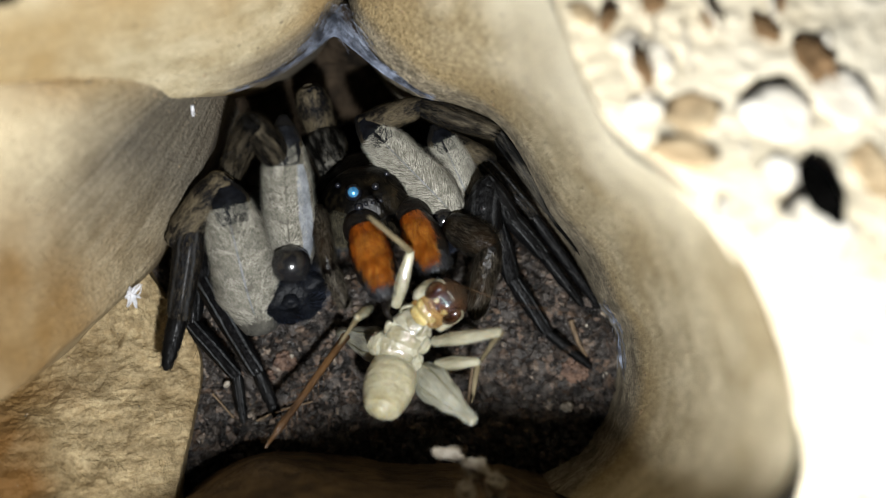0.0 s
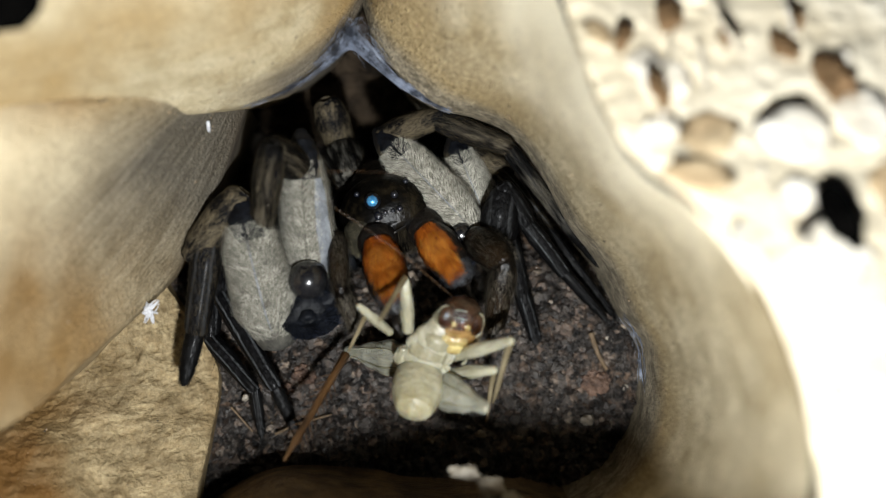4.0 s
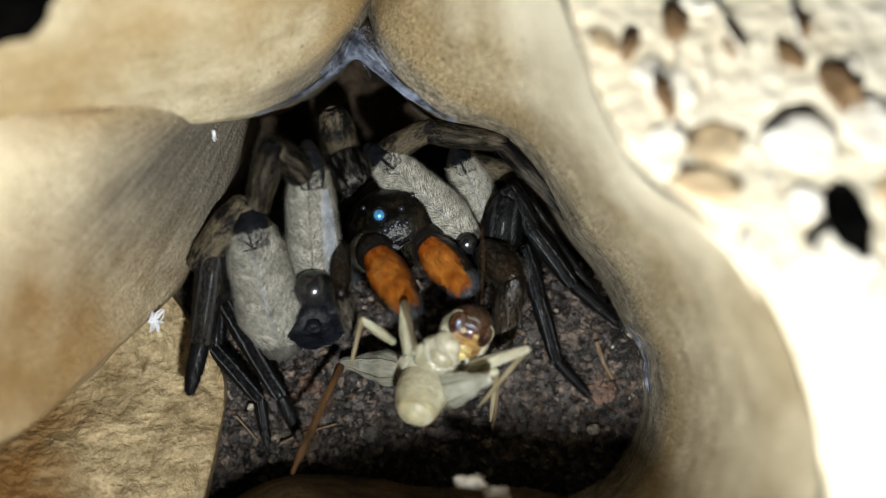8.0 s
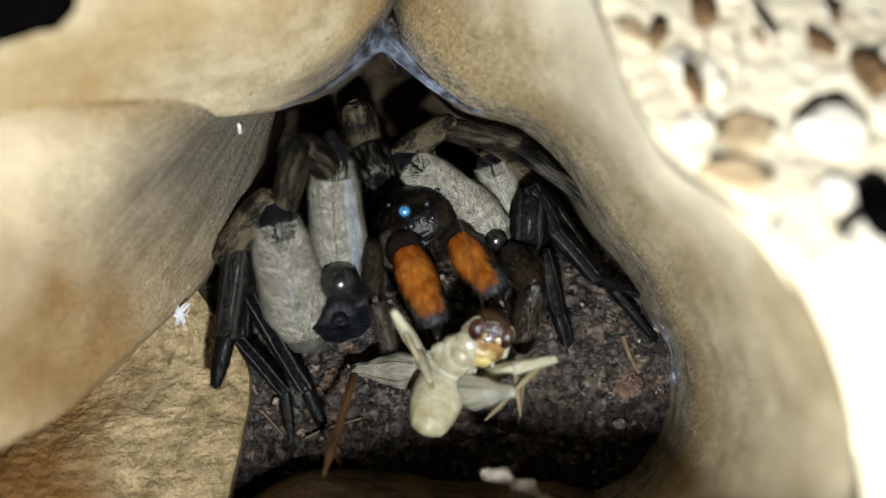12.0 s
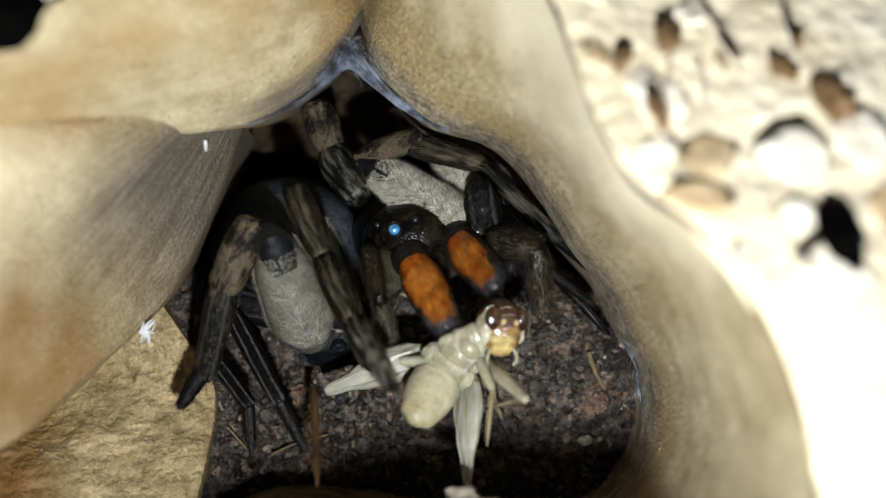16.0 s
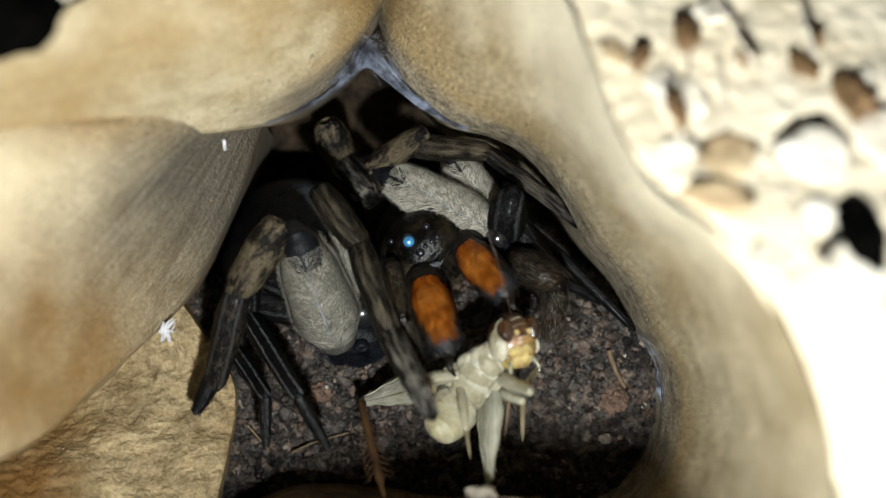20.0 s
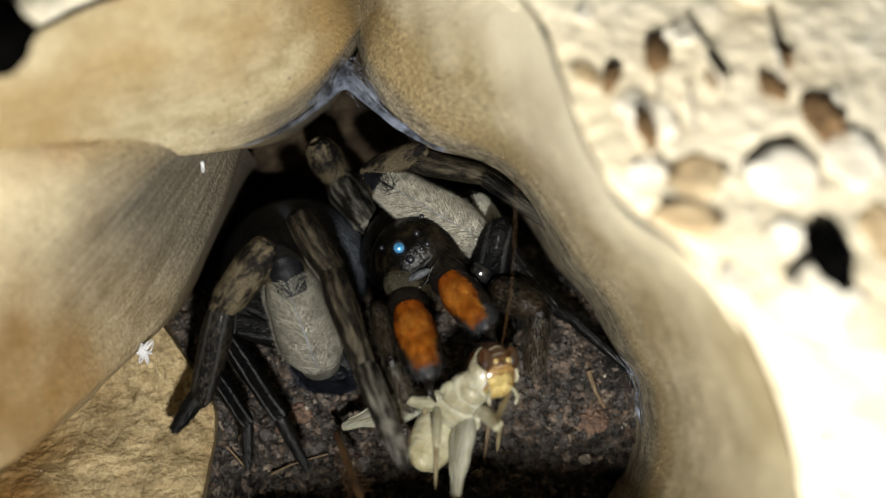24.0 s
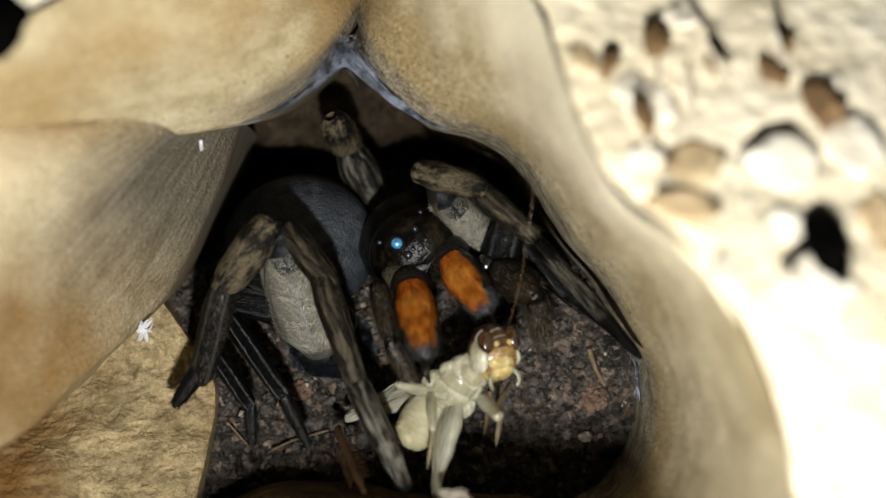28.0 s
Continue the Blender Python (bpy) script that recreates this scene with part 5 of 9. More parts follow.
    key(SPIDER["front_left"][1], (
        (0, -9.72, 3.15, 1.7, -10.9, -0, 125.3), (1, -9.77, 3.11, 1.7, -10.9, -0, 124.6), (2, -9.83, 3.08, 1.7, -10.9, -0, 124),
        (3, -9.88, 3.05, 1.7, -10.9, -0, 123.3), (4.5, -9.91, 3.05, 1.7, -10.9, -0, 124), (6, -9.93, 3.04, 1.7, -10.9, -0, 124.8),
        (7, -9.95, 3.04, 1.7, -10.9, -0, 125.3), (8, -9.93, 3.32, 1.7, -10.9, -0, 124.3), (9, -9.91, 3.59, 1.7, -10.9, -0, 123.3),
        (10, -9.88, 3.58, 1.7, -10.9, -0, 123.3), (11, -9.84, 3.58, 1.7, -10.9, -0, 123.3), (11.5, -9.81, 3.68, 1.7, -10.9, -0, 123.1),
        (13.5, -9.65, 4.08, 1.7, -10.9, 0, 122.4), (14, -9.61, 4.18, 1.7, -10.9, -0, 122.3), (14.6, -9.72, 4.3, 1.91, -10, 0, 126),
        (15.3, -9.85, 4.46, 2.15, -9, -0, 129.4), (16, -9.99, 4.63, 2.4, -8.1, -0, 131.9), (17, -9.13, 5.76, 2.36, -6, 0, 120),
        (18, -8.14, 6.76, 2.32, -4.1, -0, 109), (19, -7.82, 6.82, 2.33, -3.7, -0, 109.3), (20, -7.5, 6.88, 2.33, -3.3, 0, 109.5),
        (21, -7.72, 6.66, 2.31, -3.4, -0, 108.6), (23.5, -8.25, 6.12, 2.27, -3.7, -0, 106), (24, -8.35, 6.02, 2.26, -3.8, -0, 105.5),
        (25, -7.24, 6.78, 2.24, -3.9, -0, 105.1), (26, -7.31, 6.75, 2.21, -3.3, -0, 105.7), (27, -7.39, 6.72, 2.17, -2.8, -0, 106.3),
        (28, -7.47, 6.69, 2.14, -2.2, -0, 106.9)))
    key(SPIDER["front_left"][2], (
        (0, -12.46, 1.21, 1.05, -2.7, 0, 157.4), (1, -12.53, 1.21, 1.05, -2.7, 0, 156.7), (2, -12.61, 1.21, 1.05, -2.7, 0, 156.1),
        (3, -12.69, 1.21, 1.05, -2.7, 0, 155.4), (4.5, -12.69, 1.17, 1.05, -2.7, 0, 156.2), (6, -12.69, 1.13, 1.05, -2.7, 0, 156.9),
        (7, -12.69, 1.1, 1.05, -2.7, 0, 157.4), (8, -12.7, 1.43, 1.05, -2.7, 0, 156.4), (9, -12.71, 1.75, 1.05, -2.7, 0, 155.4),
        (10, -12.68, 1.74, 1.05, -2.7, 0, 155.4), (11, -12.65, 1.74, 1.05, -2.7, 0, 155.4), (11.5, -12.62, 1.85, 1.05, -2.8, -0, 155.1),
        (13.5, -12.48, 2.28, 1.05, -3.3, -0, 153.6), (14, -12.45, 2.39, 1.06, -3.4, -0, 153.3), (14.6, -12.65, 2.17, 1.27, -6.2, -0, 149.9),
        (15.3, -12.93, 1.94, 1.52, -9.9, -0, 145.7), (16, -13.24, 1.73, 1.78, -13.9, -0, 141.2), (17, -13.24, 3.39, 1.86, -15.2, -0, 135.3),
        (18, -13.04, 5.07, 1.95, -16.7, -0, 129.6), (19, -12.77, 5.09, 1.99, -15.2, 0, 127.2), (20, -12.5, 5.1, 2.03, -13.9, -0, 124.8),
        (21, -12.69, 4.99, 2, -13.7, -0, 125.3), (23.5, -13.16, 4.72, 1.94, -13, -0, 126.4), (24, -13.25, 4.66, 1.93, -12.9, -0, 126.6),
        (25, -12.1, 5.46, 1.9, -12.6, 0, 127.8), (26, -12.23, 5.37, 1.91, -12.7, 0, 127.4), (27, -12.35, 5.27, 1.92, -12.8, -0, 127),
        (28, -12.47, 5.17, 1.94, -12.9, 0, 126.6)))
    key(SPIDER["front_left"][3], (
        (0, -15.16, -5.27, 0.72, 1.7, 0, 153.7), (1, -15.31, -5.25, 0.72, 1.7, 0, 153.1), (2, -15.46, -5.22, 0.72, 1.7, 0, 152.4),
        (3, -15.61, -5.18, 0.72, 1.7, 0, 151.7), (4.5, -15.53, -5.26, 0.72, 1.7, 0, 152.5), (6, -15.44, -5.33, 0.72, 1.7, 0, 153.2),
        (7, -15.39, -5.38, 0.72, 1.7, 0, 153.7), (8, -15.52, -5.01, 0.72, 1.7, 0, 152.7), (9, -15.63, -4.64, 0.72, 1.7, 0, 151.7),
        (10, -15.6, -4.64, 0.72, 1.7, 0, 151.7), (11, -15.57, -4.65, 0.72, 1.7, 0, 151.7), (11.5, -15.58, -4.51, 0.7, 1.7, -0, 151.4),
        (13.5, -15.59, -3.98, 0.65, 1.7, -0, 150.1), (14, -15.59, -3.84, 0.64, 1.7, -0, 149.8), (14.6, -15.99, -3.58, 0.54, 0.5, -0, 142.4),
        (15.3, -16.47, -3.24, 0.43, -1, -0, 133.4), (16, -16.94, -2.88, 0.32, -2.5, -0, 123.9), (17, -17.15, -0.56, 0.35, -3.2, -0, 122),
        (18, -17.05, 1.75, 0.39, -3.9, -0, 120.1), (19, -17.1, 1.81, 0.51, -7.3, 0, 116.5), (20, -17.15, 1.87, 0.63, -11.1, -0, 112.4),
        (21, -17.37, 1.68, 0.61, -9, -0, 110.8), (23.5, -17.93, 1.2, 0.57, -4.2, -0, 107.3), (24, -18.04, 1.1, 0.56, -3.4, -0, 106.7),
        (25, -16.88, 1.76, 0.55, -1.7, -0, 106.2), (26, -16.93, 1.77, 0.58, -1.6, -0, 106.8), (27, -16.98, 1.78, 0.61, -1.6, 0, 107.4),
        (28, -17.03, 1.8, 0.64, -1.5, 0, 108)))
    key(SPIDER["second_left"][0], (
        (0, -6.62, -4.01, -0.7, 15.4, -0, -10.9), (1, -6.72, -4.04, -0.7, 15.1, -0, -11.7), (2, -6.83, -4.07, -0.7, 14.8, -0, -12.4),
        (3, -6.93, -4.09, -0.7, 14.5, 0, -13.1), (4.5, -6.93, -4.21, -0.7, 14.2, -0, -12.4), (6, -6.93, -4.32, -0.7, 13.9, 0, -11.7),
        (7, -6.93, -4.4, -0.7, 13.7, 0, -11.2), (8, -6.9, -4.01, -0.7, 14, 0, -12.4), (9, -6.85, -3.62, -0.7, 14.3, -0, -13.6),
        (10, -6.95, -3.62, -0.7, 14.4, -0, -13.9), (11, -7.06, -3.62, -0.7, 14.4, -0, -14.1), (11.5, -7.02, -3.53, -0.7, 14.5, -0, -13.9),
        (13.5, -6.86, -3.16, -0.7, 14.8, -0, -13.1), (14, -6.82, -3.06, -0.7, 14.9, -0, -12.9), (14.6, -6.7, -4.87, -0.7, 13.6, -0, -6.6),
        (15.3, -7.14, -4.63, -0.7, 13.5, -0, -6.7), (16, -7.8, -5.29, -6.2, 4.9, 0, -7), (18, -8.57, -2.99, -6.2, 4.7, -0, -20),
        (20, -8.14, -2.88, -7.2, 4.2, -0, -23.7), (21, -7.74, -3.04, -7.2, 7.6, -0, -23.2), (24, -9.99, -3.62, -8.2, 4.1, -0, -22.4),
        (25, -10.04, -3.78, -8.2, 3.1, 0, -21.2), (27, -10.5, -4.02, -8.2, 16.6, -0, -23.2), (28, -10.82, -4.2, -8.2, 14.4, -0, -24)))
    key(SPIDER["second_left"][1], (
        (0, -5.45, 3.47, 1.4, 56.5, -0, 20.2), (3, -5.16, 3.58, 1.4, 67.9, 0, 32.9), (7, -5.36, 3.64, 1.4, 57.1, 0, 31.1),
        (9, -5.06, 4.28, 1.4, 59.8, 0, 27.8), (11, -5.12, 4.21, 1.4, 59.8, 0, 31.7), (14, -4.74, 4.4, 1.4, 66.1, 0, 22.2),
        (14.6, -5.58, 4.84, 1.66, 9.2, -0, 176.7), (15.3, -5.98, 5.28, 1.7, 7, -0, 179), (16, -6.36, 5.75, 1.74, 5.4, -0, 180),
        (17, -5.59, 6.81, 1.46, 6.2, 0, 175.7), (18, -4.66, 7.77, 1.19, 7.2, -0, 171.8), (19, -4.19, 7.4, 1.41, 7, -0, 174.9),
        (20, -3.73, 7.02, 1.63, 6.8, 0, 177.9), (21, -3.84, 7.02, 1.68, 6.8, -0, 176), (23.5, -4.11, 7.01, 1.78, 6.5, -0, 171.2),
        (24, -5.33, 6.46, 1.68, 7.2, 0, 174.7), (25, -6.43, 6.33, 1.48, 8.8, -0, -175.8), (26, -6.51, 6.17, 1.44, 8.8, 0, -176.3),
        (27, -6.59, 6.01, 1.4, 8.9, -0, -176.8), (28, -6.67, 5.85, 1.35, 8.9, -0, -177.3)))
    key(SPIDER["second_left"][2], (
        (0, -6.47, 6.26, 5.89, -59.9, -0, 129.4), (3, -6.26, 5.28, 6.38, -37.6, 0, 154.2), (7, -6.88, 6.14, 5.92, -54.3, 0, 129.3),
        (9, -6.33, 6.67, 6.05, -39.3, 0, 154.2), (11, -6.54, 6.51, 6.05, -45, 0, 141.1), (14, -5.57, 6.42, 6.32, -44.2, 0, 155.7),
        (14.6, -5.79, 1.16, 2.26, 21.7, -0, 176.3), (15.3, -6.06, 0.87, 2.24, 20.2, -0, 179.8), (16, -6.36, 0.61, 2.22, 18.9, -0, -177.7),
        (17, -5.94, 2.12, 1.98, 17.4, -0, 178.1), (18, -5.27, 3.54, 1.73, 16.1, 0, 173.5), (19, -4.57, 3.03, 1.95, 16.1, 0, 167.3),
        (20, -3.9, 2.51, 2.17, 16, -0, 161.7), (21, -4.16, 2.53, 2.21, 15.7, -0, 162.5), (23.5, -4.8, 2.56, 2.3, 14.9, 0, 164.6),
        (24, -5.72, 2.27, 2.22, 14.1, -0, 162.6), (25, -6.16, 2.68, 2.05, 12.7, 0, 160), (26, -6.27, 2.47, 2.01, 12.2, -0, 160.9),
        (27, -6.38, 2.26, 1.98, 11.8, 0, 161.8), (28, -6.49, 2.06, 1.95, 11.3, -0, 162.6)))
    key(SPIDER["second_left"][3], (
        (0, -9.83, 3.5, -1.61, -55.6, -0, 151.1), (3, -9.26, -0.9, 1.1, -60.9, 0, 135.6), (7, -10.79, 2.94, -1.12, -54.7, 0, 136.7),
        (9, -9.25, 0.63, 0.56, -54.4, 0, 138.3), (11, -10.39, 1.73, -0.07, -51.2, 0, 139.2), (14, -8.13, 0.75, 0.28, -53.7, 0, 134.1),
        (14.6, -6.04, -2.83, 3.85, 46.7, 0, 179.9), (15.3, -6.07, -3.56, 3.87, 50.5, 0, -174.7), (16, -6.16, -4.28, 3.9, 54, -0, -167),
        (17, -6.12, -3.18, 3.64, 50.3, -0, 177.5), (18, -5.92, -2.16, 3.39, 46.6, 0, 164.4), (19, -5.92, -2.92, 3.72, 45.4, -0, 168.4),
        (20, -5.95, -3.68, 4.05, 44, 0, 171.8), (21, -6.14, -3.78, 4.07, 41.3, -0, 170.4), (23.5, -6.63, -4.04, 4.12, 35.5, -0, 167.8),
        (24, -7.84, -4.52, 4.01, 30.4, -0, 167.2), (25, -8.79, -4.56, 3.78, 22, -0, 167.2), (26, -8.83, -4.92, 3.71, 21.9, -0, 168.6),
        (27, -8.87, -5.29, 3.64, 21.9, 0, 169.9), (28, -8.91, -5.66, 3.56, 21.8, -0, 171.2)))
    key(SPIDER["third_left"][0], (
        (0, -7.25, -3.64, -2.2, -12.7, -0, 53.6), (1, -7.38, -3.71, -2.2, -12.7, -0, 52.9), (2, -7.51, -3.77, -2.2, -12.7, -0, 52.3),
        (3, -7.65, -3.83, -2.2, -12.7, -0, 51.6), (4.5, -7.58, -3.8, -2.2, -12.7, -0, 52.3), (6, -7.52, -3.77, -2.2, -12.7, -0, 53.1),
        (7, -7.48, -3.75, -2.2, -12.7, -0, 53.6), (8, -7.58, -3.52, -2.2, -12.7, -0, 52.6), (9, -7.67, -3.29, -2.2, -12.7, -0, 51.6),
        (10, -7.64, -3.29, -2.2, -12.7, -0, 51.6), (11, -7.61, -3.3, -2.2, -12.7, -0, 51.6), (11.5, -7.61, -3.21, -2.2, -12.7, -0, 51.3),
        (13.5, -7.6, -2.86, -2.2, -12.7, -0, 49.9), (14, -7.59, -2.78, -2.2, -12.7, -0, 49.6), (14.6, -7.87, -2.63, -2.2, -12.6, -0, 46.9),
        (15.3, -8.2, -2.44, -2.2, -12.6, -0, 43.6), (16, -8.52, -2.23, -2.2, -12.5, 0, 40.5), (17, -8.53, -1.03, -2.2, -10.8, 0, 35),
        (18, -8.38, 0.13, -2.2, -9.1, -0, 29.6), (19, -8.22, 0.39, -2.2, -7.5, -0, 29.6), (20, -8.05, 0.65, -2.2, -5.8, -0, 29.6),
        (21, -8.36, 0.52, -2.2, -6.6, -0, 29.8), (23.5, -9.12, 0.19, -2.2, -8.6, -0, 30.3), (24, -9.27, 0.12, -2.2, -9, -0, 30.4),
        (25, -8.17, 0.95, -2.2, -9.8, 0, 31.3), (26, -8.24, 0.87, -2.2, -10.7, -0, 31.3), (27, -8.3, 0.8, -2.2, -11.5, 0, 31.2),
        (28, -8.37, 0.72, -2.2, -12.3, -0, 31.1)))
    key(SPIDER["third_left"][1], (
        (0, -12.45, 0.19, -3.66, 24.4, 0, 164.3), (1, -12.54, 0.19, -3.66, 24.4, 0, 163.7), (2, -12.63, 0.19, -3.66, 24.4, 0, 163),
        (3, -12.72, 0.19, -3.66, 24.4, 0, 162.3), (4.5, -12.7, 0.15, -3.66, 24.4, 0, 163.1), (6, -12.69, 0.11, -3.66, 24.4, 0, 163.8),
        (7, -12.68, 0.09, -3.66, 24.4, 0, 164.3), (8, -12.71, 0.41, -3.66, 24.4, 0, 163.3), (9, -12.74, 0.73, -3.66, 24.4, 0, 162.3),
        (10, -12.71, 0.72, -3.66, 24.4, 0, 162.3), (11, -12.68, 0.72, -3.66, 24.4, 0, 162.3), (11.5, -12.65, 0.84, -3.66, 24.4, 0, 162),
        (13.5, -12.54, 1.29, -3.66, 24.5, -0, 160.7), (14, -12.51, 1.41, -3.66, 24.6, -0, 160.4), (14.6, -12.61, 1.81, -3.66, 24.7, -0, 158.2),
        (15.3, -12.72, 2.3, -3.66, 24.8, -0, 155.7), (16, -12.8, 2.79, -3.66, 24.9, -0, 153.1), (17, -12.33, 4.39, -3.46, 22.8, -0, 148.1),
        (18, -11.66, 5.92, -3.27, 20.7, 0, 143.1), (19, -11.52, 6.21, -3.08, 18.6, 0, 143.5), (20, -11.38, 6.49, -2.88, 16.6, -0, 143.8),
        (21, -11.69, 6.32, -2.97, 16.2, 0, 142.8), (23.5, -12.45, 5.89, -3.2, 15.2, -0, 140.2), (24, -12.6, 5.8, -3.25, 14.9, -0, 139.7),
        (25, -11.58, 6.55, -3.34, 14.5, -0, 139.5), (26, -11.63, 6.45, -3.43, 14, -0, 138.2), (27, -11.67, 6.35, -3.52, 13.6, -0, 137),
        (28, -11.71, 6.25, -3.61, 13.1, -0, 135.8)))
    key(SPIDER["third_left"][2], (
        (0, -13.34, -2.97, -2.17, 13.9, -0, -161), (1, -13.46, -2.96, -2.17, 13.9, -0, -161.7), (2, -13.59, -2.96, -2.17, 13.9, -0, -162.4),
        (3, -13.71, -2.95, -2.17, 13.9, -0, -163), (4.5, -13.66, -3, -2.17, 13.9, -0, -162.3), (6, -13.6, -3.05, -2.17, 13.9, -0, -161.5),
        (7, -13.57, -3.08, -2.17, 13.9, -0, -161), (8, -13.66, -2.74, -2.17, 13.9, -0, -162), (9, -13.74, -2.4, -2.17, 13.9, -0, -163),
        (10, -13.71, -2.41, -2.17, 13.9, -0, -163), (11, -13.68, -2.41, -2.17, 13.9, -0, -163), (11.5, -13.67, -2.29, -2.17, 14, -0, -163.3),
        (13.5, -13.62, -1.8, -2.16, 14.3, -0, -164.6), (14, -13.61, -1.68, -2.16, 14.4, 0, -164.9), (14.6, -13.83, -1.23, -2.15, 18.1, -0, -166.9),
        (15.3, -14.07, -0.69, -2.15, 22.4, 0, -169.3), (16, -14.28, -0.13, -2.14, 26.7, -0, -171.7), (17, -14.11, 1.53, -2.05, 28.9, 0, -176.7),
        (18, -13.74, 3.15, -1.96, 31.1, -0, 178.3), (19, -13.64, 3.34, -1.88, 33.3, -0, 178.8), (20, -13.54, 3.53, -1.79, 35.4, -0, 179.5),
        (21, -13.9, 3.4, -1.91, 34.9, -0, -179.9), (23.5, -14.8, 3.07, -2.21, 33.6, -0, -178.5), (24, -14.98, 3, -2.26, 33.4, -0, -178.2),
        (25, -13.98, 3.75, -2.38, 32.8, 0, -176.9), (26, -14.09, 3.69, -2.5, 32.3, 0, -176.5), (27, -14.2, 3.64, -2.62, 31.8, -0, -176.2),
        (28, -14.31, 3.59, -2.74, 31.3, -0, -175.9)))
    key(SPIDER["third_left"][3], (
        (0, -10.75, -10.49, -0.2, -24.9, 0, -173.1), (1, -10.96, -10.52, -0.2, -24.9, 0, -173.7), (2, -11.18, -10.53, -0.2, -24.9, 0, -174.4),
        (3, -11.39, -10.55, -0.2, -24.9, 0, -175.1), (4.5, -11.24, -10.57, -0.2, -24.9, 0, -174.3), (6, -11.09, -10.59, -0.2, -24.9, 0, -173.6),
        (7, -10.98, -10.6, -0.2, -24.9, 0, -173.1), (8, -11.2, -10.31, -0.2, -24.9, 0, -174.1), (9, -11.42, -10.01, -0.2, -24.9, 0, -175.1),
        (10, -11.38, -10.01, -0.2, -24.9, 0, -175.1), (11, -11.35, -10.02, -0.2, -24.9, 0, -175.1), (11.5, -11.39, -9.91, -0.19, -25, -0, -175.4),
        (13.5, -11.51, -9.46, -0.14, -25.1, -0, -176.8), (14, -11.54, -9.34, -0.13, -25.1, -0, -177.2), (14.6, -12.07, -8.78, 0.37, -25.9, -0, -178.1),
        (15.3, -12.66, -8.09, 0.96, -26.9, -0, -179.1), (16, -13.22, -7.37, 1.54, -27.8, -0, 179.9), (17, -13.7, -5.6, 1.9, -25.3, -0, 174.1),
        (18, -13.95, -3.83, 2.25, -22.8, -0, 168.3), (19, -13.78, -3.48, 2.61, -20.2, -0, 168), (20, -13.6, -3.14, 2.96, -17.7, -0, 167.6),
        (21, -13.9, -3.31, 2.78, -18.3, -0, 167.3), (23.5, -14.62, -3.75, 2.33, -19.9, -0, 166.5), (24, -14.77, -3.84, 2.24, -20.2, -0, 166.4),
        (25, -13.6, -3.12, 2.06, -20.9, -0, 166.8), (26, -13.67, -3.21, 1.87, -21.5, 0, 166.2), (27, -13.74, -3.3, 1.69, -22.1, -0, 165.7),
        (28, -13.81, -3.4, 1.51, -22.8, -0, 165.1)))
    key(SPIDER["fourth_left"][0], (
        (0, -8.29, -4.25, -2.7, -12.2, -0, 64.6), (1, -8.43, -4.3, -2.7, -12.2, -0, 63.9), (2, -8.57, -4.35, -2.7, -12.2, -0, 63.3),
        (3, -8.72, -4.4, -2.7, -12.2, -0, 62.6), (4.5, -8.64, -4.38, -2.7, -12.2, -0, 63.4), (6, -8.57, -4.37, -2.7, -12.2, -0, 64.1),
        (7, -8.53, -4.36, -2.7, -12.2, -0, 64.6), (8, -8.64, -4.11, -2.7, -12.2, -0, 63.6), (9, -8.74, -3.86, -2.7, -12.2, -0, 62.6),
        (10, -8.71, -3.86, -2.7, -12.2, -0, 62.6), (11, -8.68, -3.86, -2.7, -12.2, -0, 62.6), (11.5, -8.66, -3.78, -2.7, -12.2, 0, 62.3),
        (13.5, -8.56, -3.46, -2.7, -12.2, -0, 61), (14, -8.53, -3.38, -2.7, -12.2, -0, 60.7), (14.6, -9.08, -3.02, -2.7, -12.2, 0, 58.9),
        (15.3, -9.71, -2.55, -2.7, -12.2, -0, 56.8), (16, -10.31, -2.04, -2.7, -12.2, 0, 54.7), (17, -10.23, -0.76, -2.7, -12.2, -0, 48.2),
        (18, -9.99, 0.47, -2.7, -12.2, -0, 41.8), (19, -9.79, 0.64, -2.7, -12.2, -0, 40.8), (20, -9.58, 0.79, -2.7, -12.2, -0, 39.8),
        (21, -9.85, 0.63, -2.7, -11.3, -0, 40.1), (23.5, -10.51, 0.2, -2.7, -9, -0, 40.9), (24, -10.64, 0.11, -2.7, -8.6, -0, 41),
        (25, -9.51, 0.89, -2.7, -7.7, -0, 42.1), (26, -9.54, 0.78, -2.7, -6.8, -0, 42.2), (27, -9.56, 0.67, -2.7, -5.9, -0, 42.2),
        (28, -9.59, 0.57, -2.7, -5.1, -0, 42.3)))
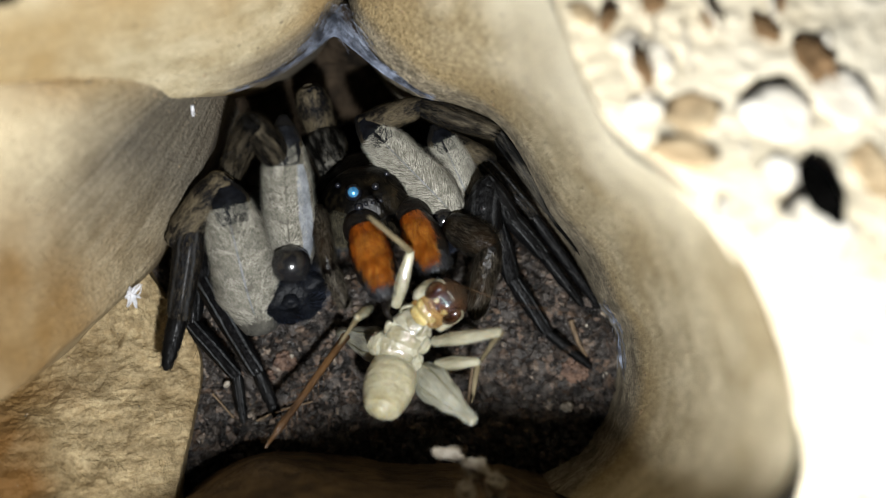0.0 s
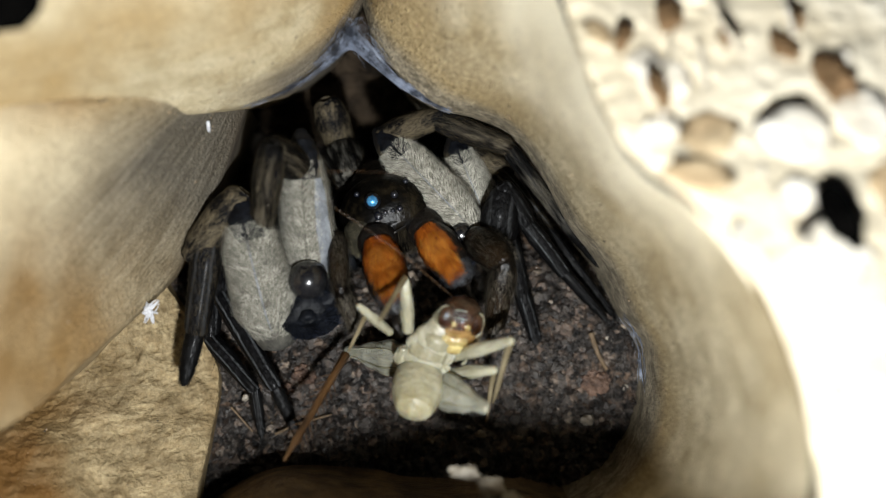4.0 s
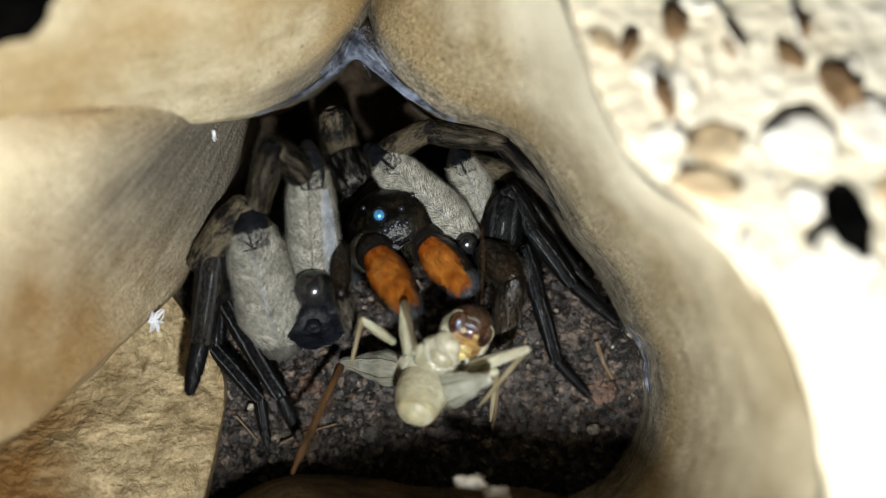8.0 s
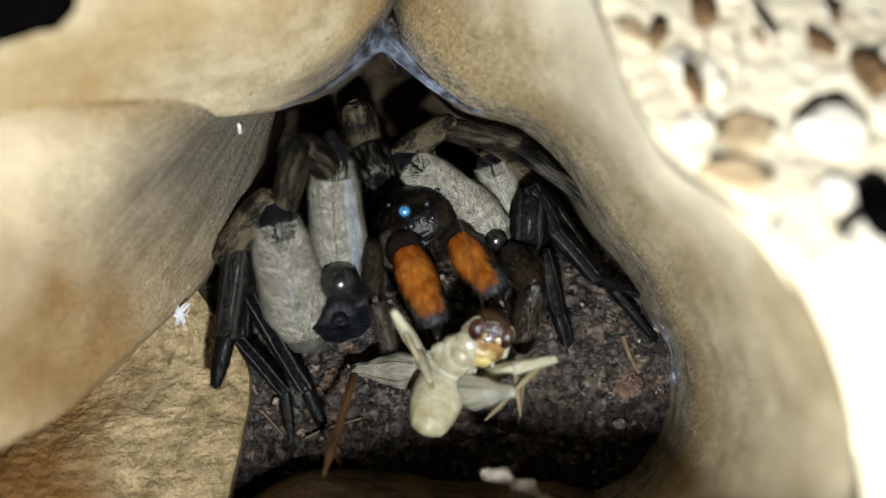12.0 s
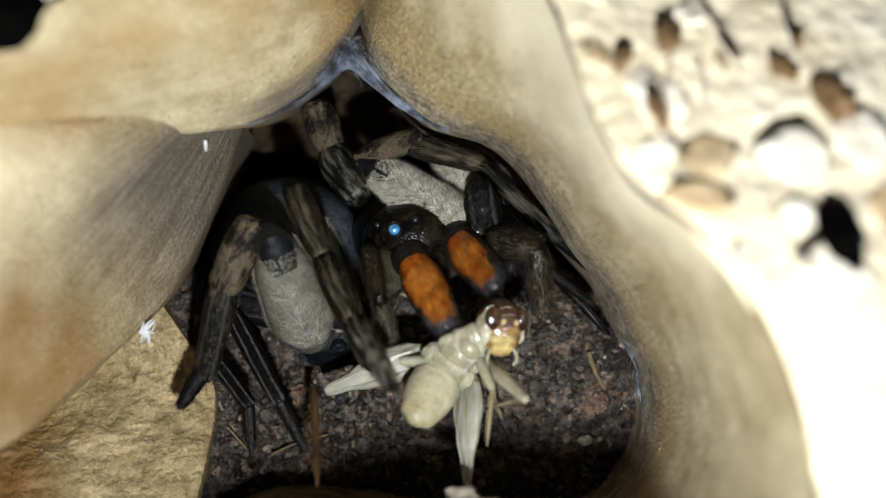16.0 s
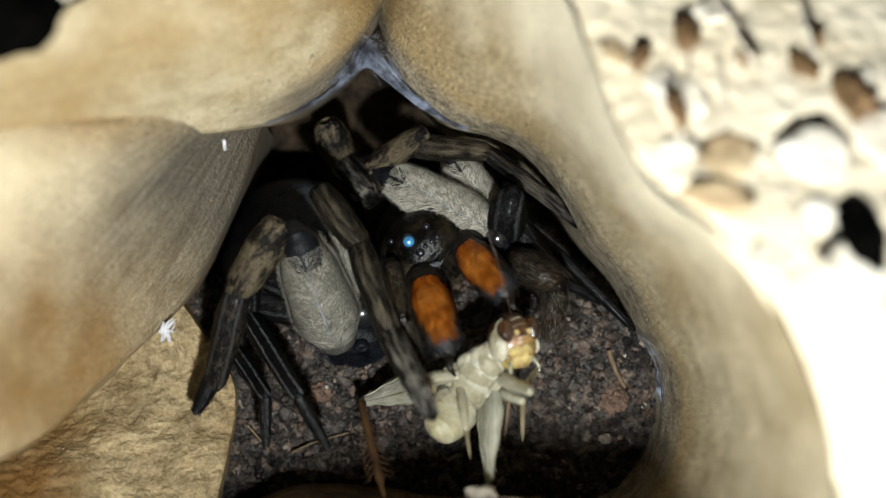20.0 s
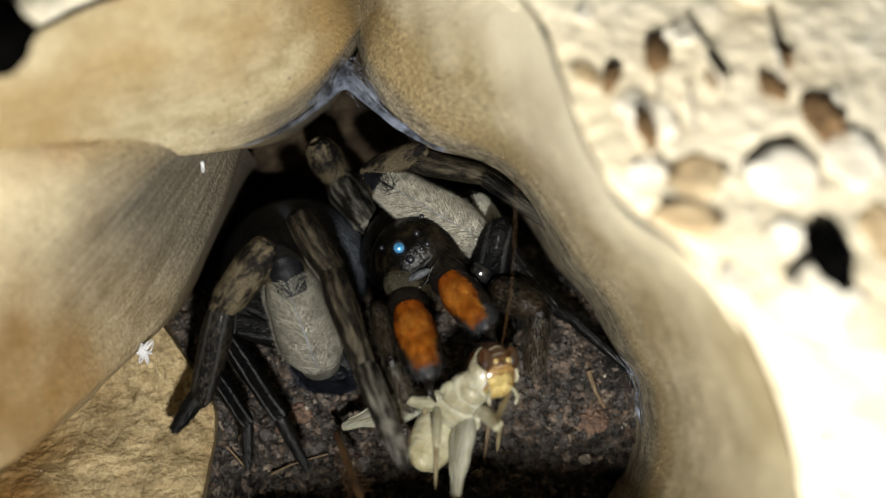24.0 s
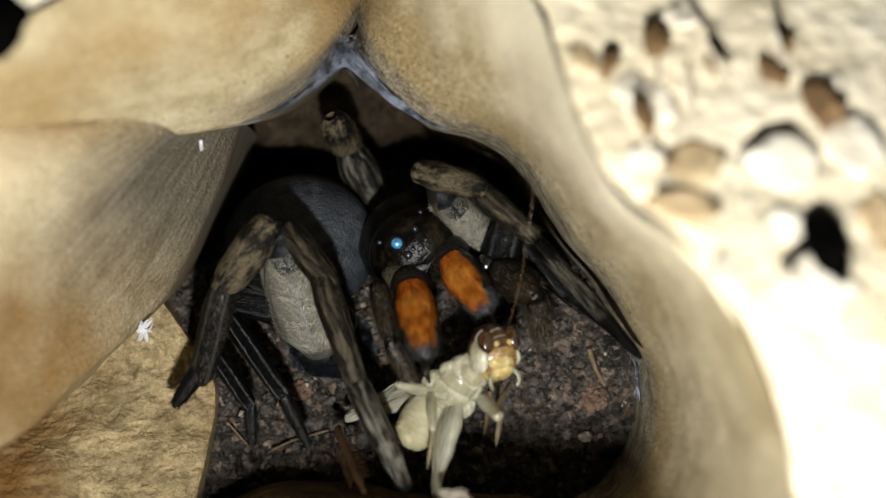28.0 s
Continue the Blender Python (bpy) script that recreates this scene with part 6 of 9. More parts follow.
    key(SPIDER["fourth_left"][1], (
        (0, -13.83, -1.62, -4.02, 11.8, -0, 165.4), (1, -13.93, -1.61, -4.02, 11.8, -0, 164.7), (2, -14.04, -1.6, -4.02, 11.8, -0, 164),
        (3, -14.15, -1.58, -4.02, 11.8, -0, 163.4), (4.5, -14.12, -1.64, -4.02, 11.8, -0, 164.1), (6, -14.08, -1.69, -4.02, 11.8, -0, 164.9),
        (7, -14.06, -1.73, -4.02, 11.8, -0, 165.4), (8, -14.12, -1.39, -4.02, 11.8, -0, 164.4), (9, -14.18, -1.04, -4.02, 11.8, -0, 163.4),
        (10, -14.15, -1.04, -4.02, 11.8, -0, 163.4), (11, -14.12, -1.05, -4.02, 11.8, -0, 163.4), (11.5, -14.08, -0.94, -4.02, 12.5, -0, 163.2),
        (13.5, -13.91, -0.49, -4.02, 15.5, -0, 162.8), (14, -13.87, -0.38, -4.02, 16.3, -0, 162.6), (14.6, -14.32, 0.15, -4.02, 17.2, -0, 161.1),
        (15.3, -14.82, 0.8, -4.02, 18.3, -0, 159.3), (16, -15.3, 1.49, -4.02, 19.4, -0, 157.5), (17, -14.79, 3.31, -4.02, 20.9, -0, 151.5),
        (18, -14.06, 5.03, -4.02, 22.5, -0, 145.5), (19, -13.78, 5.27, -4.02, 24.1, -0, 145), (20, -13.49, 5.49, -4.02, 25.6, -0, 144.5),
        (21, -13.81, 5.33, -3.93, 25.7, -0, 144.3), (23.5, -14.6, 4.92, -3.69, 25.9, 0, 143.7), (24, -14.76, 4.84, -3.65, 26, 0, 143.6),
        (25, -13.73, 5.56, -3.55, 26.1, 0, 144.1), (26, -13.79, 5.48, -3.46, 26.2, -0, 143.7), (27, -13.85, 5.4, -3.36, 26.2, 0, 143.2),
        (28, -13.91, 5.32, -3.27, 26.3, 0, 142.8)))
    key(SPIDER["fourth_left"][2], (
        (0, -14.97, -6.02, -3.07, 10.1, -0, -151.2), (1, -15.13, -5.99, -3.07, 10.1, -0, -151.9), (2, -15.29, -5.96, -3.07, 10.1, -0, -152.5),
        (3, -15.45, -5.93, -3.07, 10.1, -0, -153.2), (4.5, -15.36, -6.01, -3.07, 10.1, -0, -152.5), (6, -15.27, -6.08, -3.07, 10.1, -0, -151.7),
        (7, -15.21, -6.13, -3.07, 10.1, -0, -151.2), (8, -15.35, -5.76, -3.07, 10.1, -0, -152.2), (9, -15.48, -5.39, -3.07, 10.1, -0, -153.2),
        (10, -15.45, -5.4, -3.07, 10.1, -0, -153.2), (11, -15.42, -5.4, -3.07, 10.1, -0, -153.2), (11.5, -15.38, -5.26, -3.02, 11.6, -0, -153.6),
        (13.5, -15.21, -4.69, -2.8, 17.7, -0, -155.1), (14, -15.17, -4.55, -2.75, 19.3, -0, -155.5), (14.6, -15.72, -3.96, -2.68, 21.2, -0, -157.4),
        (15.3, -16.34, -3.22, -2.6, 23.5, 0, -159.6), (16, -16.93, -2.45, -2.53, 25.8, 0, -161.8), (17, -16.79, -0.38, -2.42, 29, -0, -168.4),
        (18, -16.41, 1.62, -2.31, 32.3, 0, -175.1), (19, -16.12, 1.92, -2.2, 35.5, 0, -176.2), (20, -15.83, 2.2, -2.09, 38.6, -0, -177.4),
        (21, -16.17, 2.04, -1.98, 37, -0, -177.4), (23.5, -17.02, 1.63, -1.7, 33, 0, -177.2), (24, -17.19, 1.54, -1.65, 32.3, -0, -177.2),
        (25, -16.14, 2.23, -1.54, 30.7, -0, -176.4), (26, -16.24, 2.16, -1.43, 29.1, -0, -176.5), (27, -16.33, 2.08, -1.32, 27.6, 0, -176.7),
        (28, -16.42, 2.01, -1.21, 26.1, -0, -176.8)))
    key(SPIDER["fourth_left"][3], (
        (0, -12.54, -10.45, -2.17, -19, -0, 171.4), (1, -12.75, -10.45, -2.17, -19, -0, 170.8), (2, -12.96, -10.45, -2.17, -19, -0, 170.1),
        (3, -13.17, -10.45, -2.17, -19, -0, 169.4), (4.5, -13.02, -10.49, -2.17, -19, -0, 170.2), (6, -12.87, -10.53, -2.17, -19, -0, 170.9),
        (7, -12.77, -10.56, -2.17, -19, -0, 171.4), (8, -12.99, -10.23, -2.17, -19, -0, 170.4), (9, -13.2, -9.91, -2.17, -19, -0, 169.4),
        (10, -13.17, -9.91, -2.17, -19, -0, 169.4), (11, -13.14, -9.91, -2.17, -19, -0, 169.4), (11.5, -13.16, -9.73, -2, -18.7, 0, 168.7),
        (13.5, -13.22, -8.99, -1.29, -17.3, -0, 165.7), (14, -13.24, -8.8, -1.11, -17, -0, 165), (14.6, -13.96, -8.19, -0.9, -16.6, -0, 162.7),
        (15.3, -14.77, -7.44, -0.65, -16.1, 0, 160), (16, -15.55, -6.63, -0.4, -15.6, -0, 157.4), (17, -15.93, -4.57, -0.05, -14.9, -0, 150.1),
        (18, -16.05, -2.51, 0.31, -14.2, -0, 142.8), (19, -15.86, -2.09, 0.66, -13.5, -0, 141), (20, -15.66, -1.68, 1.02, -12.8, -0, 139.2),
        (21, -15.99, -1.93, 1.02, -15.3, -0, 139.1), (23.5, -16.81, -2.57, 1.03, -21.8, 0, 138.9), (24, -16.98, -2.7, 1.03, -23, -0, 138.8),
        (25, -15.87, -2.1, 1.04, -25.6, -0, 139.4), (26, -15.97, -2.27, 1.04, -28.2, -0, 139), (27, -16.07, -2.43, 1.04, -30.7, 0, 138.6),
        (28, -16.17, -2.6, 1.05, -33.3, -0, 138.2)))
    key(SPIDER["front_right"][0], (
        (0, 5.77, -3.21, -1.7, -5.5, 0, 30.5), (1, 5.64, -3.41, -1.7, -5.5, -0, 29.9), (2, 5.51, -3.61, -1.7, -5.6, -0, 29.2),
        (3, 5.37, -3.8, -1.7, -5.7, 0, 28.5), (4.5, 5.41, -3.61, -1.7, -6.1, -0, 28.6), (6, 5.45, -3.42, -1.7, -6.5, -0, 28.7),
        (7, 5.48, -3.29, -1.7, -6.7, -0, 28.8), (8, 4.78, -3.16, -1.7, -6.6, 0, 32.3), (9, 4.64, -2.25, -1.7, -7.2, -0, 50.5),
        (10, 3.7, -2.52, -1.7, -6.8, -0, 46.2), (11, 5.09, -3.31, -1.7, -6.3, 0, 42.4), (11.5, 5.15, -3.47, -1.7, -5.5, -0, 38.2),
        (13.5, 5.38, -4.12, -1.7, -2.2, 0, 21.7), (14, 5.43, -4.29, -1.7, -1.3, -0, 17.8), (14.6, 5.63, -2.82, -1.7, -3.6, -0, 26.9),
        (15.3, 4.91, -2.56, -1.7, -4.3, -0, 30.4), (16, 4.22, -2.26, -1.7, -5, -0, 33.9), (17, 3.91, -2.68, -1.7, -3.6, -0, 28.9),
        (18, 3.56, -3.05, -1.7, -2.2, 0, 24), (19, 3.85, -3.1, -1.7, -2.8, -0, 23.5), (20, 4.13, -3.16, -1.7, -3.4, 0, 22.9),
        (21, 4.11, -3.14, -1.7, -3.9, -0, 22.7), (23.5, 4.04, -3.11, -1.7, -5.1, -0, 22.1), (24, 4.02, -3.1, -1.7, -5.4, -0, 21.9),
        (25, 3.86, -4.36, -3.4, 4.7, 0, 19.4), (25.4, 3.6, -5.03, -5, 26.7, 0, 13.9), (26, 3.89, -5.77, -5.7, 37.7, 0, 1.9),
        (27, 3.88, -5.71, -5.7, 38.1, 0, 2.5), (28, 3.84, -5.82, -5.7, 37.7, 0, 3)))
    key(SPIDER["front_right"][1], (
        (0, 0.79, 5.22, -2.64, 13.2, -0, -86.1), (1, 0.76, 5.09, -2.65, 13.3, -0, -86.7), (2, 0.72, 4.96, -2.67, 13.4, -0, -87.3),
        (3, 0.69, 4.84, -2.68, 13.6, 0, -87.9), (4.5, 0.79, 4.88, -2.73, 14.1, 0, -85), (6, 0.88, 4.93, -2.78, 14.6, -0, -81.9),
        (7, 0.95, 4.97, -2.81, 14.9, -0, -79.9), (8, -0.17, 4.68, -2.78, 14.7, -0, -76.8), (9, -2.35, 3.51, -2.85, 6.3, -0, -63.9),
        (10, -2.84, 3.76, -2.77, 13.3, -0, -64.2), (11, -1.58, 3.99, -2.79, 15.2, -0, -63.2), (11.5, -0.94, 4.27, -2.64, 15.6, 0, -68.6),
        (13.5, 1.63, 5.31, -2.08, 15.7, -0, -93.2), (14, 2.28, 5.56, -1.94, 15.3, -0, -99.5), (14.6, 1.03, 6.24, -2.33, 17, 0, -95.3),
        (15.3, -0.17, 6.12, -2.46, 15.8, -0, -93.3), (16, -1.38, 6.09, -2.58, 14.7, 0, -91.9), (17, -1.01, 6.23, -2.34, 15.3, -0, -94.5),
        (18, -0.62, 6.36, -2.09, 15.9, -0, -96.7), (19, -0.23, 6.31, -2.2, 16.5, -0, -96.4), (20, 0.16, 6.25, -2.3, 17.1, -0, -95.9),
        (21, 0.19, 6.23, -2.38, 16.9, 0, -98.2), (23.5, 0.27, 6.17, -2.6, 16.2, -0, -103.8), (24, 0.29, 6.16, -2.64, 16, -0, -104.9),
        (25, 0.54, 5.62, -0, 1, -0, -116.2), (25.4, 1.42, 4.69, 0.4, 13.3, -0, -127), (26, 3.29, 3.89, 0.8, 1.6, -0, -140.9),
        (27, 3.16, 3.73, 0.8, 10, -0, -142.8), (28, 3.1, 3.55, 0.8, 4.4, -0, -142.4)))
    key(SPIDER["front_right"][2], (
        (0, 5.12, 5.51, -1.62, -1.3, -0, -122.4), (1, 4.98, 5.33, -1.65, -2.3, -0, -124), (2, 4.83, 5.15, -1.68, -3.2, -0, -125.6),
        (3, 4.67, 4.98, -1.72, -4.1, -0, -127.1), (4.5, 4.7, 5.23, -1.74, -5, -0, -124.4), (6, 4.72, 5.48, -1.77, -5.9, 0, -121.5),
        (7, 4.73, 5.64, -1.79, -6.5, -0, -119.6), (8, 3.49, 5.53, -1.79, -6.3, -0, -111.6), (9, 1.77, 5.53, -2.34, -12.1, -0, -92.6),
        (10, 0.93, 5.58, -1.78, -9.8, -0, -97.9), (11, 1.82, 5.7, -1.75, -8.3, -0, -103.8), (11.5, 2.47, 5.6, -1.62, -8.9, -0, -110.5),
        (13.5, 5.08, 5.12, -1.11, -10.4, -0, -139.3), (14, 5.72, 4.98, -0.98, -10.4, 0, -146.1), (14.6, 3.99, 5.97, -1.43, -7.2, 0, -135.4),
        (15.3, 3.01, 5.93, -1.55, -5.8, -0, -132.1), (16, 2.05, 5.98, -1.68, -4.3, -0, -129.1), (17, 2.24, 5.97, -1.44, -5.1, -0, -131.8),
        (18, 2.46, 5.99, -1.21, -5.8, -0, -134.4), (19, 2.74, 5.98, -1.31, -4.4, -0, -133.5), (20, 3.01, 5.95, -1.41, -3.1, -0, -132.7),
        (21, 3.04, 5.81, -1.51, -3.8, -0, -134.5), (23.5, 3.13, 5.47, -1.74, -5.3, -0, -139.2), (24, 3.14, 5.4, -1.79, -5.6, -0, -140.1),
        (25, 3.24, 4.27, 0.2, 1.8, -0, -151.1), (25.4, 4.27, 2.65, 0.2, 2.6, -0, -157.9), (26, 5.76, 0.96, 0.2, 3.7, -0, -165.9),
        (27, 5.52, 0.79, 0.2, 3.5, -0, -166), (28, 5.44, 0.59, 0.2, 3.5, -0, -166)))
    key(SPIDER["front_right"][3], (
        (0, 10.11, 2.34, -1.76, -15.8, -0, -156.1), (1, 9.83, 2.06, -1.88, -16.6, -0, -156), (2, 9.54, 1.78, -2.01, -17.4, 0, -155.9),
        (3, 9.25, 1.51, -2.13, -18.3, -0, -155.8), (4.5, 9.32, 2.07, -2.23, -15.1, -0, -155.9), (6, 9.37, 2.62, -2.33, -12.3, 0, -155.8),
        (7, 9.4, 2.99, -2.4, -10.7, -0, -155.7), (8, 8.51, 3.54, -2.39, -16.1, -0, -149.2), (9, 5.95, 5.34, -3.24, -19, -0, -129.2),
        (10, 5.85, 4.89, -2.64, -22.1, 0, -129.3), (11, 6.81, 4.48, -2.5, -21, -0, -128.3), (11.5, 7.12, 3.87, -2.41, -18.6, 0, -134.1),
        (13.5, 8.28, 1.39, -2.02, -10.2, -0, -151.6), (14, 8.55, 0.76, -1.92, -8.5, -0, -154.9), (14.6, 7.84, 2.07, -2.12, -16.6, -0, -157.3),
        (15.3, 7.16, 2.19, -2.12, -14.8, 0, -156.7), (16, 6.51, 2.36, -2.11, -13, -0, -156.3), (17, 6.46, 2.2, -1.94, -14.6, -0, -157.6),
        (18, 6.46, 2.08, -1.77, -16.2, 0, -158.3), (19, 6.88, 2.05, -1.75, -15, -0, -161.8), (20, 7.3, 2, -1.73, -13.8, -0, -165.2),
        (21, 7.17, 1.76, -1.89, -14, -0, -164.3), (23.5, 6.85, 1.17, -2.27, -14.4, -0, -161.9), (24, 6.78, 1.05, -2.35, -14.4, -0, -161.4),
        (25, 6.1, -0.82, -0.4, 17, -0, -165.2), (25.4, 6.41, -2.54, -0.6, 16.2, -0, -170.5), (26, 7.2, -4.41, -0.8, 19.2, -0, -178.2),
        (27, 6.91, -4.61, -0.8, 22.6, -0, -177.3), (28, 6.76, -4.79, -0.8, 25, -0, -176.1)))
    key(SPIDER["second_right"][0], (
        (0, 7.23, -2.76, -5.2, 11.2, -0, 11.7), (1, 7.03, -2.97, -5.2, 11, -0, 10.8), (2, 6.82, -3.17, -5.2, 10.8, -0, 9.8),
        (3, 6.61, -3.37, -5.2, 10.6, -0, 8.9), (4.5, 6.57, -3.16, -5.2, 10.7, -0, 7.4), (6, 6.53, -2.95, -5.2, 10.9, -0, 5.7),
        (7, 6.5, -2.81, -5.2, 11, 0, 4.4), (8, 6.54, -2.9, -5.2, 10.5, -0, 9.8), (9, 6.57, -3, -5.2, 9.9, -0, 14.3),
        (10, 6.27, -3.38, -5.2, 8.7, -0, 9.2), (11, 5.96, -3.76, -5.2, 7.5, -0, 4.6), (11.5, 5.97, -3.79, -5.2, 7.8, -0, 3),
        (13.5, 6.03, -3.9, -5.2, 9.2, -0, -3.4), (14, 6.04, -3.92, -5.2, 9.5, -0, -5.1), (14.6, 5.63, -3.19, -5.2, 10.3, 0, -3.5),
        (15.3, 5.22, -2.31, -5.2, 11.3, -0, -0.6), (16, 4.88, -1.4, -5.2, 12.5, -0, 4), (17, 4.8, -1.86, -5.2, 11.9, 0, 1.8),
        (18, 4.68, -2.33, -5.2, 11.2, 0, -0.7), (19, 4.63, -2.51, -5.2, 11.1, -0, -3.1), (20, 4.57, -2.69, -5.2, 11, -0, -5.4),
        (21, 4.32, -3.3, -5.2, 4, -0, -7.2), (23.5, 3.74, -4.82, -2.7, -22.7, -0, -14.4), (24, 3.62, -5.12, -2.7, -29.4, -0, -16.6),
        (25, 4.87, -4.6, -2.7, -43, 0, -21.7), (26, 4.67, -4.96, -2.7, -43.4, -0, -21.3), (27, 4.47, -5.33, -2.7, -43.9, 0, -20.8),
        (28, 4.27, -5.7, -2.7, -44.3, 0, -20.4)))
    key(SPIDER["second_right"][1], (
        (0, 6.01, 3.08, -4.01, -11.8, -0, -125.4), (1, 5.91, 2.91, -4.04, -12, -0, -126), (2, 5.8, 2.73, -4.06, -12.2, -0, -126.6),
        (3, 5.68, 2.56, -4.08, -12.4, -0, -127.2), (4.5, 5.83, 2.57, -4.11, -13, -0, -124.5), (6, 5.98, 2.59, -4.13, -13.7, -0, -121.5),
        (7, 6.08, 2.6, -4.15, -14.2, 0, -119.3), (8, 5.56, 2.81, -4.13, -10.4, 0, -115.7), (9, 5.04, 3.04, -4.11, -7.9, -0, -113.6),
        (10, 5.22, 3.07, -4.2, -7, -0, -123), (11, 5.41, 3.1, -4.29, -6.1, -0, -131.8), (11.5, 5.61, 3.05, -4.26, -6.9, 0, -134.5),
        (13.5, 6.43, 2.8, -4.11, -10.9, -0, -147.2), (14, 6.64, 2.73, -4.08, -12, -0, -151), (14.6, 6, 2.79, -4.11, -11.9, -0, -149.8),
        (15.3, 5.28, 2.91, -4.16, -11.7, -0, -148.5), (16, 4.57, 3.08, -4.2, -11.5, -0, -147.3), (17, 4.65, 2.83, -4.21, -10.5, -0, -154.8),
        (18, 4.75, 2.6, -4.22, -9.7, -0, -162.2), (19, 4.91, 2.57, -4.2, -8.1, -0, -165.6), (20, 5.07, 2.54, -4.18, -6.5, 0, -168.9),
        (21, 4.91, 1.38, -4.87, -9.9, -0, -169.5), (23.5, 4.58, -1.54, -4.11, -21.9, 0, -171.9), (24, 4.52, -2.12, -4.46, -25, -0, -172.7),
        (25, 5.84, -2.14, -5.16, -32.1, 0, -173.9), (26, 5.62, -2.52, -5.18, -33.2, 0, -171.7), (27, 5.39, -2.91, -5.2, -34.3, -0, -169.2),
        (28, 5.17, -3.29, -5.22, -35.5, 0, -166.5)))
    key(SPIDER["second_right"][2], (
        (0, 8.6, 1.25, -4.68, -4.2, 0, -150.9), (1, 8.45, 1.06, -4.71, -4.9, -0, -152), (2, 8.31, 0.87, -4.74, -5.5, -0, -153),
        (3, 8.16, 0.68, -4.77, -6.2, -0, -154.1), (4.5, 8.24, 0.92, -4.78, -6.2, -0, -155.3), (6, 8.3, 1.16, -4.8, -6.3, -0, -156.4),
        (7, 8.35, 1.32, -4.8, -6.3, 0, -157.2), (8, 8.51, 1.39, -4.73, -7.8, -0, -158.1), (9, 8.67, 1.45, -4.66, -9.3, 0, -158.9),
        (10, 8.63, 0.86, -4.7, -4.5, -0, -159.3), (11, 8.58, 0.27, -4.75, -0.3, 0, -159.6), (11.5, 8.54, 0.18, -4.76, -0.8, -0, -160.3),
        (13.5, 8.34, -0.16, -4.79, -2.9, -0, -163.2), (14, 8.29, -0.25, -4.8, -3.4, -0, -164), (14.6, 7.72, -0.17, -4.83, -5.4, -0, -164.5),
        (15.3, 7.08, -0.03, -4.87, -8, -0, -164.9), (16, 6.45, 0.15, -4.91, -11.1, -0, -165), (17, 6.26, -0.58, -4.91, -10.1, 0, -166.3),
        (18, 5.98, -1.26, -4.92, -9.1, -0, -167.9), (19, 5.94, -1.46, -4.79, -9.8, -0, -167.9), (20, 5.89, -1.67, -4.67, -10.6, -0, -167.7),
        (21, 5.62, -2.45, -5.56, -8.2, -0, -168.9), (23.5, 4.98, -4.42, -5.28, -1, 0, -172.7), (24, 4.86, -4.81, -5.72, 0.7, -0, -173.6),
        (25, 6.09, -4.45, -6.61, 4.5, 0, -174.8), (26, 5.94, -4.72, -6.63, 4.7, -0, -173.1), (27, 5.79, -4.99, -6.64, 4.9, -0, -171.3),
        (28, 5.64, -5.26, -6.66, 5, -0, -169.5)))
    key(SPIDER["second_right"][3], (
        (0, 11.47, -3.92, -5.12, -6.9, 0, -156.7), (1, 11.2, -4.09, -5.2, -6.8, -0, -157.6), (2, 10.92, -4.26, -5.29, -6.8, -0, -158.5),
        (3, 10.64, -4.42, -5.38, -6.7, -0, -159.4), (4.5, 10.6, -4.22, -5.4, -4.9, -0, -155.6), (6, 10.57, -4.02, -5.42, -3.2, -0, -152),
        (7, 10.54, -3.88, -5.43, -2.2, -0, -149.8), (8, 10.55, -3.68, -5.48, 0.7, 0, -157.9), (9, 10.57, -3.48, -5.53, 3, -0, -164.6),
        (10, 10.67, -4.53, -5.16, 0.4, -0, -160.9), (11, 10.76, -5.57, -4.78, -2.8, -0, -156.3), (11.5, 10.62, -5.64, -4.84, -2.5, -0, -156.6),
        (13.5, 10.07, -5.9, -5.1, -1.4, -0, -157.8), (14, 9.93, -5.97, -5.16, -1.1, -0, -158.1), (14.6, 9.21, -5.55, -5.36, 0.9, -0, -159.4),
        (15.3, 8.42, -5.02, -5.6, 2.8, 0, -161), (16, 7.68, -4.43, -5.84, 4.6, -0, -162.6), (17, 7.41, -5.3, -5.78, 5.4, 0, -171.8),
        (18, 7.03, -6.16, -5.72, 6.1, 0, 179), (19, 6.95, -6.15, -5.62, 5.9, -0, -177.8), (20, 6.86, -6.13, -5.52, 5.6, -0, -174.5),
        (21, 6.46, -6.72, -6.18, 6, -0, -173.7), (23.5, 5.47, -8.19, -5.34, 7.4, -0, -171.4), (24, 5.27, -8.49, -5.67, 7.8, 0, -170.8),
        (25, 6.41, -7.93, -6.34, 8.6, -0, -168.8), (26, 6.36, -8.18, -6.34, 8.6, -0, -167.9), (27, 6.32, -8.43, -6.35, 8.6, -0, -167),
        (28, 6.27, -8.68, -6.35, 8.7, -0, -166)))
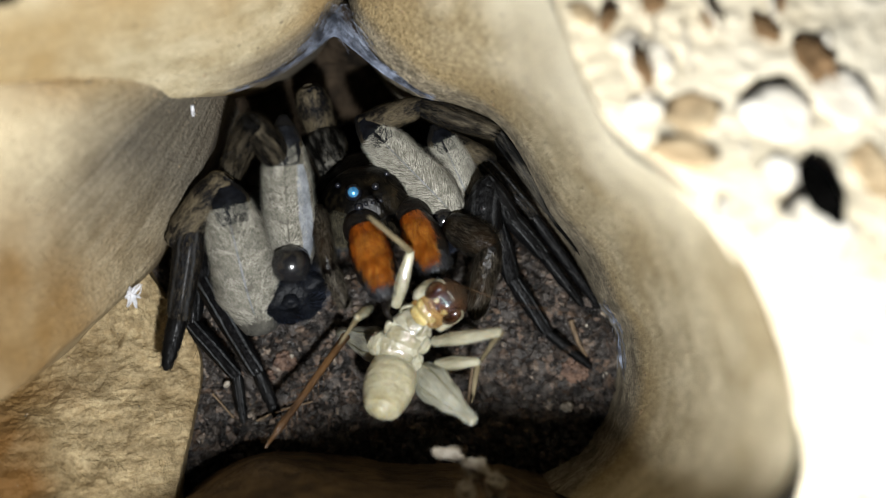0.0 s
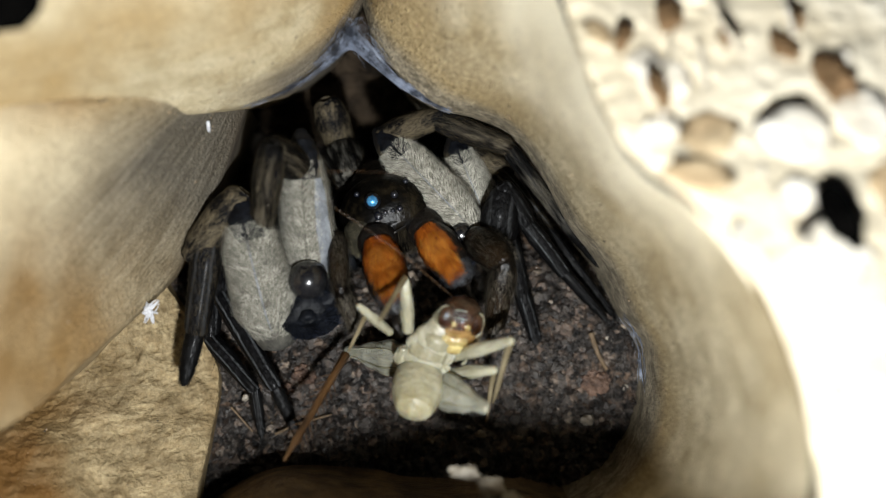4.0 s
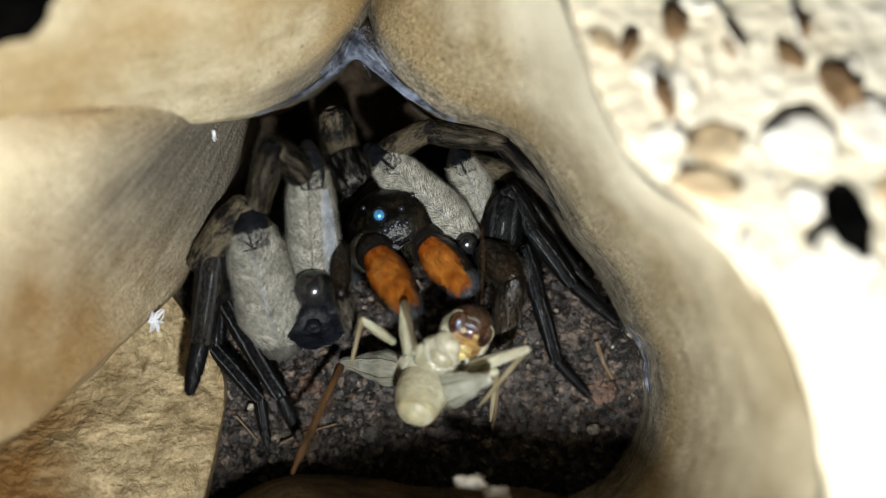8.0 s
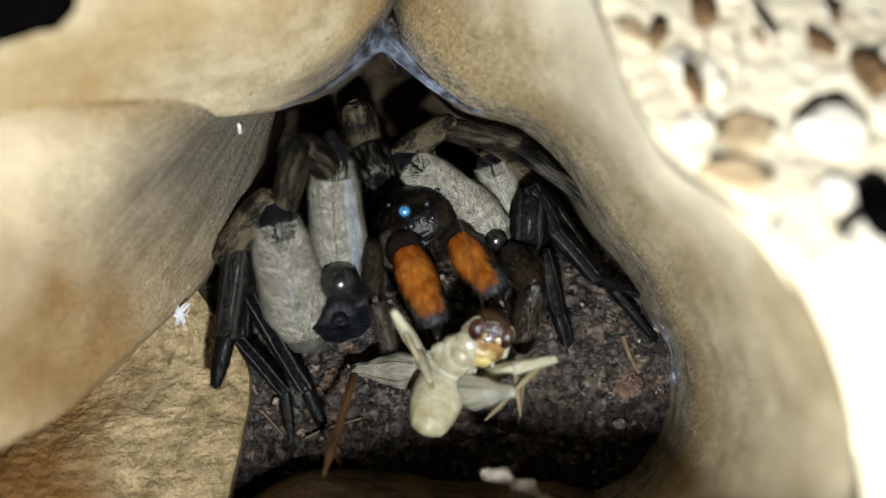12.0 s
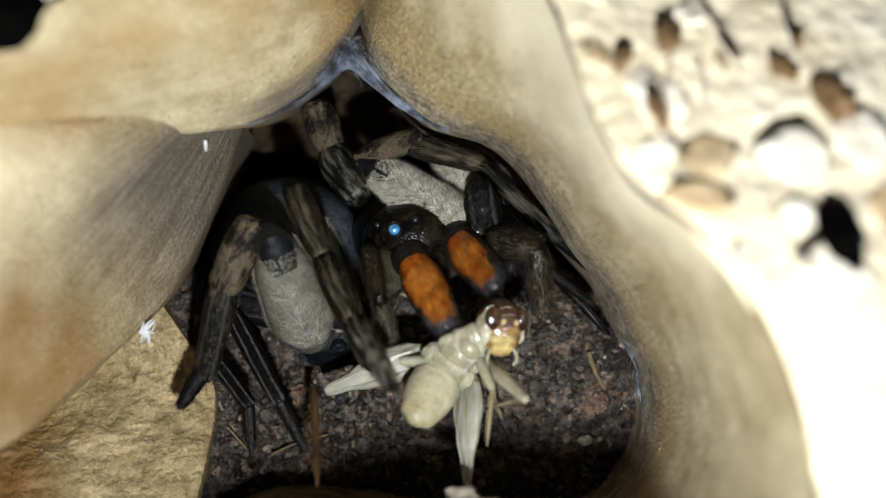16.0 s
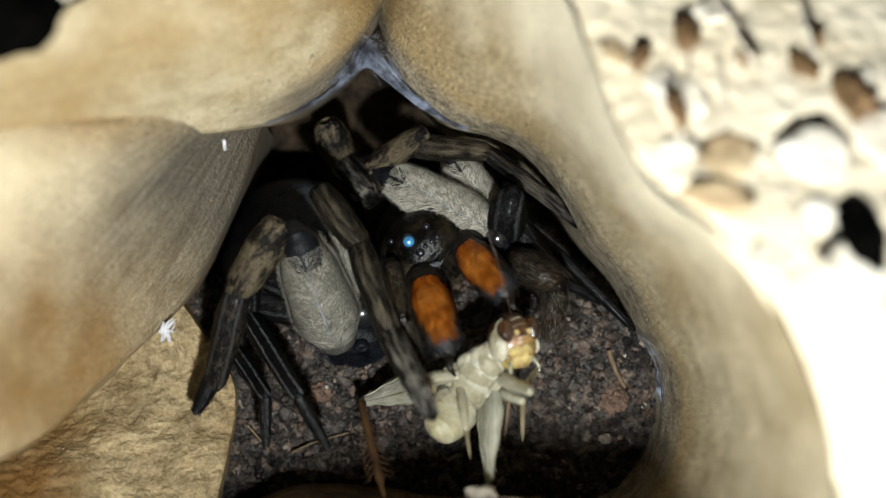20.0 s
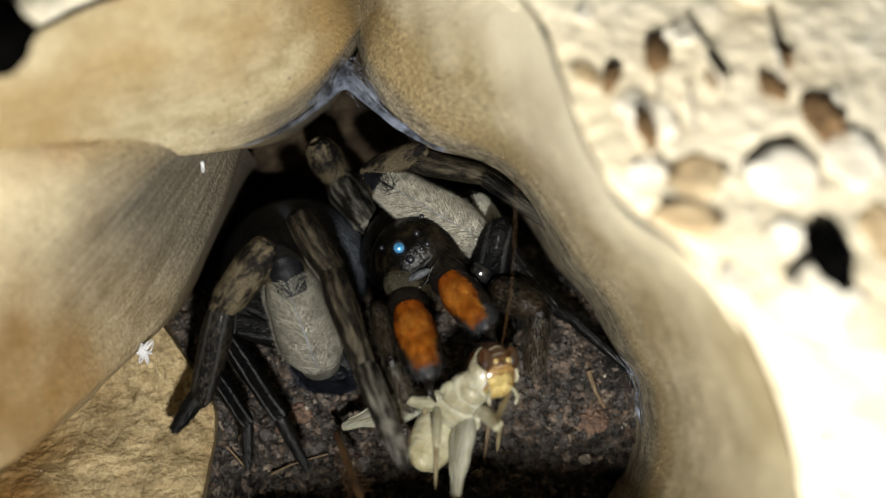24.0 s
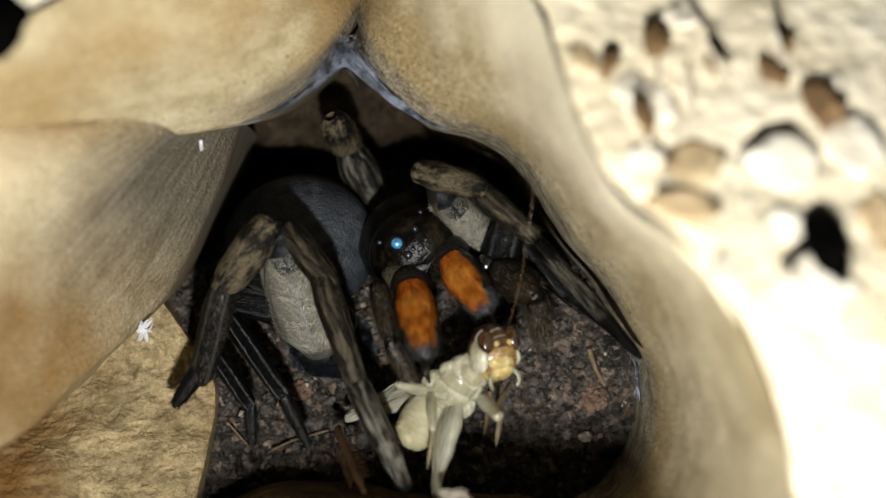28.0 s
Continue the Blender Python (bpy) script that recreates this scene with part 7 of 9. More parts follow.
    key(SPIDER["third_right"][0], (
        (0, 7.12, -4.81, -2.2, 25.5, -0, -17.6), (1, 6.93, -4.94, -2.2, 24, -0, -19.2), (2, 6.73, -5.06, -2.2, 22.6, -0, -20.7),
        (3, 6.54, -5.18, -2.2, 21.1, 0, -22.2), (4.5, 6.55, -4.81, -2.2, 19, -0, -22.7), (6, 6.56, -4.43, -2.2, 16.9, -0, -23.1),
        (7, 6.56, -4.19, -2.2, 15.5, -0, -23.4), (8, 6.47, -4.34, -2.2, 16.4, 0, -23), (9, 6.39, -4.49, -2.2, 17.3, -0, -22.7),
        (10, 6.44, -4.63, -2.2, 18.2, -0, -21.3), (11, 6.49, -4.78, -2.2, 19.1, 0, -19.9), (11.5, 6.47, -4.78, -2.2, 18.4, -0, -20.3),
        (13.5, 6.39, -4.8, -2.2, 15.6, 0, -21.8), (14, 6.37, -4.81, -2.2, 14.9, -0, -22.2), (14.6, 5.83, -4.21, -2.2, 18.6, -0, -20.9),
        (15.3, 5.25, -3.47, -2.2, 23.6, -0, -18.4), (16, 4.73, -2.7, -2.2, 29.3, -0, -14.7), (17, 4.53, -3.09, -2.2, 31.8, 0, -24.3),
        (18, 4.29, -3.48, -2.2, 34.7, -0, -34.7), (19, 4.32, -3.53, -2.2, 37.9, -0, -40.8), (20, 4.35, -3.58, -2.2, 41.4, -0, -48.3),
        (21, 3.98, -3.92, -2.2, 39.7, 0, -49), (23.5, 3.08, -4.77, -2.2, 35.7, -0, -50.4), (24, 2.9, -4.94, -2.2, 35, 0, -50.6),
        (25, 4.02, -4.16, -2.2, 33.6, -0, -50.2), (26, 3.88, -4.5, -2.2, 32.3, -0, -50.8), (27, 3.74, -4.84, -2.2, 31.1, 0, -51.3),
        (28, 3.6, -5.18, -2.2, 30, -0, -51.8)))
    key(SPIDER["third_right"][1], (
        (0, 8.32, -1.03, -0.31, -22, -0, -156.7), (1, 8.25, -1.12, -0.4, -21.6, -0, -158.1), (2, 8.18, -1.22, -0.49, -21.2, 0, -159.5),
        (3, 8.12, -1.32, -0.59, -20.9, -0, -160.9), (4.5, 8.2, -0.86, -0.73, -20.3, -0, -161.2), (6, 8.28, -0.4, -0.87, -19.8, -0, -161.5),
        (7, 8.33, -0.1, -0.97, -19.5, -0, -161.6), (8, 8.21, -0.26, -0.9, -19.3, -0, -161.9), (9, 8.09, -0.43, -0.83, -19.1, -0, -162.2),
        (10, 8.04, -0.55, -0.76, -18.9, -0, -161.5), (11, 7.98, -0.67, -0.69, -18.7, -0, -160.8), (11.5, 8, -0.67, -0.74, -17.9, -0, -163.4),
        (13.5, 8.05, -0.67, -0.96, -14.5, -0, -173.8), (14, 8.06, -0.67, -1.01, -13.7, -0, -176.3), (14.6, 7.27, -0.42, -0.84, -16.6, -0, -176.2),
        (15.3, 6.38, -0.07, -0.63, -20.6, -0, -175.7), (16, 5.53, 0.35, -0.43, -25.1, -0, -174.6), (17, 5.69, -0.52, -0.45, -25.6, -0, 180),
        (18, 5.73, -1.41, -0.46, -26.1, -0, 174.6), (19, 5.77, -1.85, -0.48, -26.7, -0, 174.7), (20, 5.79, -2.29, -0.49, -27.2, 0, 175),
        (21, 5.53, -2.57, -0.5, -27.5, -0, 175.9), (23.5, 4.89, -3.27, -0.51, -28.4, -0, 178.2), (24, 4.76, -3.42, -0.52, -28.5, -0, 178.6),
        (25, 5.95, -2.55, -0.52, -28.9, -0, -179.6), (26, 5.92, -2.83, -0.53, -29.2, -0, -178.9), (27, 5.89, -3.12, -0.53, -29.6, -0, -178.1),
        (28, 5.86, -3.4, -0.54, -29.9, -0, -177.3)))
    key(SPIDER["third_right"][2], (
        (0, 9.47, -3.69, -1.48, -34.3, -0, -149.2), (1, 9.35, -3.86, -1.57, -30.5, -0, -151.4), (2, 9.23, -4.03, -1.66, -26.5, -0, -153.5),
        (3, 9.11, -4.2, -1.75, -22.6, -0, -155.6), (4.5, 9.21, -3.82, -1.89, -16.7, 0, -156.7), (6, 9.3, -3.43, -2.02, -11, -0, -157.7),
        (7, 9.35, -3.18, -2.11, -7.4, 0, -158.2), (8, 9.22, -3.37, -2.04, -9.7, -0, -157.5), (9, 9.09, -3.56, -1.97, -11.9, 0, -156.9),
        (10, 9.09, -3.69, -1.89, -14.2, -0, -155.1), (11, 9.08, -3.82, -1.82, -16.4, -0, -153.4), (11.5, 8.95, -3.88, -1.82, -18.2, -0, -153.6),
        (13.5, 8.42, -4.09, -1.85, -25.4, -0, -154.5), (14, 8.29, -4.14, -1.85, -27.2, -0, -154.7), (14.6, 7.48, -3.63, -1.8, -27.4, -0, -154.2),
        (15.3, 6.6, -2.98, -1.73, -27.7, -0, -153.6), (16, 5.78, -2.28, -1.67, -27.9, 0, -153), (17, 5.69, -3.07, -1.67, -27.9, -0, -161.5),
        (18, 5.49, -3.88, -1.67, -27.9, -0, -170), (19, 5.55, -4.23, -1.68, -27.9, -0, -172.9), (20, 5.59, -4.6, -1.68, -27.9, -0, -175.9),
        (21, 5.37, -4.84, -1.68, -27.8, -0, -175.8), (23.5, 4.82, -5.45, -1.69, -27.6, -0, -175.4), (24, 4.71, -5.57, -1.69, -27.6, 0, -175.3),
        (25, 5.97, -4.67, -1.69, -27.5, -0, -174.4), (26, 5.96, -4.91, -1.69, -27.4, -0, -174.4), (27, 5.96, -5.16, -1.69, -27.4, -0, -174.5),
        (28, 5.96, -5.4, -1.69, -27.3, -0, -174.6)))
    key(SPIDER["third_right"][3], (
        (0, 11.54, -7.16, -4.24, 1.4, -0, -156), (1, 11.35, -7.54, -4.03, -1.6, -0, -155.5), (2, 11.16, -7.91, -3.82, -4.6, -0, -155.1),
        (3, 10.96, -8.28, -3.61, -7.7, -0, -154.6), (4.5, 11.07, -8.14, -3.3, -12.3, 0, -152.1), (6, 11.17, -8, -2.98, -16.8, 0, -149.6),
        (7, 11.24, -7.91, -2.78, -19.8, 0, -147.8), (8, 11.15, -8.04, -2.9, -24.2, -0, -144.1), (9, 11.06, -8.16, -3.02, -28.5, -0, -139.9),
        (10, 11.17, -8.19, -3.15, -32.6, -0, -134.2), (11, 11.29, -8.23, -3.27, -36.3, -0, -128.2), (11.5, 11.11, -8.24, -3.43, -37.7, -0, -127.5),
        (13.5, 10.41, -8.27, -4.05, -42.9, -0, -124.4), (14, 10.24, -8.28, -4.2, -44.2, 0, -123.5), (14.6, 9.47, -7.74, -4.16, -34.7, -0, -133.2),
        (15.3, 8.62, -7.06, -4.12, -22.5, -0, -142.9), (16, 7.84, -6.33, -4.07, -10.6, -0, -151), (17, 7.13, -7.38, -4.07, -16.4, -0, -155),
        (18, 6.28, -8.34, -4.08, -22.4, -0, -158.8), (19, 6.1, -8.74, -4.08, -28.3, 0, -156.8), (20, 5.91, -9.13, -4.09, -34, -0, -154.6),
        (21, 5.7, -9.37, -4.08, -34.5, -0, -154.5), (23.5, 5.19, -9.99, -4.07, -35.6, 0, -154.3), (24, 5.08, -10.11, -4.07, -35.8, 0, -154.3),
        (25, 6.41, -9.2, -4.06, -36.3, -0, -153.4), (26, 6.41, -9.45, -4.06, -36.8, 0, -153.6), (27, 6.4, -9.7, -4.05, -37.2, -0, -153.8),
        (28, 6.39, -9.95, -4.05, -37.7, -0, -154)))
    key(SPIDER["fourth_right"][0], (
        (0, 6.24, -5.44, -4.2, 25.4, -0, -64.1), (1, 6, -5.63, -4.2, 25.7, 0, -62.8), (2, 5.76, -5.82, -4.2, 25.9, -0, -61.3),
        (3, 5.51, -6.01, -4.2, 26.1, -0, -59.6), (4.5, 5.68, -5.76, -4.2, 25.4, 0, -61.4), (6, 5.85, -5.51, -4.2, 24.8, -0, -63),
        (7, 5.96, -5.35, -4.2, 24.4, -0, -64), (8, 5.76, -5.58, -4.2, 15.8, 0, -68.2), (9, 5.38, -5.74, -4.2, 17.2, -0, -72.3),
        (10, 5.17, -5.91, -4.2, 18.7, -0, -75.4), (11, 4.95, -6.08, -4.2, 20, 0, -78.6), (11.5, 5.01, -6.03, -4.2, 20.8, -0, -76.9),
        (13.5, 5.25, -5.84, -4.2, 23.8, 0, -69.9), (14, 5.31, -5.79, -4.2, 24.5, -0, -68.1), (14.6, 4.93, -5.35, -4.2, 26.6, -0, -68.4),
        (15.3, 4.52, -4.81, -4.2, 29.5, 0, -68.3), (16, 4.17, -4.25, -4.2, 33.2, 0, -67.4), (17, 3.8, -4.72, -4.2, 33.3, -0, -73),
        (18, 3.38, -5.17, -4.2, 33.4, -0, -78.6), (19, 3.36, -5.35, -4.2, 33.5, -0, -78.7), (20, 3.34, -5.54, -4.2, 33.6, -0, -78.8),
        (21, 2.98, -5.74, -4.2, 33.6, -0, -77.6), (23.5, 2.06, -6.24, -4.2, 33.8, -0, -74.5), (24, 1.88, -6.34, -4.2, 33.8, -0, -73.8),
        (25, 3, -5.44, -4.2, 33.9, -0, -71.8), (26, 2.85, -5.64, -4.2, 33.9, -0, -70.7), (27, 2.69, -5.83, -4.2, 34, 0, -69.6),
        (28, 2.54, -6.03, -4.2, 34, -0, -68.5)))
    key(SPIDER["fourth_right"][1], (
        (0, 8.6, -4.29, -2.95, -20.9, 0, -176.1), (1, 8.24, -4.48, -2.99, -21.2, -0, -177.7), (2, 7.88, -4.66, -3.03, -21.6, -0, -179.4),
        (3, 7.51, -4.83, -3.06, -22, -0, 178.9), (4.5, 7.82, -4.6, -3.04, -22.1, -0, -178.7), (6, 8.12, -4.36, -3.02, -22.3, -0, -176.3),
        (7, 8.32, -4.2, -3.01, -22.4, -0, -174.7), (8, 8.37, -4.53, -3.41, -22.4, -0, -175.7), (9, 8.03, -4.9, -3.34, -17.8, -0, -179),
        (10, 7.84, -5.22, -3.27, -13.9, -0, 179.2), (11, 7.64, -5.54, -3.2, -10.5, -0, 177.6), (11.5, 7.65, -5.42, -3.17, -12.7, -0, 178.1),
        (13.5, 7.71, -4.94, -3.04, -25.3, -0, -178.6), (14, 7.73, -4.82, -3.01, -29.8, -0, -177), (14.6, 7.1, -4.49, -3.03, -31.2, -0, -177.8),
        (15.3, 6.41, -4.06, -3.05, -33, -0, -178.6), (16, 5.75, -3.59, -3.07, -34.8, -0, -179.2), (17, 5.43, -4.22, -3.08, -35.5, 0, 174.9),
        (18, 5.03, -4.83, -3.09, -36.3, 0, 169), (19, 4.99, -5.03, -3.1, -37, -0, 168.7), (20, 4.96, -5.22, -3.11, -37.8, -0, 168.4),
        (21, 4.56, -5.39, -3.12, -38.6, -0, 169.4), (23.5, 3.59, -5.82, -3.14, -40.7, -0, 172.1), (24, 3.39, -5.91, -3.14, -41.1, -0, 172.7),
        (25, 4.48, -4.95, -3.15, -42, 0, 174.6), (26, 4.3, -5.13, -3.16, -43, -0, 175.6), (27, 4.13, -5.3, -3.17, -43.9, 0, 176.7),
        (28, 3.95, -5.48, -3.18, -44.9, -0, 177.9)))
    key(SPIDER["fourth_right"][2], (
        (0, 8.87, -8.27, -4.47, -12.5, -0, -159.6), (1, 8.4, -8.37, -4.5, -19, -0, -165.1), (2, 7.92, -8.46, -4.53, -25.6, -0, -171.1),
        (3, 7.44, -8.54, -4.56, -31.9, 0, -177.7), (4.5, 7.9, -8.26, -4.53, -26.2, 0, -175.7), (6, 8.36, -7.96, -4.5, -20.5, -0, -173.8),
        (7, 8.66, -7.76, -4.48, -16.7, -0, -172.6), (8, 8.64, -8.11, -4.88, -4.5, -0, -178.3), (9, 8.1, -8.87, -4.62, -14.2, -0, -179.9),
        (10, 7.78, -9.58, -4.35, -25.3, 0, 179.2), (11, 7.45, -10.29, -4.08, -37.1, 0, 178.2), (11.5, 7.5, -9.82, -4.16, -39.4, -0, -179.2),
        (13.5, 7.79, -7.98, -4.48, -49.1, -0, -163), (14, 7.87, -7.52, -4.56, -51.3, -0, -157.1), (14.6, 7.2, -7.07, -4.59, -52.7, 0, -161.2),
        (15.3, 6.47, -6.5, -4.63, -54.2, -0, -166.3), (16, 5.78, -5.89, -4.68, -55.8, 0, -171.6), (17, 5.23, -6.46, -4.68, -55.3, -0, -178.9),
        (18, 4.61, -6.98, -4.69, -54.8, -0, 173.8), (19, 4.58, -7.11, -4.7, -54.3, -0, 172), (20, 4.54, -7.24, -4.71, -53.8, -0, 170.3),
        (21, 4.19, -7.35, -4.72, -53.4, -0, 169.8), (23.5, 3.33, -7.65, -4.74, -52.2, -0, 168.7), (24, 3.16, -7.72, -4.74, -51.9, -0, 168.5),
        (25, 4.31, -6.71, -4.75, -51.5, -0, 168.9), (26, 4.17, -6.83, -4.76, -51, 0, 168.3), (27, 4.03, -6.95, -4.76, -50.5, -0, 167.7),
        (28, 3.89, -7.07, -4.77, -50, -0, 167.1)))
    key(SPIDER["fourth_right"][3], (
        (0, 10.7, -13.19, -5.63, -1.2, -0, -142.3), (1, 9.67, -13.15, -6.2, -4.3, -0, -149.4), (2, 8.64, -13.09, -6.77, -7.5, -0, -156.6),
        (3, 7.62, -13, -7.34, -10.5, -0, -163.9), (4.5, 8.26, -12.96, -6.85, -10.6, 0, -159.8), (6, 8.9, -12.91, -6.36, -10.7, 0, -155.7),
        (7, 9.32, -12.86, -6.03, -10.7, -0, -152.9), (8, 8.8, -13.47, -5.3, -19.1, -0, -151), (9, 8.11, -13.68, -5.84, -19.7, -0, -156.9),
        (10, 7.72, -13.85, -6.37, -20.2, -0, -161.9), (11, 7.33, -14.02, -6.9, -20.5, -0, -167), (11.5, 7.55, -13.3, -7.01, -25, -0, -165.3),
        (13.5, 8.54, -10.44, -7.45, -43.3, -0, -155.7), (14, 8.81, -9.73, -7.56, -47.6, -0, -152.4), (14.6, 7.95, -9.25, -7.62, -49.8, 0, -157.6),
        (15.3, 6.99, -8.64, -7.69, -52.4, -0, -164.4), (16, 6.09, -7.97, -7.76, -54.8, -0, -171.8), (17, 5.27, -8.59, -7.77, -54.7, -0, -178.6),
        (18, 4.38, -9.13, -7.77, -54.6, -0, 174.6), (19, 4.27, -9.29, -7.77, -54.5, -0, 173.3), (20, 4.16, -9.44, -7.77, -54.4, -0, 172),
        (21, 3.79, -9.59, -7.77, -54.4, -0, 171.9), (23.5, 2.87, -9.97, -7.78, -54.2, -0, 171.8), (24, 2.68, -10.05, -7.78, -54.1, -0, 171.8),
        (25, 3.85, -9.09, -7.78, -54, -0, 172.5), (26, 3.67, -9.24, -7.79, -53.9, -0, 172.2), (27, 3.5, -9.39, -7.79, -53.9, -0, 171.9),
        (28, 3.32, -9.54, -7.79, -53.8, -0, 171.6)))
    key(SPIDER["hind_raised"][0], (
        (0, -2.73, 9.2, -7.7, -30.8, -0, -176.7), (1, -2.72, 9.07, -7.7, -31.1, 0, -177.3), (2, -2.71, 8.93, -7.7, -31.4, -0, -177.9),
        (3, -2.71, 8.8, -7.7, -31.8, -0, -178.5), (4.5, -2.82, 8.87, -7.7, -32.2, -0, -177.7), (6, -2.93, 8.94, -7.7, -32.7, -0, -176.8),
        (7, -3.01, 8.99, -7.7, -33, -0, -176.3), (8, -2.89, 9.12, -7.7, -33.3, -0, -177.2), (9, -2.77, 9.26, -7.7, -33.6, 0, -178.1),
        (10, -2.75, 9.24, -7.7, -33.9, -0, -178.1), (11, -2.72, 9.22, -7.7, -34.2, -0, -178), (11.5, -2.69, 9.31, -7.7, -33.6, -0, -178.5),
        (13.5, -2.54, 9.66, -7.7, -30.8, 0, 179.7), (14, -2.5, 9.75, -7.7, -30.1, 0, 179.3), (14.6, -2.65, 10.32, -7.7, -26.8, 0, 177.9),
        (15.3, -2.79, 11.02, -7.7, -22.9, 0, 176.3), (16, -2.88, 11.73, -7.7, -19, -0, 174.7), (17, -1.68, 11.83, -7.7, -24.5, -0, 168.7),
        (18, -0.5, 11.81, -7.7, -30, 0, 162.8), (19, -0.52, 11.6, -7.7, -35.6, -0, 162.4), (20, -0.55, 11.4, -7.7, -41.1, 0, 162.1),
        (21, -0.75, 11.23, -7.7, -41.9, 0, 165), (23.5, -1.25, 10.8, -7.7, -43.7, -0, 172.7), (24, -1.35, 10.71, -7.7, -43.9, -0, 174.2),
        (25, -0.29, 11.6, -7.7, -44.5, -0, 178.2), (26, -0.11, 11.4, -7.7, -46.8, 0, 175.6), (27, 0.06, 11.21, -7.7, -49, -0, 172.8),
        (28, 0.24, 11.01, -7.7, -51.2, -0, 169.7)))
    key(SPIDER["hind_raised"][1], (
        (0, -2.55, 5.97, -9.63, 52.7, -0, -175.1), (1, -2.57, 5.84, -9.65, 53.2, -0, -175.5), (2, -2.6, 5.72, -9.67, 53.7, -0, -175.9),
        (3, -2.63, 5.6, -9.68, 54.2, -0, -176.3), (4.5, -2.69, 5.69, -9.71, 54.9, 0, -175.2), (6, -2.76, 5.77, -9.74, 55.7, -0, -174),
        (7, -2.8, 5.83, -9.75, 56.2, -0, -173.2), (8, -2.74, 5.97, -9.77, 56.7, -0, -173.8), (9, -2.67, 6.12, -9.79, 57.3, -0, -174.5),
        (10, -2.64, 6.11, -9.8, 57.8, 0, -174.2), (11, -2.61, 6.1, -9.82, 58.3, -0, -173.8), (11.5, -2.6, 6.17, -9.78, 58.9, -0, -173.9),
        (13.5, -2.56, 6.42, -9.63, 61.4, -0, -174), (14, -2.54, 6.49, -9.59, 62, -0, -174), (14.6, -2.77, 6.97, -9.39, 53.6, -0, -171.4),
        (15.3, -3.01, 7.56, -9.16, 44.3, 0, -170.3), (16, -3.21, 8.18, -8.93, 35.9, -0, -170.3), (17, -2.34, 8.51, -9.24, 38.8, -0, -175.6),
        (18, -1.44, 8.75, -9.55, 41.8, -0, 179.2), (19, -1.43, 8.72, -9.87, 44.6, -0, 179.6), (20, -1.42, 8.69, -10.18, 47.5, -0, -179.8),
        (21, -1.48, 8.52, -10.21, 43.2, -0, 178.5), (23.5, -1.6, 8.1, -10.29, 32.2, -0, 175.2), (24, -1.63, 8.01, -10.31, 30, -0, 174.6),
        (25, -0.38, 8.91, -10.34, 25.7, -0, 174.4), (26, -0.31, 8.84, -10.44, 16.4, -0, 172.1), (27, -0.25, 8.76, -10.54, 7, -0, 169.9),
        (28, -0.18, 8.68, -10.64, -2.1, -0, 167.9)))
    key(SPIDER["palp_left"][0], (
        (0, -3.85, -0.13, 0.6, 16, -0, 177.4), (1, -3.94, -0.53, 0.6, 17.7, -0, 175.4), (2, -4.04, -0.93, 0.6, 19.5, 0, 173.5),
        (3, -4.16, -1.32, 0.6, 21.2, -0, 171.4), (4.5, -4.21, -1.16, 0.6, 29.4, -0, 171), (6, -4.27, -0.99, 0.6, 37.6, -0, 170.4),
        (7, -4.31, -0.89, 0.6, 42.9, 0, 169.8), (8, -4.31, -0.93, 0.6, 40.8, -0, 169.9), (9, -4.32, -0.98, 0.6, 38.6, 0, 170),
        (10, -4.06, -0.99, 0.6, 36.4, 0, 164.8), (11, -3.79, -1, 0.6, 34, -0, 159.9), (11.5, -3.85, -1.06, 0.6, 30.8, -0, 163.3),
        (13.5, -4.11, -1.28, 0.6, 17, -0, 175.3), (14, -4.18, -1.33, 0.6, 13.5, -0, 177.8), (14.6, -3.97, -0.93, 0.6, 19.6, -0, 176),
        (15.3, -3.7, -0.47, 0.6, 26.8, -0, 174), (16, -3.4, -0.04, 0.6, 33.9, -0, 171.9), (17, -3.48, 0.14, 0.6, 30.4, -0, 160.9),
        (18, -3.57, 0.34, 0.6, 26.7, -0, 150.2), (19, -3.29, 0.19, 0.6, 27, -0, 152.2), (20, -3.02, 0.04, 0.6, 27.2, -0, 154.2),
        (21, -3.49, -0.43, 0.6, 27.6, -0, 155.1), (23.5, -4.63, -1.61, 0.6, 28.7, -0, 157.4), (24, -4.85, -1.85, 0.6, 28.9, -0, 157.9),
        (25, -3.87, -1.31, 0.6, 29.4, -0, 159.6), (26, -3.91, -1.25, 0.6, 28.2, -0, 159), (27, -3.95, -1.18, 0.6, 27, -0, 158.4),
        (28, -3.99, -1.12, 0.6, 25.9, -0, 157.8)))
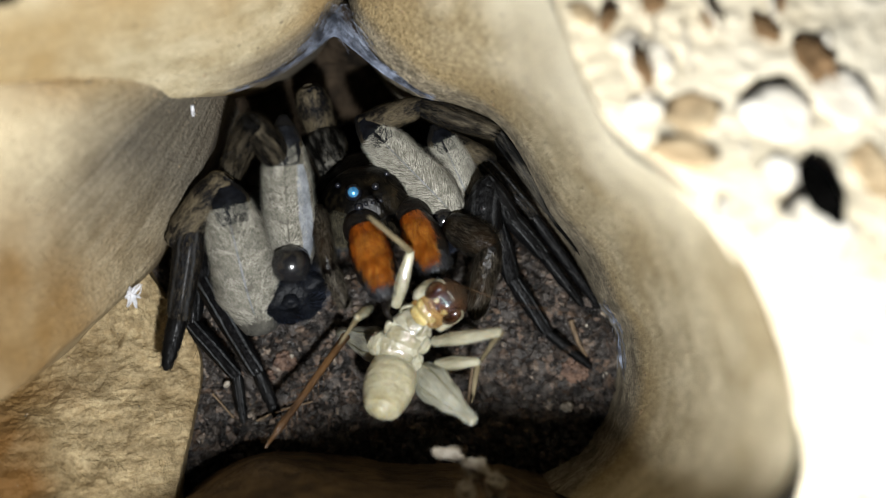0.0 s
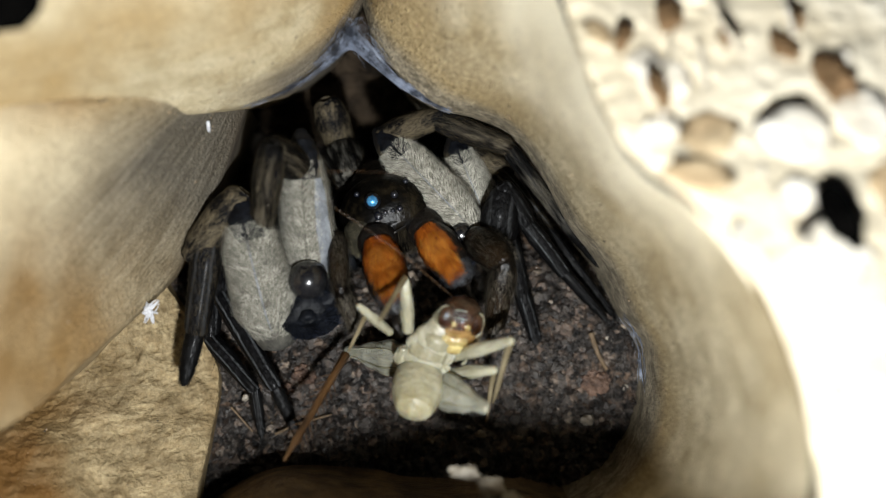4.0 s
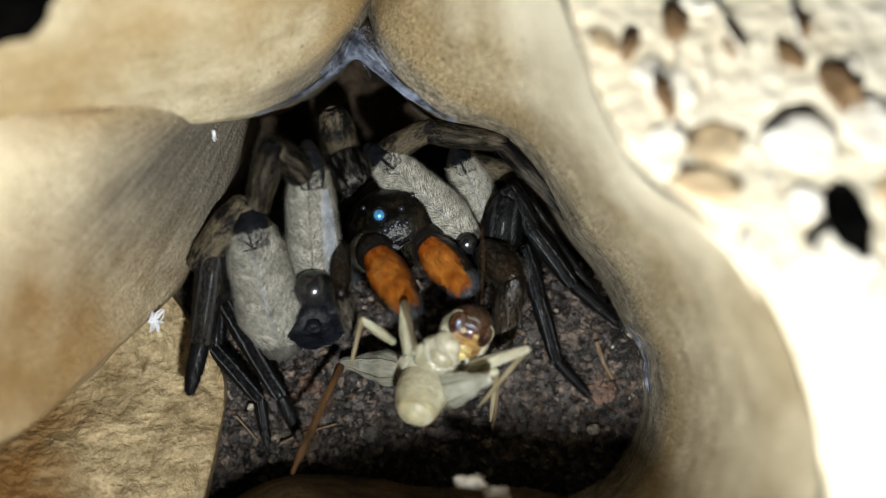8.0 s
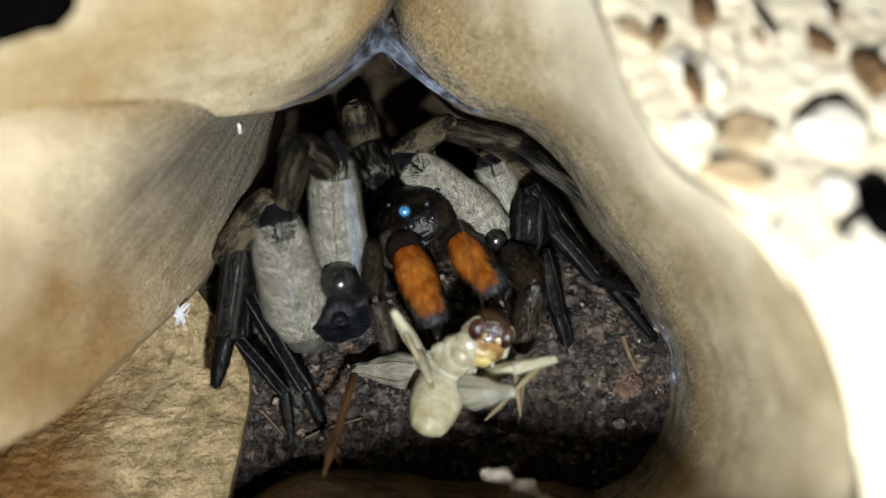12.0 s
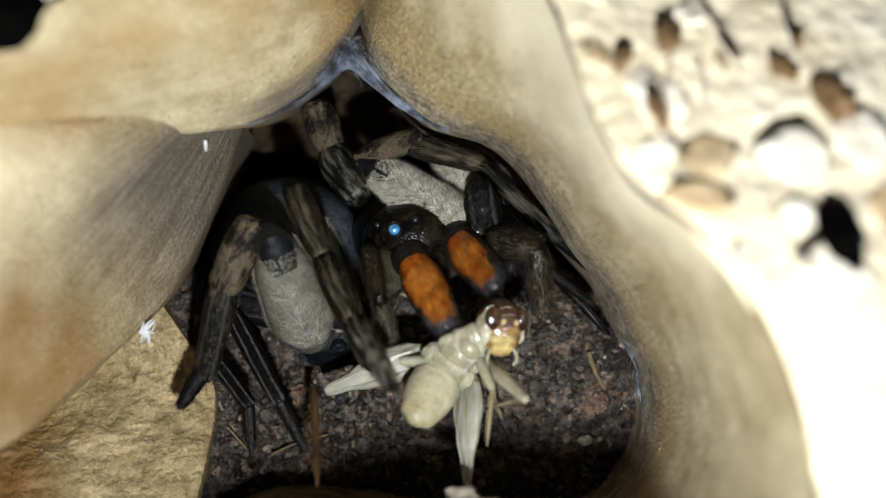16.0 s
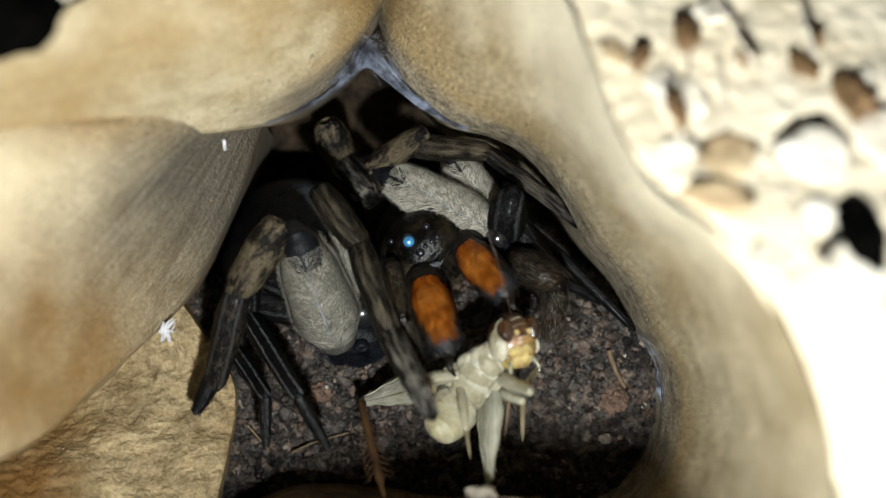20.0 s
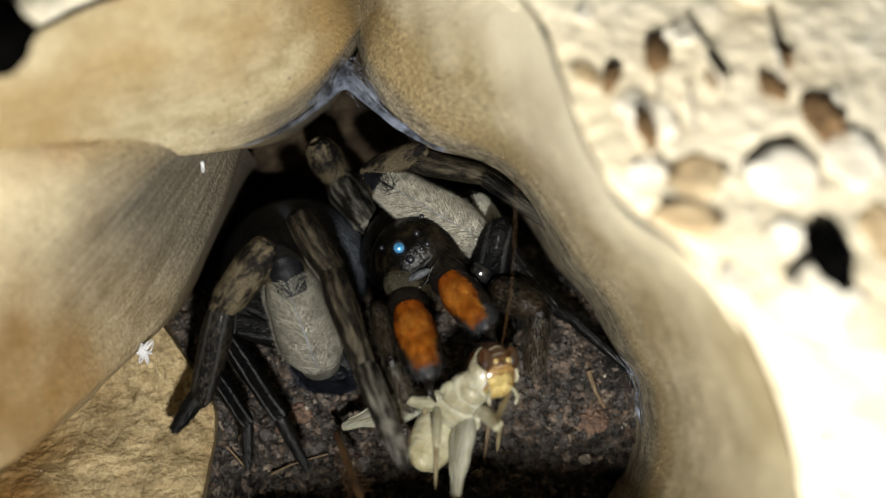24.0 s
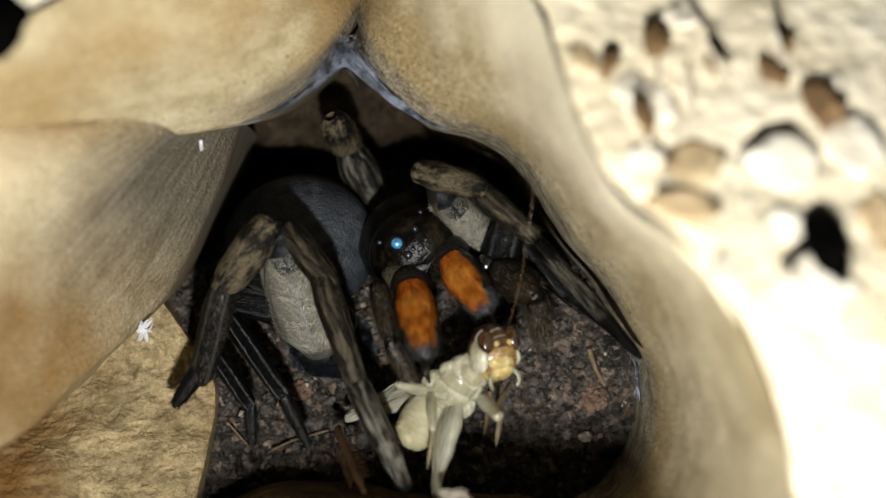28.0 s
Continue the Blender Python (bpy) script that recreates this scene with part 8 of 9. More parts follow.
    key(SPIDER["palp_left"][1], (
        (0, -4.03, -4.2, 1.77, -42.4, -0, -173.2), (1, -4.26, -4.55, 1.89, -42.3, 0, -174.9), (2, -4.5, -4.89, 2.01, -42.2, -0, -176.5),
        (3, -4.75, -5.23, 2.13, -42.1, -0, -178.2), (4.5, -4.77, -4.74, 2.64, -42.8, -0, -178.3), (6, -4.82, -4.26, 3.15, -43.5, 0, -178.4),
        (7, -4.85, -3.94, 3.49, -44, 0, -178.5), (8, -4.87, -4.09, 3.36, -46.6, -0, 175.9), (9, -4.9, -4.24, 3.24, -49, -0, 169.8),
        (10, -4.95, -4.27, 3.11, -42.7, -0, 168.9), (11, -5, -4.3, 2.97, -36.3, -0, 168.2), (11.5, -4.88, -4.49, 2.74, -32.6, -0, 172.9),
        (13.5, -4.44, -5.25, 1.82, -15.4, -0, -171), (14, -4.34, -5.45, 1.59, -11.1, -0, -167.7), (14.6, -4.24, -4.85, 2, -20.5, -0, -173.9),
        (15.3, -4.09, -4.18, 2.48, -31.9, -0, 177.7), (16, -3.9, -3.52, 2.96, -42.5, -0, 168), (17, -4.68, -3.3, 2.73, -39.4, -0, 159.5),
        (18, -5.45, -2.95, 2.5, -36.2, -0, 151.1), (19, -5.05, -3.14, 2.52, -29.9, -0, 155), (20, -4.67, -3.36, 2.54, -23.4, -0, 158.3),
        (21, -5.07, -3.83, 2.56, -22.1, -0, 159.7), (23.5, -6.05, -5.04, 2.63, -18.9, -0, 162.9), (24, -6.25, -5.29, 2.65, -18.2, 0, 163.6),
        (25, -5.16, -4.77, 2.68, -16.9, -0, 165.6), (26, -5.25, -4.73, 2.6, -16.1, -0, 166.5), (27, -5.34, -4.69, 2.52, -15.4, 0, 167.4),
        (28, -5.43, -4.64, 2.45, -14.6, 0, 168.3)))
    key(SPIDER["palp_right"][0], (
        (0, 5.19, -3.54, -0.2, 27.9, -0, -131.5), (1, 5.13, -3.73, -0.2, 32.5, -0, -135.1), (2, 5.07, -3.93, -0.2, 37.1, -0, -138.9),
        (3, 5, -4.13, -0.2, 41.6, 0, -143.1), (4.5, 5.27, -4, -0.2, 40.6, -0, -143.7), (6, 5.53, -3.86, -0.2, 39.5, -0, -144.3),
        (7, 5.7, -3.76, -0.2, 38.8, -0, -144.6), (8, 5.5, -3.97, -0.2, 38.9, -0, -148.6), (9, 5.3, -4.18, -0.2, 39, -0, -152.6),
        (10, 5.22, -4.39, -0.2, 39, -0, -155.6), (11, 5.15, -4.6, -0.2, 38.9, -0, -158.6), (11.5, 5.13, -4.6, -0.2, 39.7, -0, -157.5),
        (13.5, 5.06, -4.59, -0.2, 42.7, -0, -152.9), (14, 5.04, -4.58, -0.2, 43.4, -0, -151.7), (14.6, 4.96, -4.12, -0.2, 39.1, 0, -142.3),
        (15.3, 4.91, -3.57, -0.2, 32.7, -0, -132.7), (16, 4.9, -3.03, -0.2, 25.5, 0, -125.2), (17, 4.38, -3.91, -0.2, 26.8, -0, -141.3),
        (18, 3.73, -4.71, -0.2, 27.3, -0, -157.5), (19, 3.8, -5, -0.2, 22.7, 0, -157.5), (20, 3.87, -5.29, -0.2, 18.1, -0, -157.5),
        (21, 3.53, -5.49, -0.2, 19.1, -0, -156.6), (23.5, 2.71, -6.02, -0.2, 21.6, 0, -154.4), (24, 2.55, -6.12, -0.2, 22.1, -0, -154),
        (25, 3.71, -5.22, -0.2, 23.1, -0, -152.3), (26, 3.58, -5.28, -0.2, 26.7, 0, -154.1), (27, 3.46, -5.35, -0.2, 30.2, -0, -156.1),
        (28, 3.34, -5.41, -0.2, 33.7, 0, -158.1)))
    key(SPIDER["palp_right"][1], (
        (0, 7.48, -5.57, 1.43, -14.1, -0, 153.9), (1, 7.18, -5.79, 1.65, -17.1, 0, 154.7), (2, 6.87, -6, 1.88, -20.2, -0, 155.5),
        (3, 6.56, -6.21, 2.11, -23.2, 0, 156.3), (4.5, 6.83, -6.12, 2.06, -22.7, 0, 156.3), (6, 7.1, -6.03, 2.01, -22.2, -0, 156.2),
        (7, 7.27, -5.97, 1.98, -21.9, -0, 156.2), (8, 6.91, -6.28, 1.98, -21.9, -0, 155.2), (9, 6.53, -6.57, 1.98, -22, 0, 154.1),
        (10, 6.33, -6.84, 1.98, -22, -0, 154.1), (11, 6.14, -7.12, 1.98, -22.1, 0, 154.1), (11.5, 6.15, -7.07, 2.02, -22.9, 0, 153.7),
        (13.5, 6.22, -6.86, 2.15, -26.2, -0, 152.4), (14, 6.24, -6.8, 2.19, -27, -0, 152), (14.6, 6.55, -6.18, 1.92, -26.2, -0, 155.5),
        (15.3, 6.98, -5.49, 1.61, -25, -0, 159.5), (16, 7.46, -4.84, 1.3, -23.6, -0, 163.4), (17, 6.3, -6.3, 1.35, -29.2, -0, 148.8),
        (18, 4.91, -7.56, 1.39, -34.3, -0, 133.4), (19, 5.03, -7.95, 1.14, -36.3, 0, 136.5), (20, 5.13, -8.34, 0.88, -38.1, -0, 139.7),
        (21, 4.84, -8.5, 0.94, -35.8, -0, 139.7), (23.5, 4.11, -8.93, 1.08, -30.2, 0, 139.8), (24, 3.96, -9.01, 1.11, -29, -0, 139.8),
        (25, 5.19, -8.05, 1.16, -26.8, -0, 140.6), (26, 4.93, -8.06, 1.35, -33.8, -0, 145.2), (27, 4.67, -8.08, 1.54, -40.8, 0, 150.7),
        (28, 4.42, -8.09, 1.73, -47.4, -0, 157.3)))
    key(SPIDER["jaw_left"][0], (
        (0, -1.07, -2.25, 0.8, 26, -0, -174.8), (1, -1.17, -2.35, 0.8, 26.7, -0, -177.1), (2, -1.28, -2.43, 0.8, 27.5, -0, -179.6),
        (3, -1.39, -2.52, 0.8, 28.2, -0, 178), (4.5, -1.61, -2.43, 0.8, 29, -0, -176.4), (6, -1.83, -2.34, 0.8, 29.6, -0, -170.3),
        (7, -1.98, -2.28, 0.8, 29.9, 0, -166.1), (8, -2.02, -2.16, 0.8, 25.5, -0, -164.2), (9, -2.05, -2.04, 0.8, 21.8, -0, -162.8),
        (10, -2.03, -2.19, 0.8, 18.4, -0, -169.1), (11, -2.02, -2.34, 0.8, 14.9, -0, -175.2), (11.5, -1.93, -2.32, 0.8, 16.9, -0, -174.5),
        (13.5, -1.56, -2.27, 0.8, 24.9, -0, -171.5), (14, -1.47, -2.26, 0.8, 26.9, 0, -170.6), (14.6, -1.3, -2.17, 0.8, 24.9, -0, -172),
        (15.3, -1.09, -2.08, 0.8, 22.6, 0, -173.7), (16, -0.88, -2.02, 0.8, 20.3, 0, -175.3), (17, -1.59, -2.42, 0.8, 24.6, 0, 173.4),
        (18, -2.4, -2.67, 0.8, 28.8, -0, 161.6), (19, -2.22, -2.6, 0.8, 29.3, -0, 161), (20, -2.04, -2.54, 0.8, 29.8, 0, 160.4),
        (21, -2.33, -2.71, 0.8, 29.6, 0, 160.3), (23.5, -3.04, -3.14, 0.8, 29.1, 0, 160.1), (24, -3.18, -3.23, 0.8, 29, -0, 160.1),
        (25, -2.02, -2.36, 0.8, 28.8, -0, 160.8), (26, -2.04, -2.42, 0.8, 29.3, 0, 159.2), (27, -2.06, -2.48, 0.8, 29.7, -0, 157.7),
        (28, -2.08, -2.54, 0.8, 30.1, -0, 156.1)))
    key(SPIDER["jaw_right"][0], (
        (0, 2.57, -2.28, -0.2, 26.5, -0, -169.2), (1, 2.42, -2.35, -0.2, 24.6, -0, -166.7), (2, 2.28, -2.41, -0.2, 22.6, -0, -164.5),
        (3, 2.13, -2.48, -0.2, 20.6, 0, -162.5), (4.5, 1.92, -2.42, -0.2, 18.6, -0, -157.2), (6, 1.71, -2.36, -0.2, 16.4, -0, -152),
        (7, 1.58, -2.33, -0.2, 14.9, -0, -148.6), (8, 1.66, -2.41, -0.2, 18.1, -0, -153), (9, 1.75, -2.5, -0.2, 21.2, -0, -157.6),
        (10, 1.78, -2.45, -0.2, 19.5, -0, -158.2), (11, 1.82, -2.39, -0.2, 17.9, -0, -158.7), (11.5, 1.88, -2.46, -0.2, 19.6, -0, -159.6),
        (13.5, 2.11, -2.73, -0.2, 26.8, 0, -163.1), (14, 2.16, -2.8, -0.2, 28.7, -0, -164.1), (14.6, 2.32, -2.57, -0.2, 29.2, -0, -164.8),
        (15.3, 2.53, -2.32, -0.2, 29.7, -0, -165.6), (16, 2.76, -2.09, -0.2, 30.3, 0, -166.4), (17, 2.18, -2.51, -0.2, 29.6, -0, -175),
        (18, 1.55, -2.81, -0.2, 29, -0, 176.5), (19, 1.66, -2.69, -0.2, 29.5, -0, 178.8), (20, 1.78, -2.57, -0.2, 29.9, -0, -178.7),
        (21, 1.42, -2.79, -0.2, 29.2, 0, -178.9), (23.5, 0.51, -3.33, -0.2, 27.4, -0, -179.5), (24, 0.33, -3.45, -0.2, 27.1, 0, -179.6),
        (25, 1.42, -2.58, -0.2, 26.4, -0, -179), (26, 1.37, -2.59, -0.2, 24.6, -0, -179.8), (27, 1.33, -2.6, -0.2, 22.9, -0, 179.5),
        (28, 1.28, -2.62, -0.2, 21.1, 0, 178.9)))
    key(SPIDER["abdomen"][0], (
        (0, -7.57, -0.13, -12.2, 0.4, -0, 166.4), (1, -7.62, -0.17, -12.2, 0.4, -0, 165.7), (2, -7.67, -0.21, -12.2, 0.5, -0, 165),
        (3, -7.73, -0.24, -12.2, 0.6, -0, 164.4), (4.5, -7.65, -0.18, -12.2, 0.6, -0, 165.1), (6, -7.57, -0.12, -12.2, 0.7, 0, 165.8),
        (7, -7.53, -0.08, -12.2, 0.8, -0, 166.3), (8, -7.52, 0.18, -12.2, 0.8, -0, 165.2), (9, -7.51, 0.43, -12.2, 0.9, 0, 164.2),
        (10, -7.44, 0.45, -12.2, 1, 0, 164.2), (11, -7.37, 0.46, -12.2, 1, 0, 164.2), (11.5, -7.34, 0.55, -12.2, 1, -0, 163.8),
        (13.5, -7.18, 0.91, -12.2, 1.2, 0, 162.5), (14, -7.14, 1, -12.2, 1.2, -0, 162.1), (14.6, -7.64, 2.12, -11.3, 0.9, -0, 160.4),
        (15.3, -8.15, 3.47, -10.25, 0.6, -0, 158.3), (16, -8.56, 4.86, -9.2, 0.3, -0, 156.3), (17, -7.99, 5.99, -9.2, 0.4, -0, 149.7),
        (18, -7.27, 7.05, -9.2, 0.4, -0, 143.2), (19, -7.22, 7.29, -9.2, 0.5, 0, 142.2), (20, -7.16, 7.52, -9.2, 0.6, -0, 141.1),
        (21, -7.17, 7.18, -9.2, 0.6, -0, 141.4), (23.5, -7.18, 6.33, -9.2, 0.6, -0, 141.9), (24, -7.18, 6.15, -9.2, 0.7, -0, 142),
        (25, -5.86, 6.81, -9.2, 0.7, 0, 143), (26, -6, 6.78, -9.2, 0.9, -0, 143.1), (27, -6.14, 6.75, -9.2, 1.2, -0, 143.1),
        (28, -6.28, 6.72, -9.2, 1.4, -0, 143.2)))
    key(SPIDER["joint_left"][0], (
        (0, -6.19, -2.26, 1.8, 1.3, 0, 166.5), (1, -6.3, -2.33, 1.8, 1.4, -0, 165.8), (2, -6.41, -2.41, 1.8, 1.5, -0, 165.1),
        (3, -6.53, -2.49, 1.8, 1.6, -0, 164.4), (4.5, -6.47, -2.45, 1.8, 1.8, -0, 165.1), (6, -6.42, -2.4, 1.8, 1.9, 0, 165.8),
        (7, -6.38, -2.38, 1.8, 2, -0, 166.3), (8, -6.45, -2.17, 1.8, 2.1, 0, 165.3), (9, -6.52, -1.96, 1.8, 2.2, -0, 164.3),
        (10, -6.48, -1.96, 1.8, 2.3, -0, 164.2), (11, -6.44, -1.97, 1.8, 2.4, -0, 164.2), (11.5, -6.43, -1.89, 1.8, 2.4, -0, 163.9),
        (13.5, -6.35, -1.57, 1.8, 2.5, 0, 162.6), (14, -6.33, -1.5, 1.8, 2.5, -0, 162.2), (14.6, -5.58, -3.65, -3.2, 3.7, -0, 160.7),
        (15.3, -6.27, -2.92, -4.2, 3.4, 0, 158.6), (16, -6.91, -2.14, -5.2, 3.1, -0, 156.4), (17, -6.88, -1.27, -5.2, 3.1, -0, 149.9),
        (18, -6.75, -0.44, -5.2, 3.2, 0, 143.3), (19, -6.58, -0.36, -5.2, 3.2, -0, 142.3), (20, -6.42, -0.28, -5.2, 3.3, -0, 141.3),
        (21, -6.84, -0.45, -5.2, 3.5, -0, 141.5), (23.5, -7.88, -0.89, -5.2, 4.1, -0, 142.3), (24, -8.09, -0.98, -5.2, 4.2, -0, 142.4),
        (25, -7.09, -0.19, -5.2, 4.4, -0, 143.4), (26, -7.27, -0.32, -5.2, 4.6, 0, 143.4), (27, -7.46, -0.44, -5.2, 4.8, -0, 143.5),
        (28, -7.64, -0.57, -5.2, 5, -0, 143.5)))
    key(SPIDER["joint_right"][0], (
        (0, 4.91, -2.2, -0.7, -1.2, -0, 166.4), (1, 4.79, -2.41, -0.7, -1.1, -0, 165.7), (2, 4.67, -2.62, -0.7, -1, 0, 165),
        (3, 4.54, -2.82, -0.7, -0.9, -0, 164.3), (4.5, 4.59, -2.64, -0.7, -0.7, -0, 165), (6, 4.64, -2.46, -0.7, -0.5, 0, 165.7),
        (7, 4.67, -2.34, -0.7, -0.4, -0, 166.1), (8, 4.59, -2.33, -0.7, -0.3, 0, 165.1), (9, 4.51, -2.32, -0.7, -0.2, 0, 164.1),
        (10, 4.54, -2.33, -0.7, -0.1, -0, 164), (11, 4.57, -2.34, -0.7, -0, -0, 164), (11.5, 4.63, -2.45, -0.7, 0.1, 0, 164.7),
        (13.5, 4.87, -2.94, -0.7, 0.7, -0, 167.6), (14, 4.93, -3.06, -0.7, 0.8, -0, 168.3), (14.6, 4.78, -2.55, -0.7, 0.4, -0, 164.8),
        (15.3, 4.65, -1.94, -0.7, -0.2, -0, 160.6), (16, 4.57, -1.33, -0.7, -0.8, -0, 156.2), (17, 4.52, -1.83, -0.7, -0.6, -0, 149.7),
        (18, 4.42, -2.34, -0.7, -0.5, -0, 143.1), (19, 4.45, -2.5, -0.7, -0.3, -0, 142.1), (20, 4.47, -2.67, -0.7, -0.2, -0, 141),
        (21, 4.07, -2.97, -0.7, 0.1, 0, 141.3), (23.5, 3.07, -3.73, -0.7, 0.9, -0, 141.9), (24, 2.88, -3.88, -0.7, 1, -0, 142.1),
        (25, 3.94, -3.07, -0.7, 1.3, -0, 143.1), (26, 3.77, -3.38, -0.7, 1.6, 0, 143.1), (27, 3.6, -3.68, -0.7, 1.9, -0, 143.1),
        (28, 3.43, -3.99, -0.7, 2.2, 0, 143.1)))
    key(cricket, (
        (0, -0.34, -8.89, 6, 10.1, -0, -33.5), (1, -0.06, -8.75, 6, 16.4, -0, -30.9), (2, 0.22, -8.61, 6, 22.8, -0, -28.1),
        (3, 0.49, -8.47, 6, 29, 0, -25.1), (4.5, 0.54, -8.26, 6, 34.2, -0, -27.5), (6, 0.58, -8.05, 6, 39.4, -0, -30.2),
        (7, 0.61, -7.91, 6, 42.8, -0, -32.2), (8, 0.37, -8.13, 6, 42.3, -0, -35.1), (9, 0.13, -8.35, 6, 41.7, -0, -38),
        (10, -0.11, -8.57, 6, 41.1, -0, -40.8), (11, -0.35, -8.78, 6, 40.4, 0, -43.5), (11.5, -0.32, -8.72, 6, 39, -0, -41.3),
        (13.5, -0.2, -8.47, 6, 33.3, -0, -33.3), (14, -0.17, -8.4, 6, 31.8, 0, -31.4), (14.6, 0.59, -7.98, 6, 32, -0, -34.6),
        (15.3, 1.47, -7.49, 6, 32.1, -0, -38.3), (16, 2.34, -7, 6, 32.1, -0, -42.1), (17, 2.1, -7.64, 6, 32.4, -0, -44),
        (18, 1.86, -8.29, 6, 32.7, -0, -46), (19, 2.12, -8.41, 6, 30.2, -0, -41.9), (20, 2.38, -8.52, 6, 27.7, -0, -37.9),
        (21, 2.53, -8.58, 6, 29.9, 0, -37.4), (23.5, 2.92, -8.74, 6, 35.3, -0, -35.9), (24, 2.99, -8.77, 6, 36.4, -0, -35.6),
        (25, 3.15, -8.83, 6, 38.5, -0, -34.9), (26, 2.97, -8.89, 6, 34.5, -0, -37.6), (27, 2.79, -8.96, 6, 30.4, 0, -40),
        (28, 2.61, -9.02, 6, 26.2, -0, -42.1)), B)
    key(CRICKET["abdomen"][0], (
        (0, 0.34, 0.46, -0.59, 61.9, -2.5, -165.9), (1, 0.24, 0.33, -0.62, 71.1, -3.9, -166.6), (2, 0.14, 0.21, -0.63, 80.3, -5.3, -167.3),
        (3, 0.03, 0.1, -0.63, 89.3, -6.6, -167.9), (4.5, 0.05, 0.13, -0.69, 93.3, -7.1, -169.5), (6, 0.05, 0.15, -0.77, 97.2, -7.7, -170.6),
        (7, 0.05, 0.15, -0.82, 99.6, -8.2, -171), (8, 0.09, 0.2, -0.86, 99.6, -9.8, -169.1), (9, 0.13, 0.26, -0.9, 99.4, -11.3, -167.1),
        (10, 0.17, 0.32, -0.94, 99.1, -12.6, -165.1), (11, 0.2, 0.39, -0.99, 98.7, -13.8, -163.1), (11.5, 0.16, 0.32, -0.9, 91.8, -12.7, -163.9),
        (13.5, -0.1, 0.05, -0.63, 61.9, -7.8, -167.9), (14, -0.18, -0.02, -0.58, 54.7, -6.7, -169), (14.6, -0.13, 0.07, -0.64, 61.1, -6.4, -169.6),
        (15.3, -0.09, 0.19, -0.71, 68.6, -5.6, -171), (16, -0.04, 0.14, -1.03, 73, -4.4, -173), (18, 0.67, -1.3, -2.73, 81.6, 1.9, 177),
        (20, 0.43, -1.01, -2.63, 80, 1.5, 177.1), (21, 0.6, -0.62, -2.87, 79.5, 2.8, 175.1), (23.5, 0.29, -1.03, -2.21, 77.2, -0.7, -179),
        (24, 0.01, -0.94, -2.29, 76.1, -1.4, -178.1), (25, 0.07, -0.96, -2.3, 64.9, 2.2, 177.3), (27, 0.1, -0.74, -2.35, 70.5, 1, 178.3),
        (28, 0.26, -0.53, -2.41, 66.8, 1.9, 176.1)))
    key(CRICKET["head"][0], (
        (0, 1.04, 6.7, 0.92, -14.9, 5.9, 157.6), (1, 0.92, 6.5, 0.24, -7.2, 4.8, 169.9), (2, 0.68, 6.19, -0.37, 0.3, -1.7, -173.5),
        (3, 0.57, 5.78, -0.85, 6.4, -7.6, -165.8), (4.5, 0.66, 5.46, -1.26, 13.5, -6.4, -169.3), (6, 0.72, 5.12, -1.62, 20.6, -4.9, -172.1),
        (7, 0.77, 4.9, -1.84, 25.1, -3.8, -173.7), (8, 0.49, 5.4, -2.24, 24.1, -4.4, -173), (9, 0.15, 5.9, -2.61, 23.1, -4.8, -172.3),
        (10, 0.17, 5.53, -2.2, 22.2, -11.9, -167.1), (11, 0.25, 5.17, -1.79, 20.8, -18.6, -161.7), (11.5, 0.26, 5.29, -1.77, 20.6, -18.3, -163.2),
        (13.5, 0.28, 5.87, -1.6, 18.8, -17.6, -168.2), (14, 0.3, 6.02, -1.56, 19.2, -17.6, -169.4), (14.6, 0.17, 5.96, -1.6, 21.7, -23.6, -165.5),
        (15.3, 0.03, 5.88, -1.64, 24.1, -30.5, -160.8), (16, -0.1, 5.8, -1.66, 26.5, -37.2, -156.2), (17, -0.34, 5.62, -1.69, 31.8, -43.1, -151.8),
        (18, -0.57, 5.42, -1.69, 37.2, -48.2, -148), (19, -0.55, 5.55, -1.5, 35.1, -45.5, -149.4), (20, -0.54, 5.7, -1.29, 33, -43, -150.5),
        (21, -0.53, 5.54, -1.45, 36, -43.6, -153.3), (23.5, -0.5, 5.12, -1.79, 43.9, -44.6, -160.5), (24, -0.5, 5.04, -1.85, 45.4, -44.7, -162),
        (25, -0.49, 4.87, -1.96, 48.7, -44.6, -165), (26, -0.58, 5.12, -1.7, 42.8, -45.1, -158.2), (27, -0.67, 5.35, -1.4, 37, -44.8, -151.4),
        (28, -0.76, 5.58, -1.08, 31.5, -43.6, -145)))
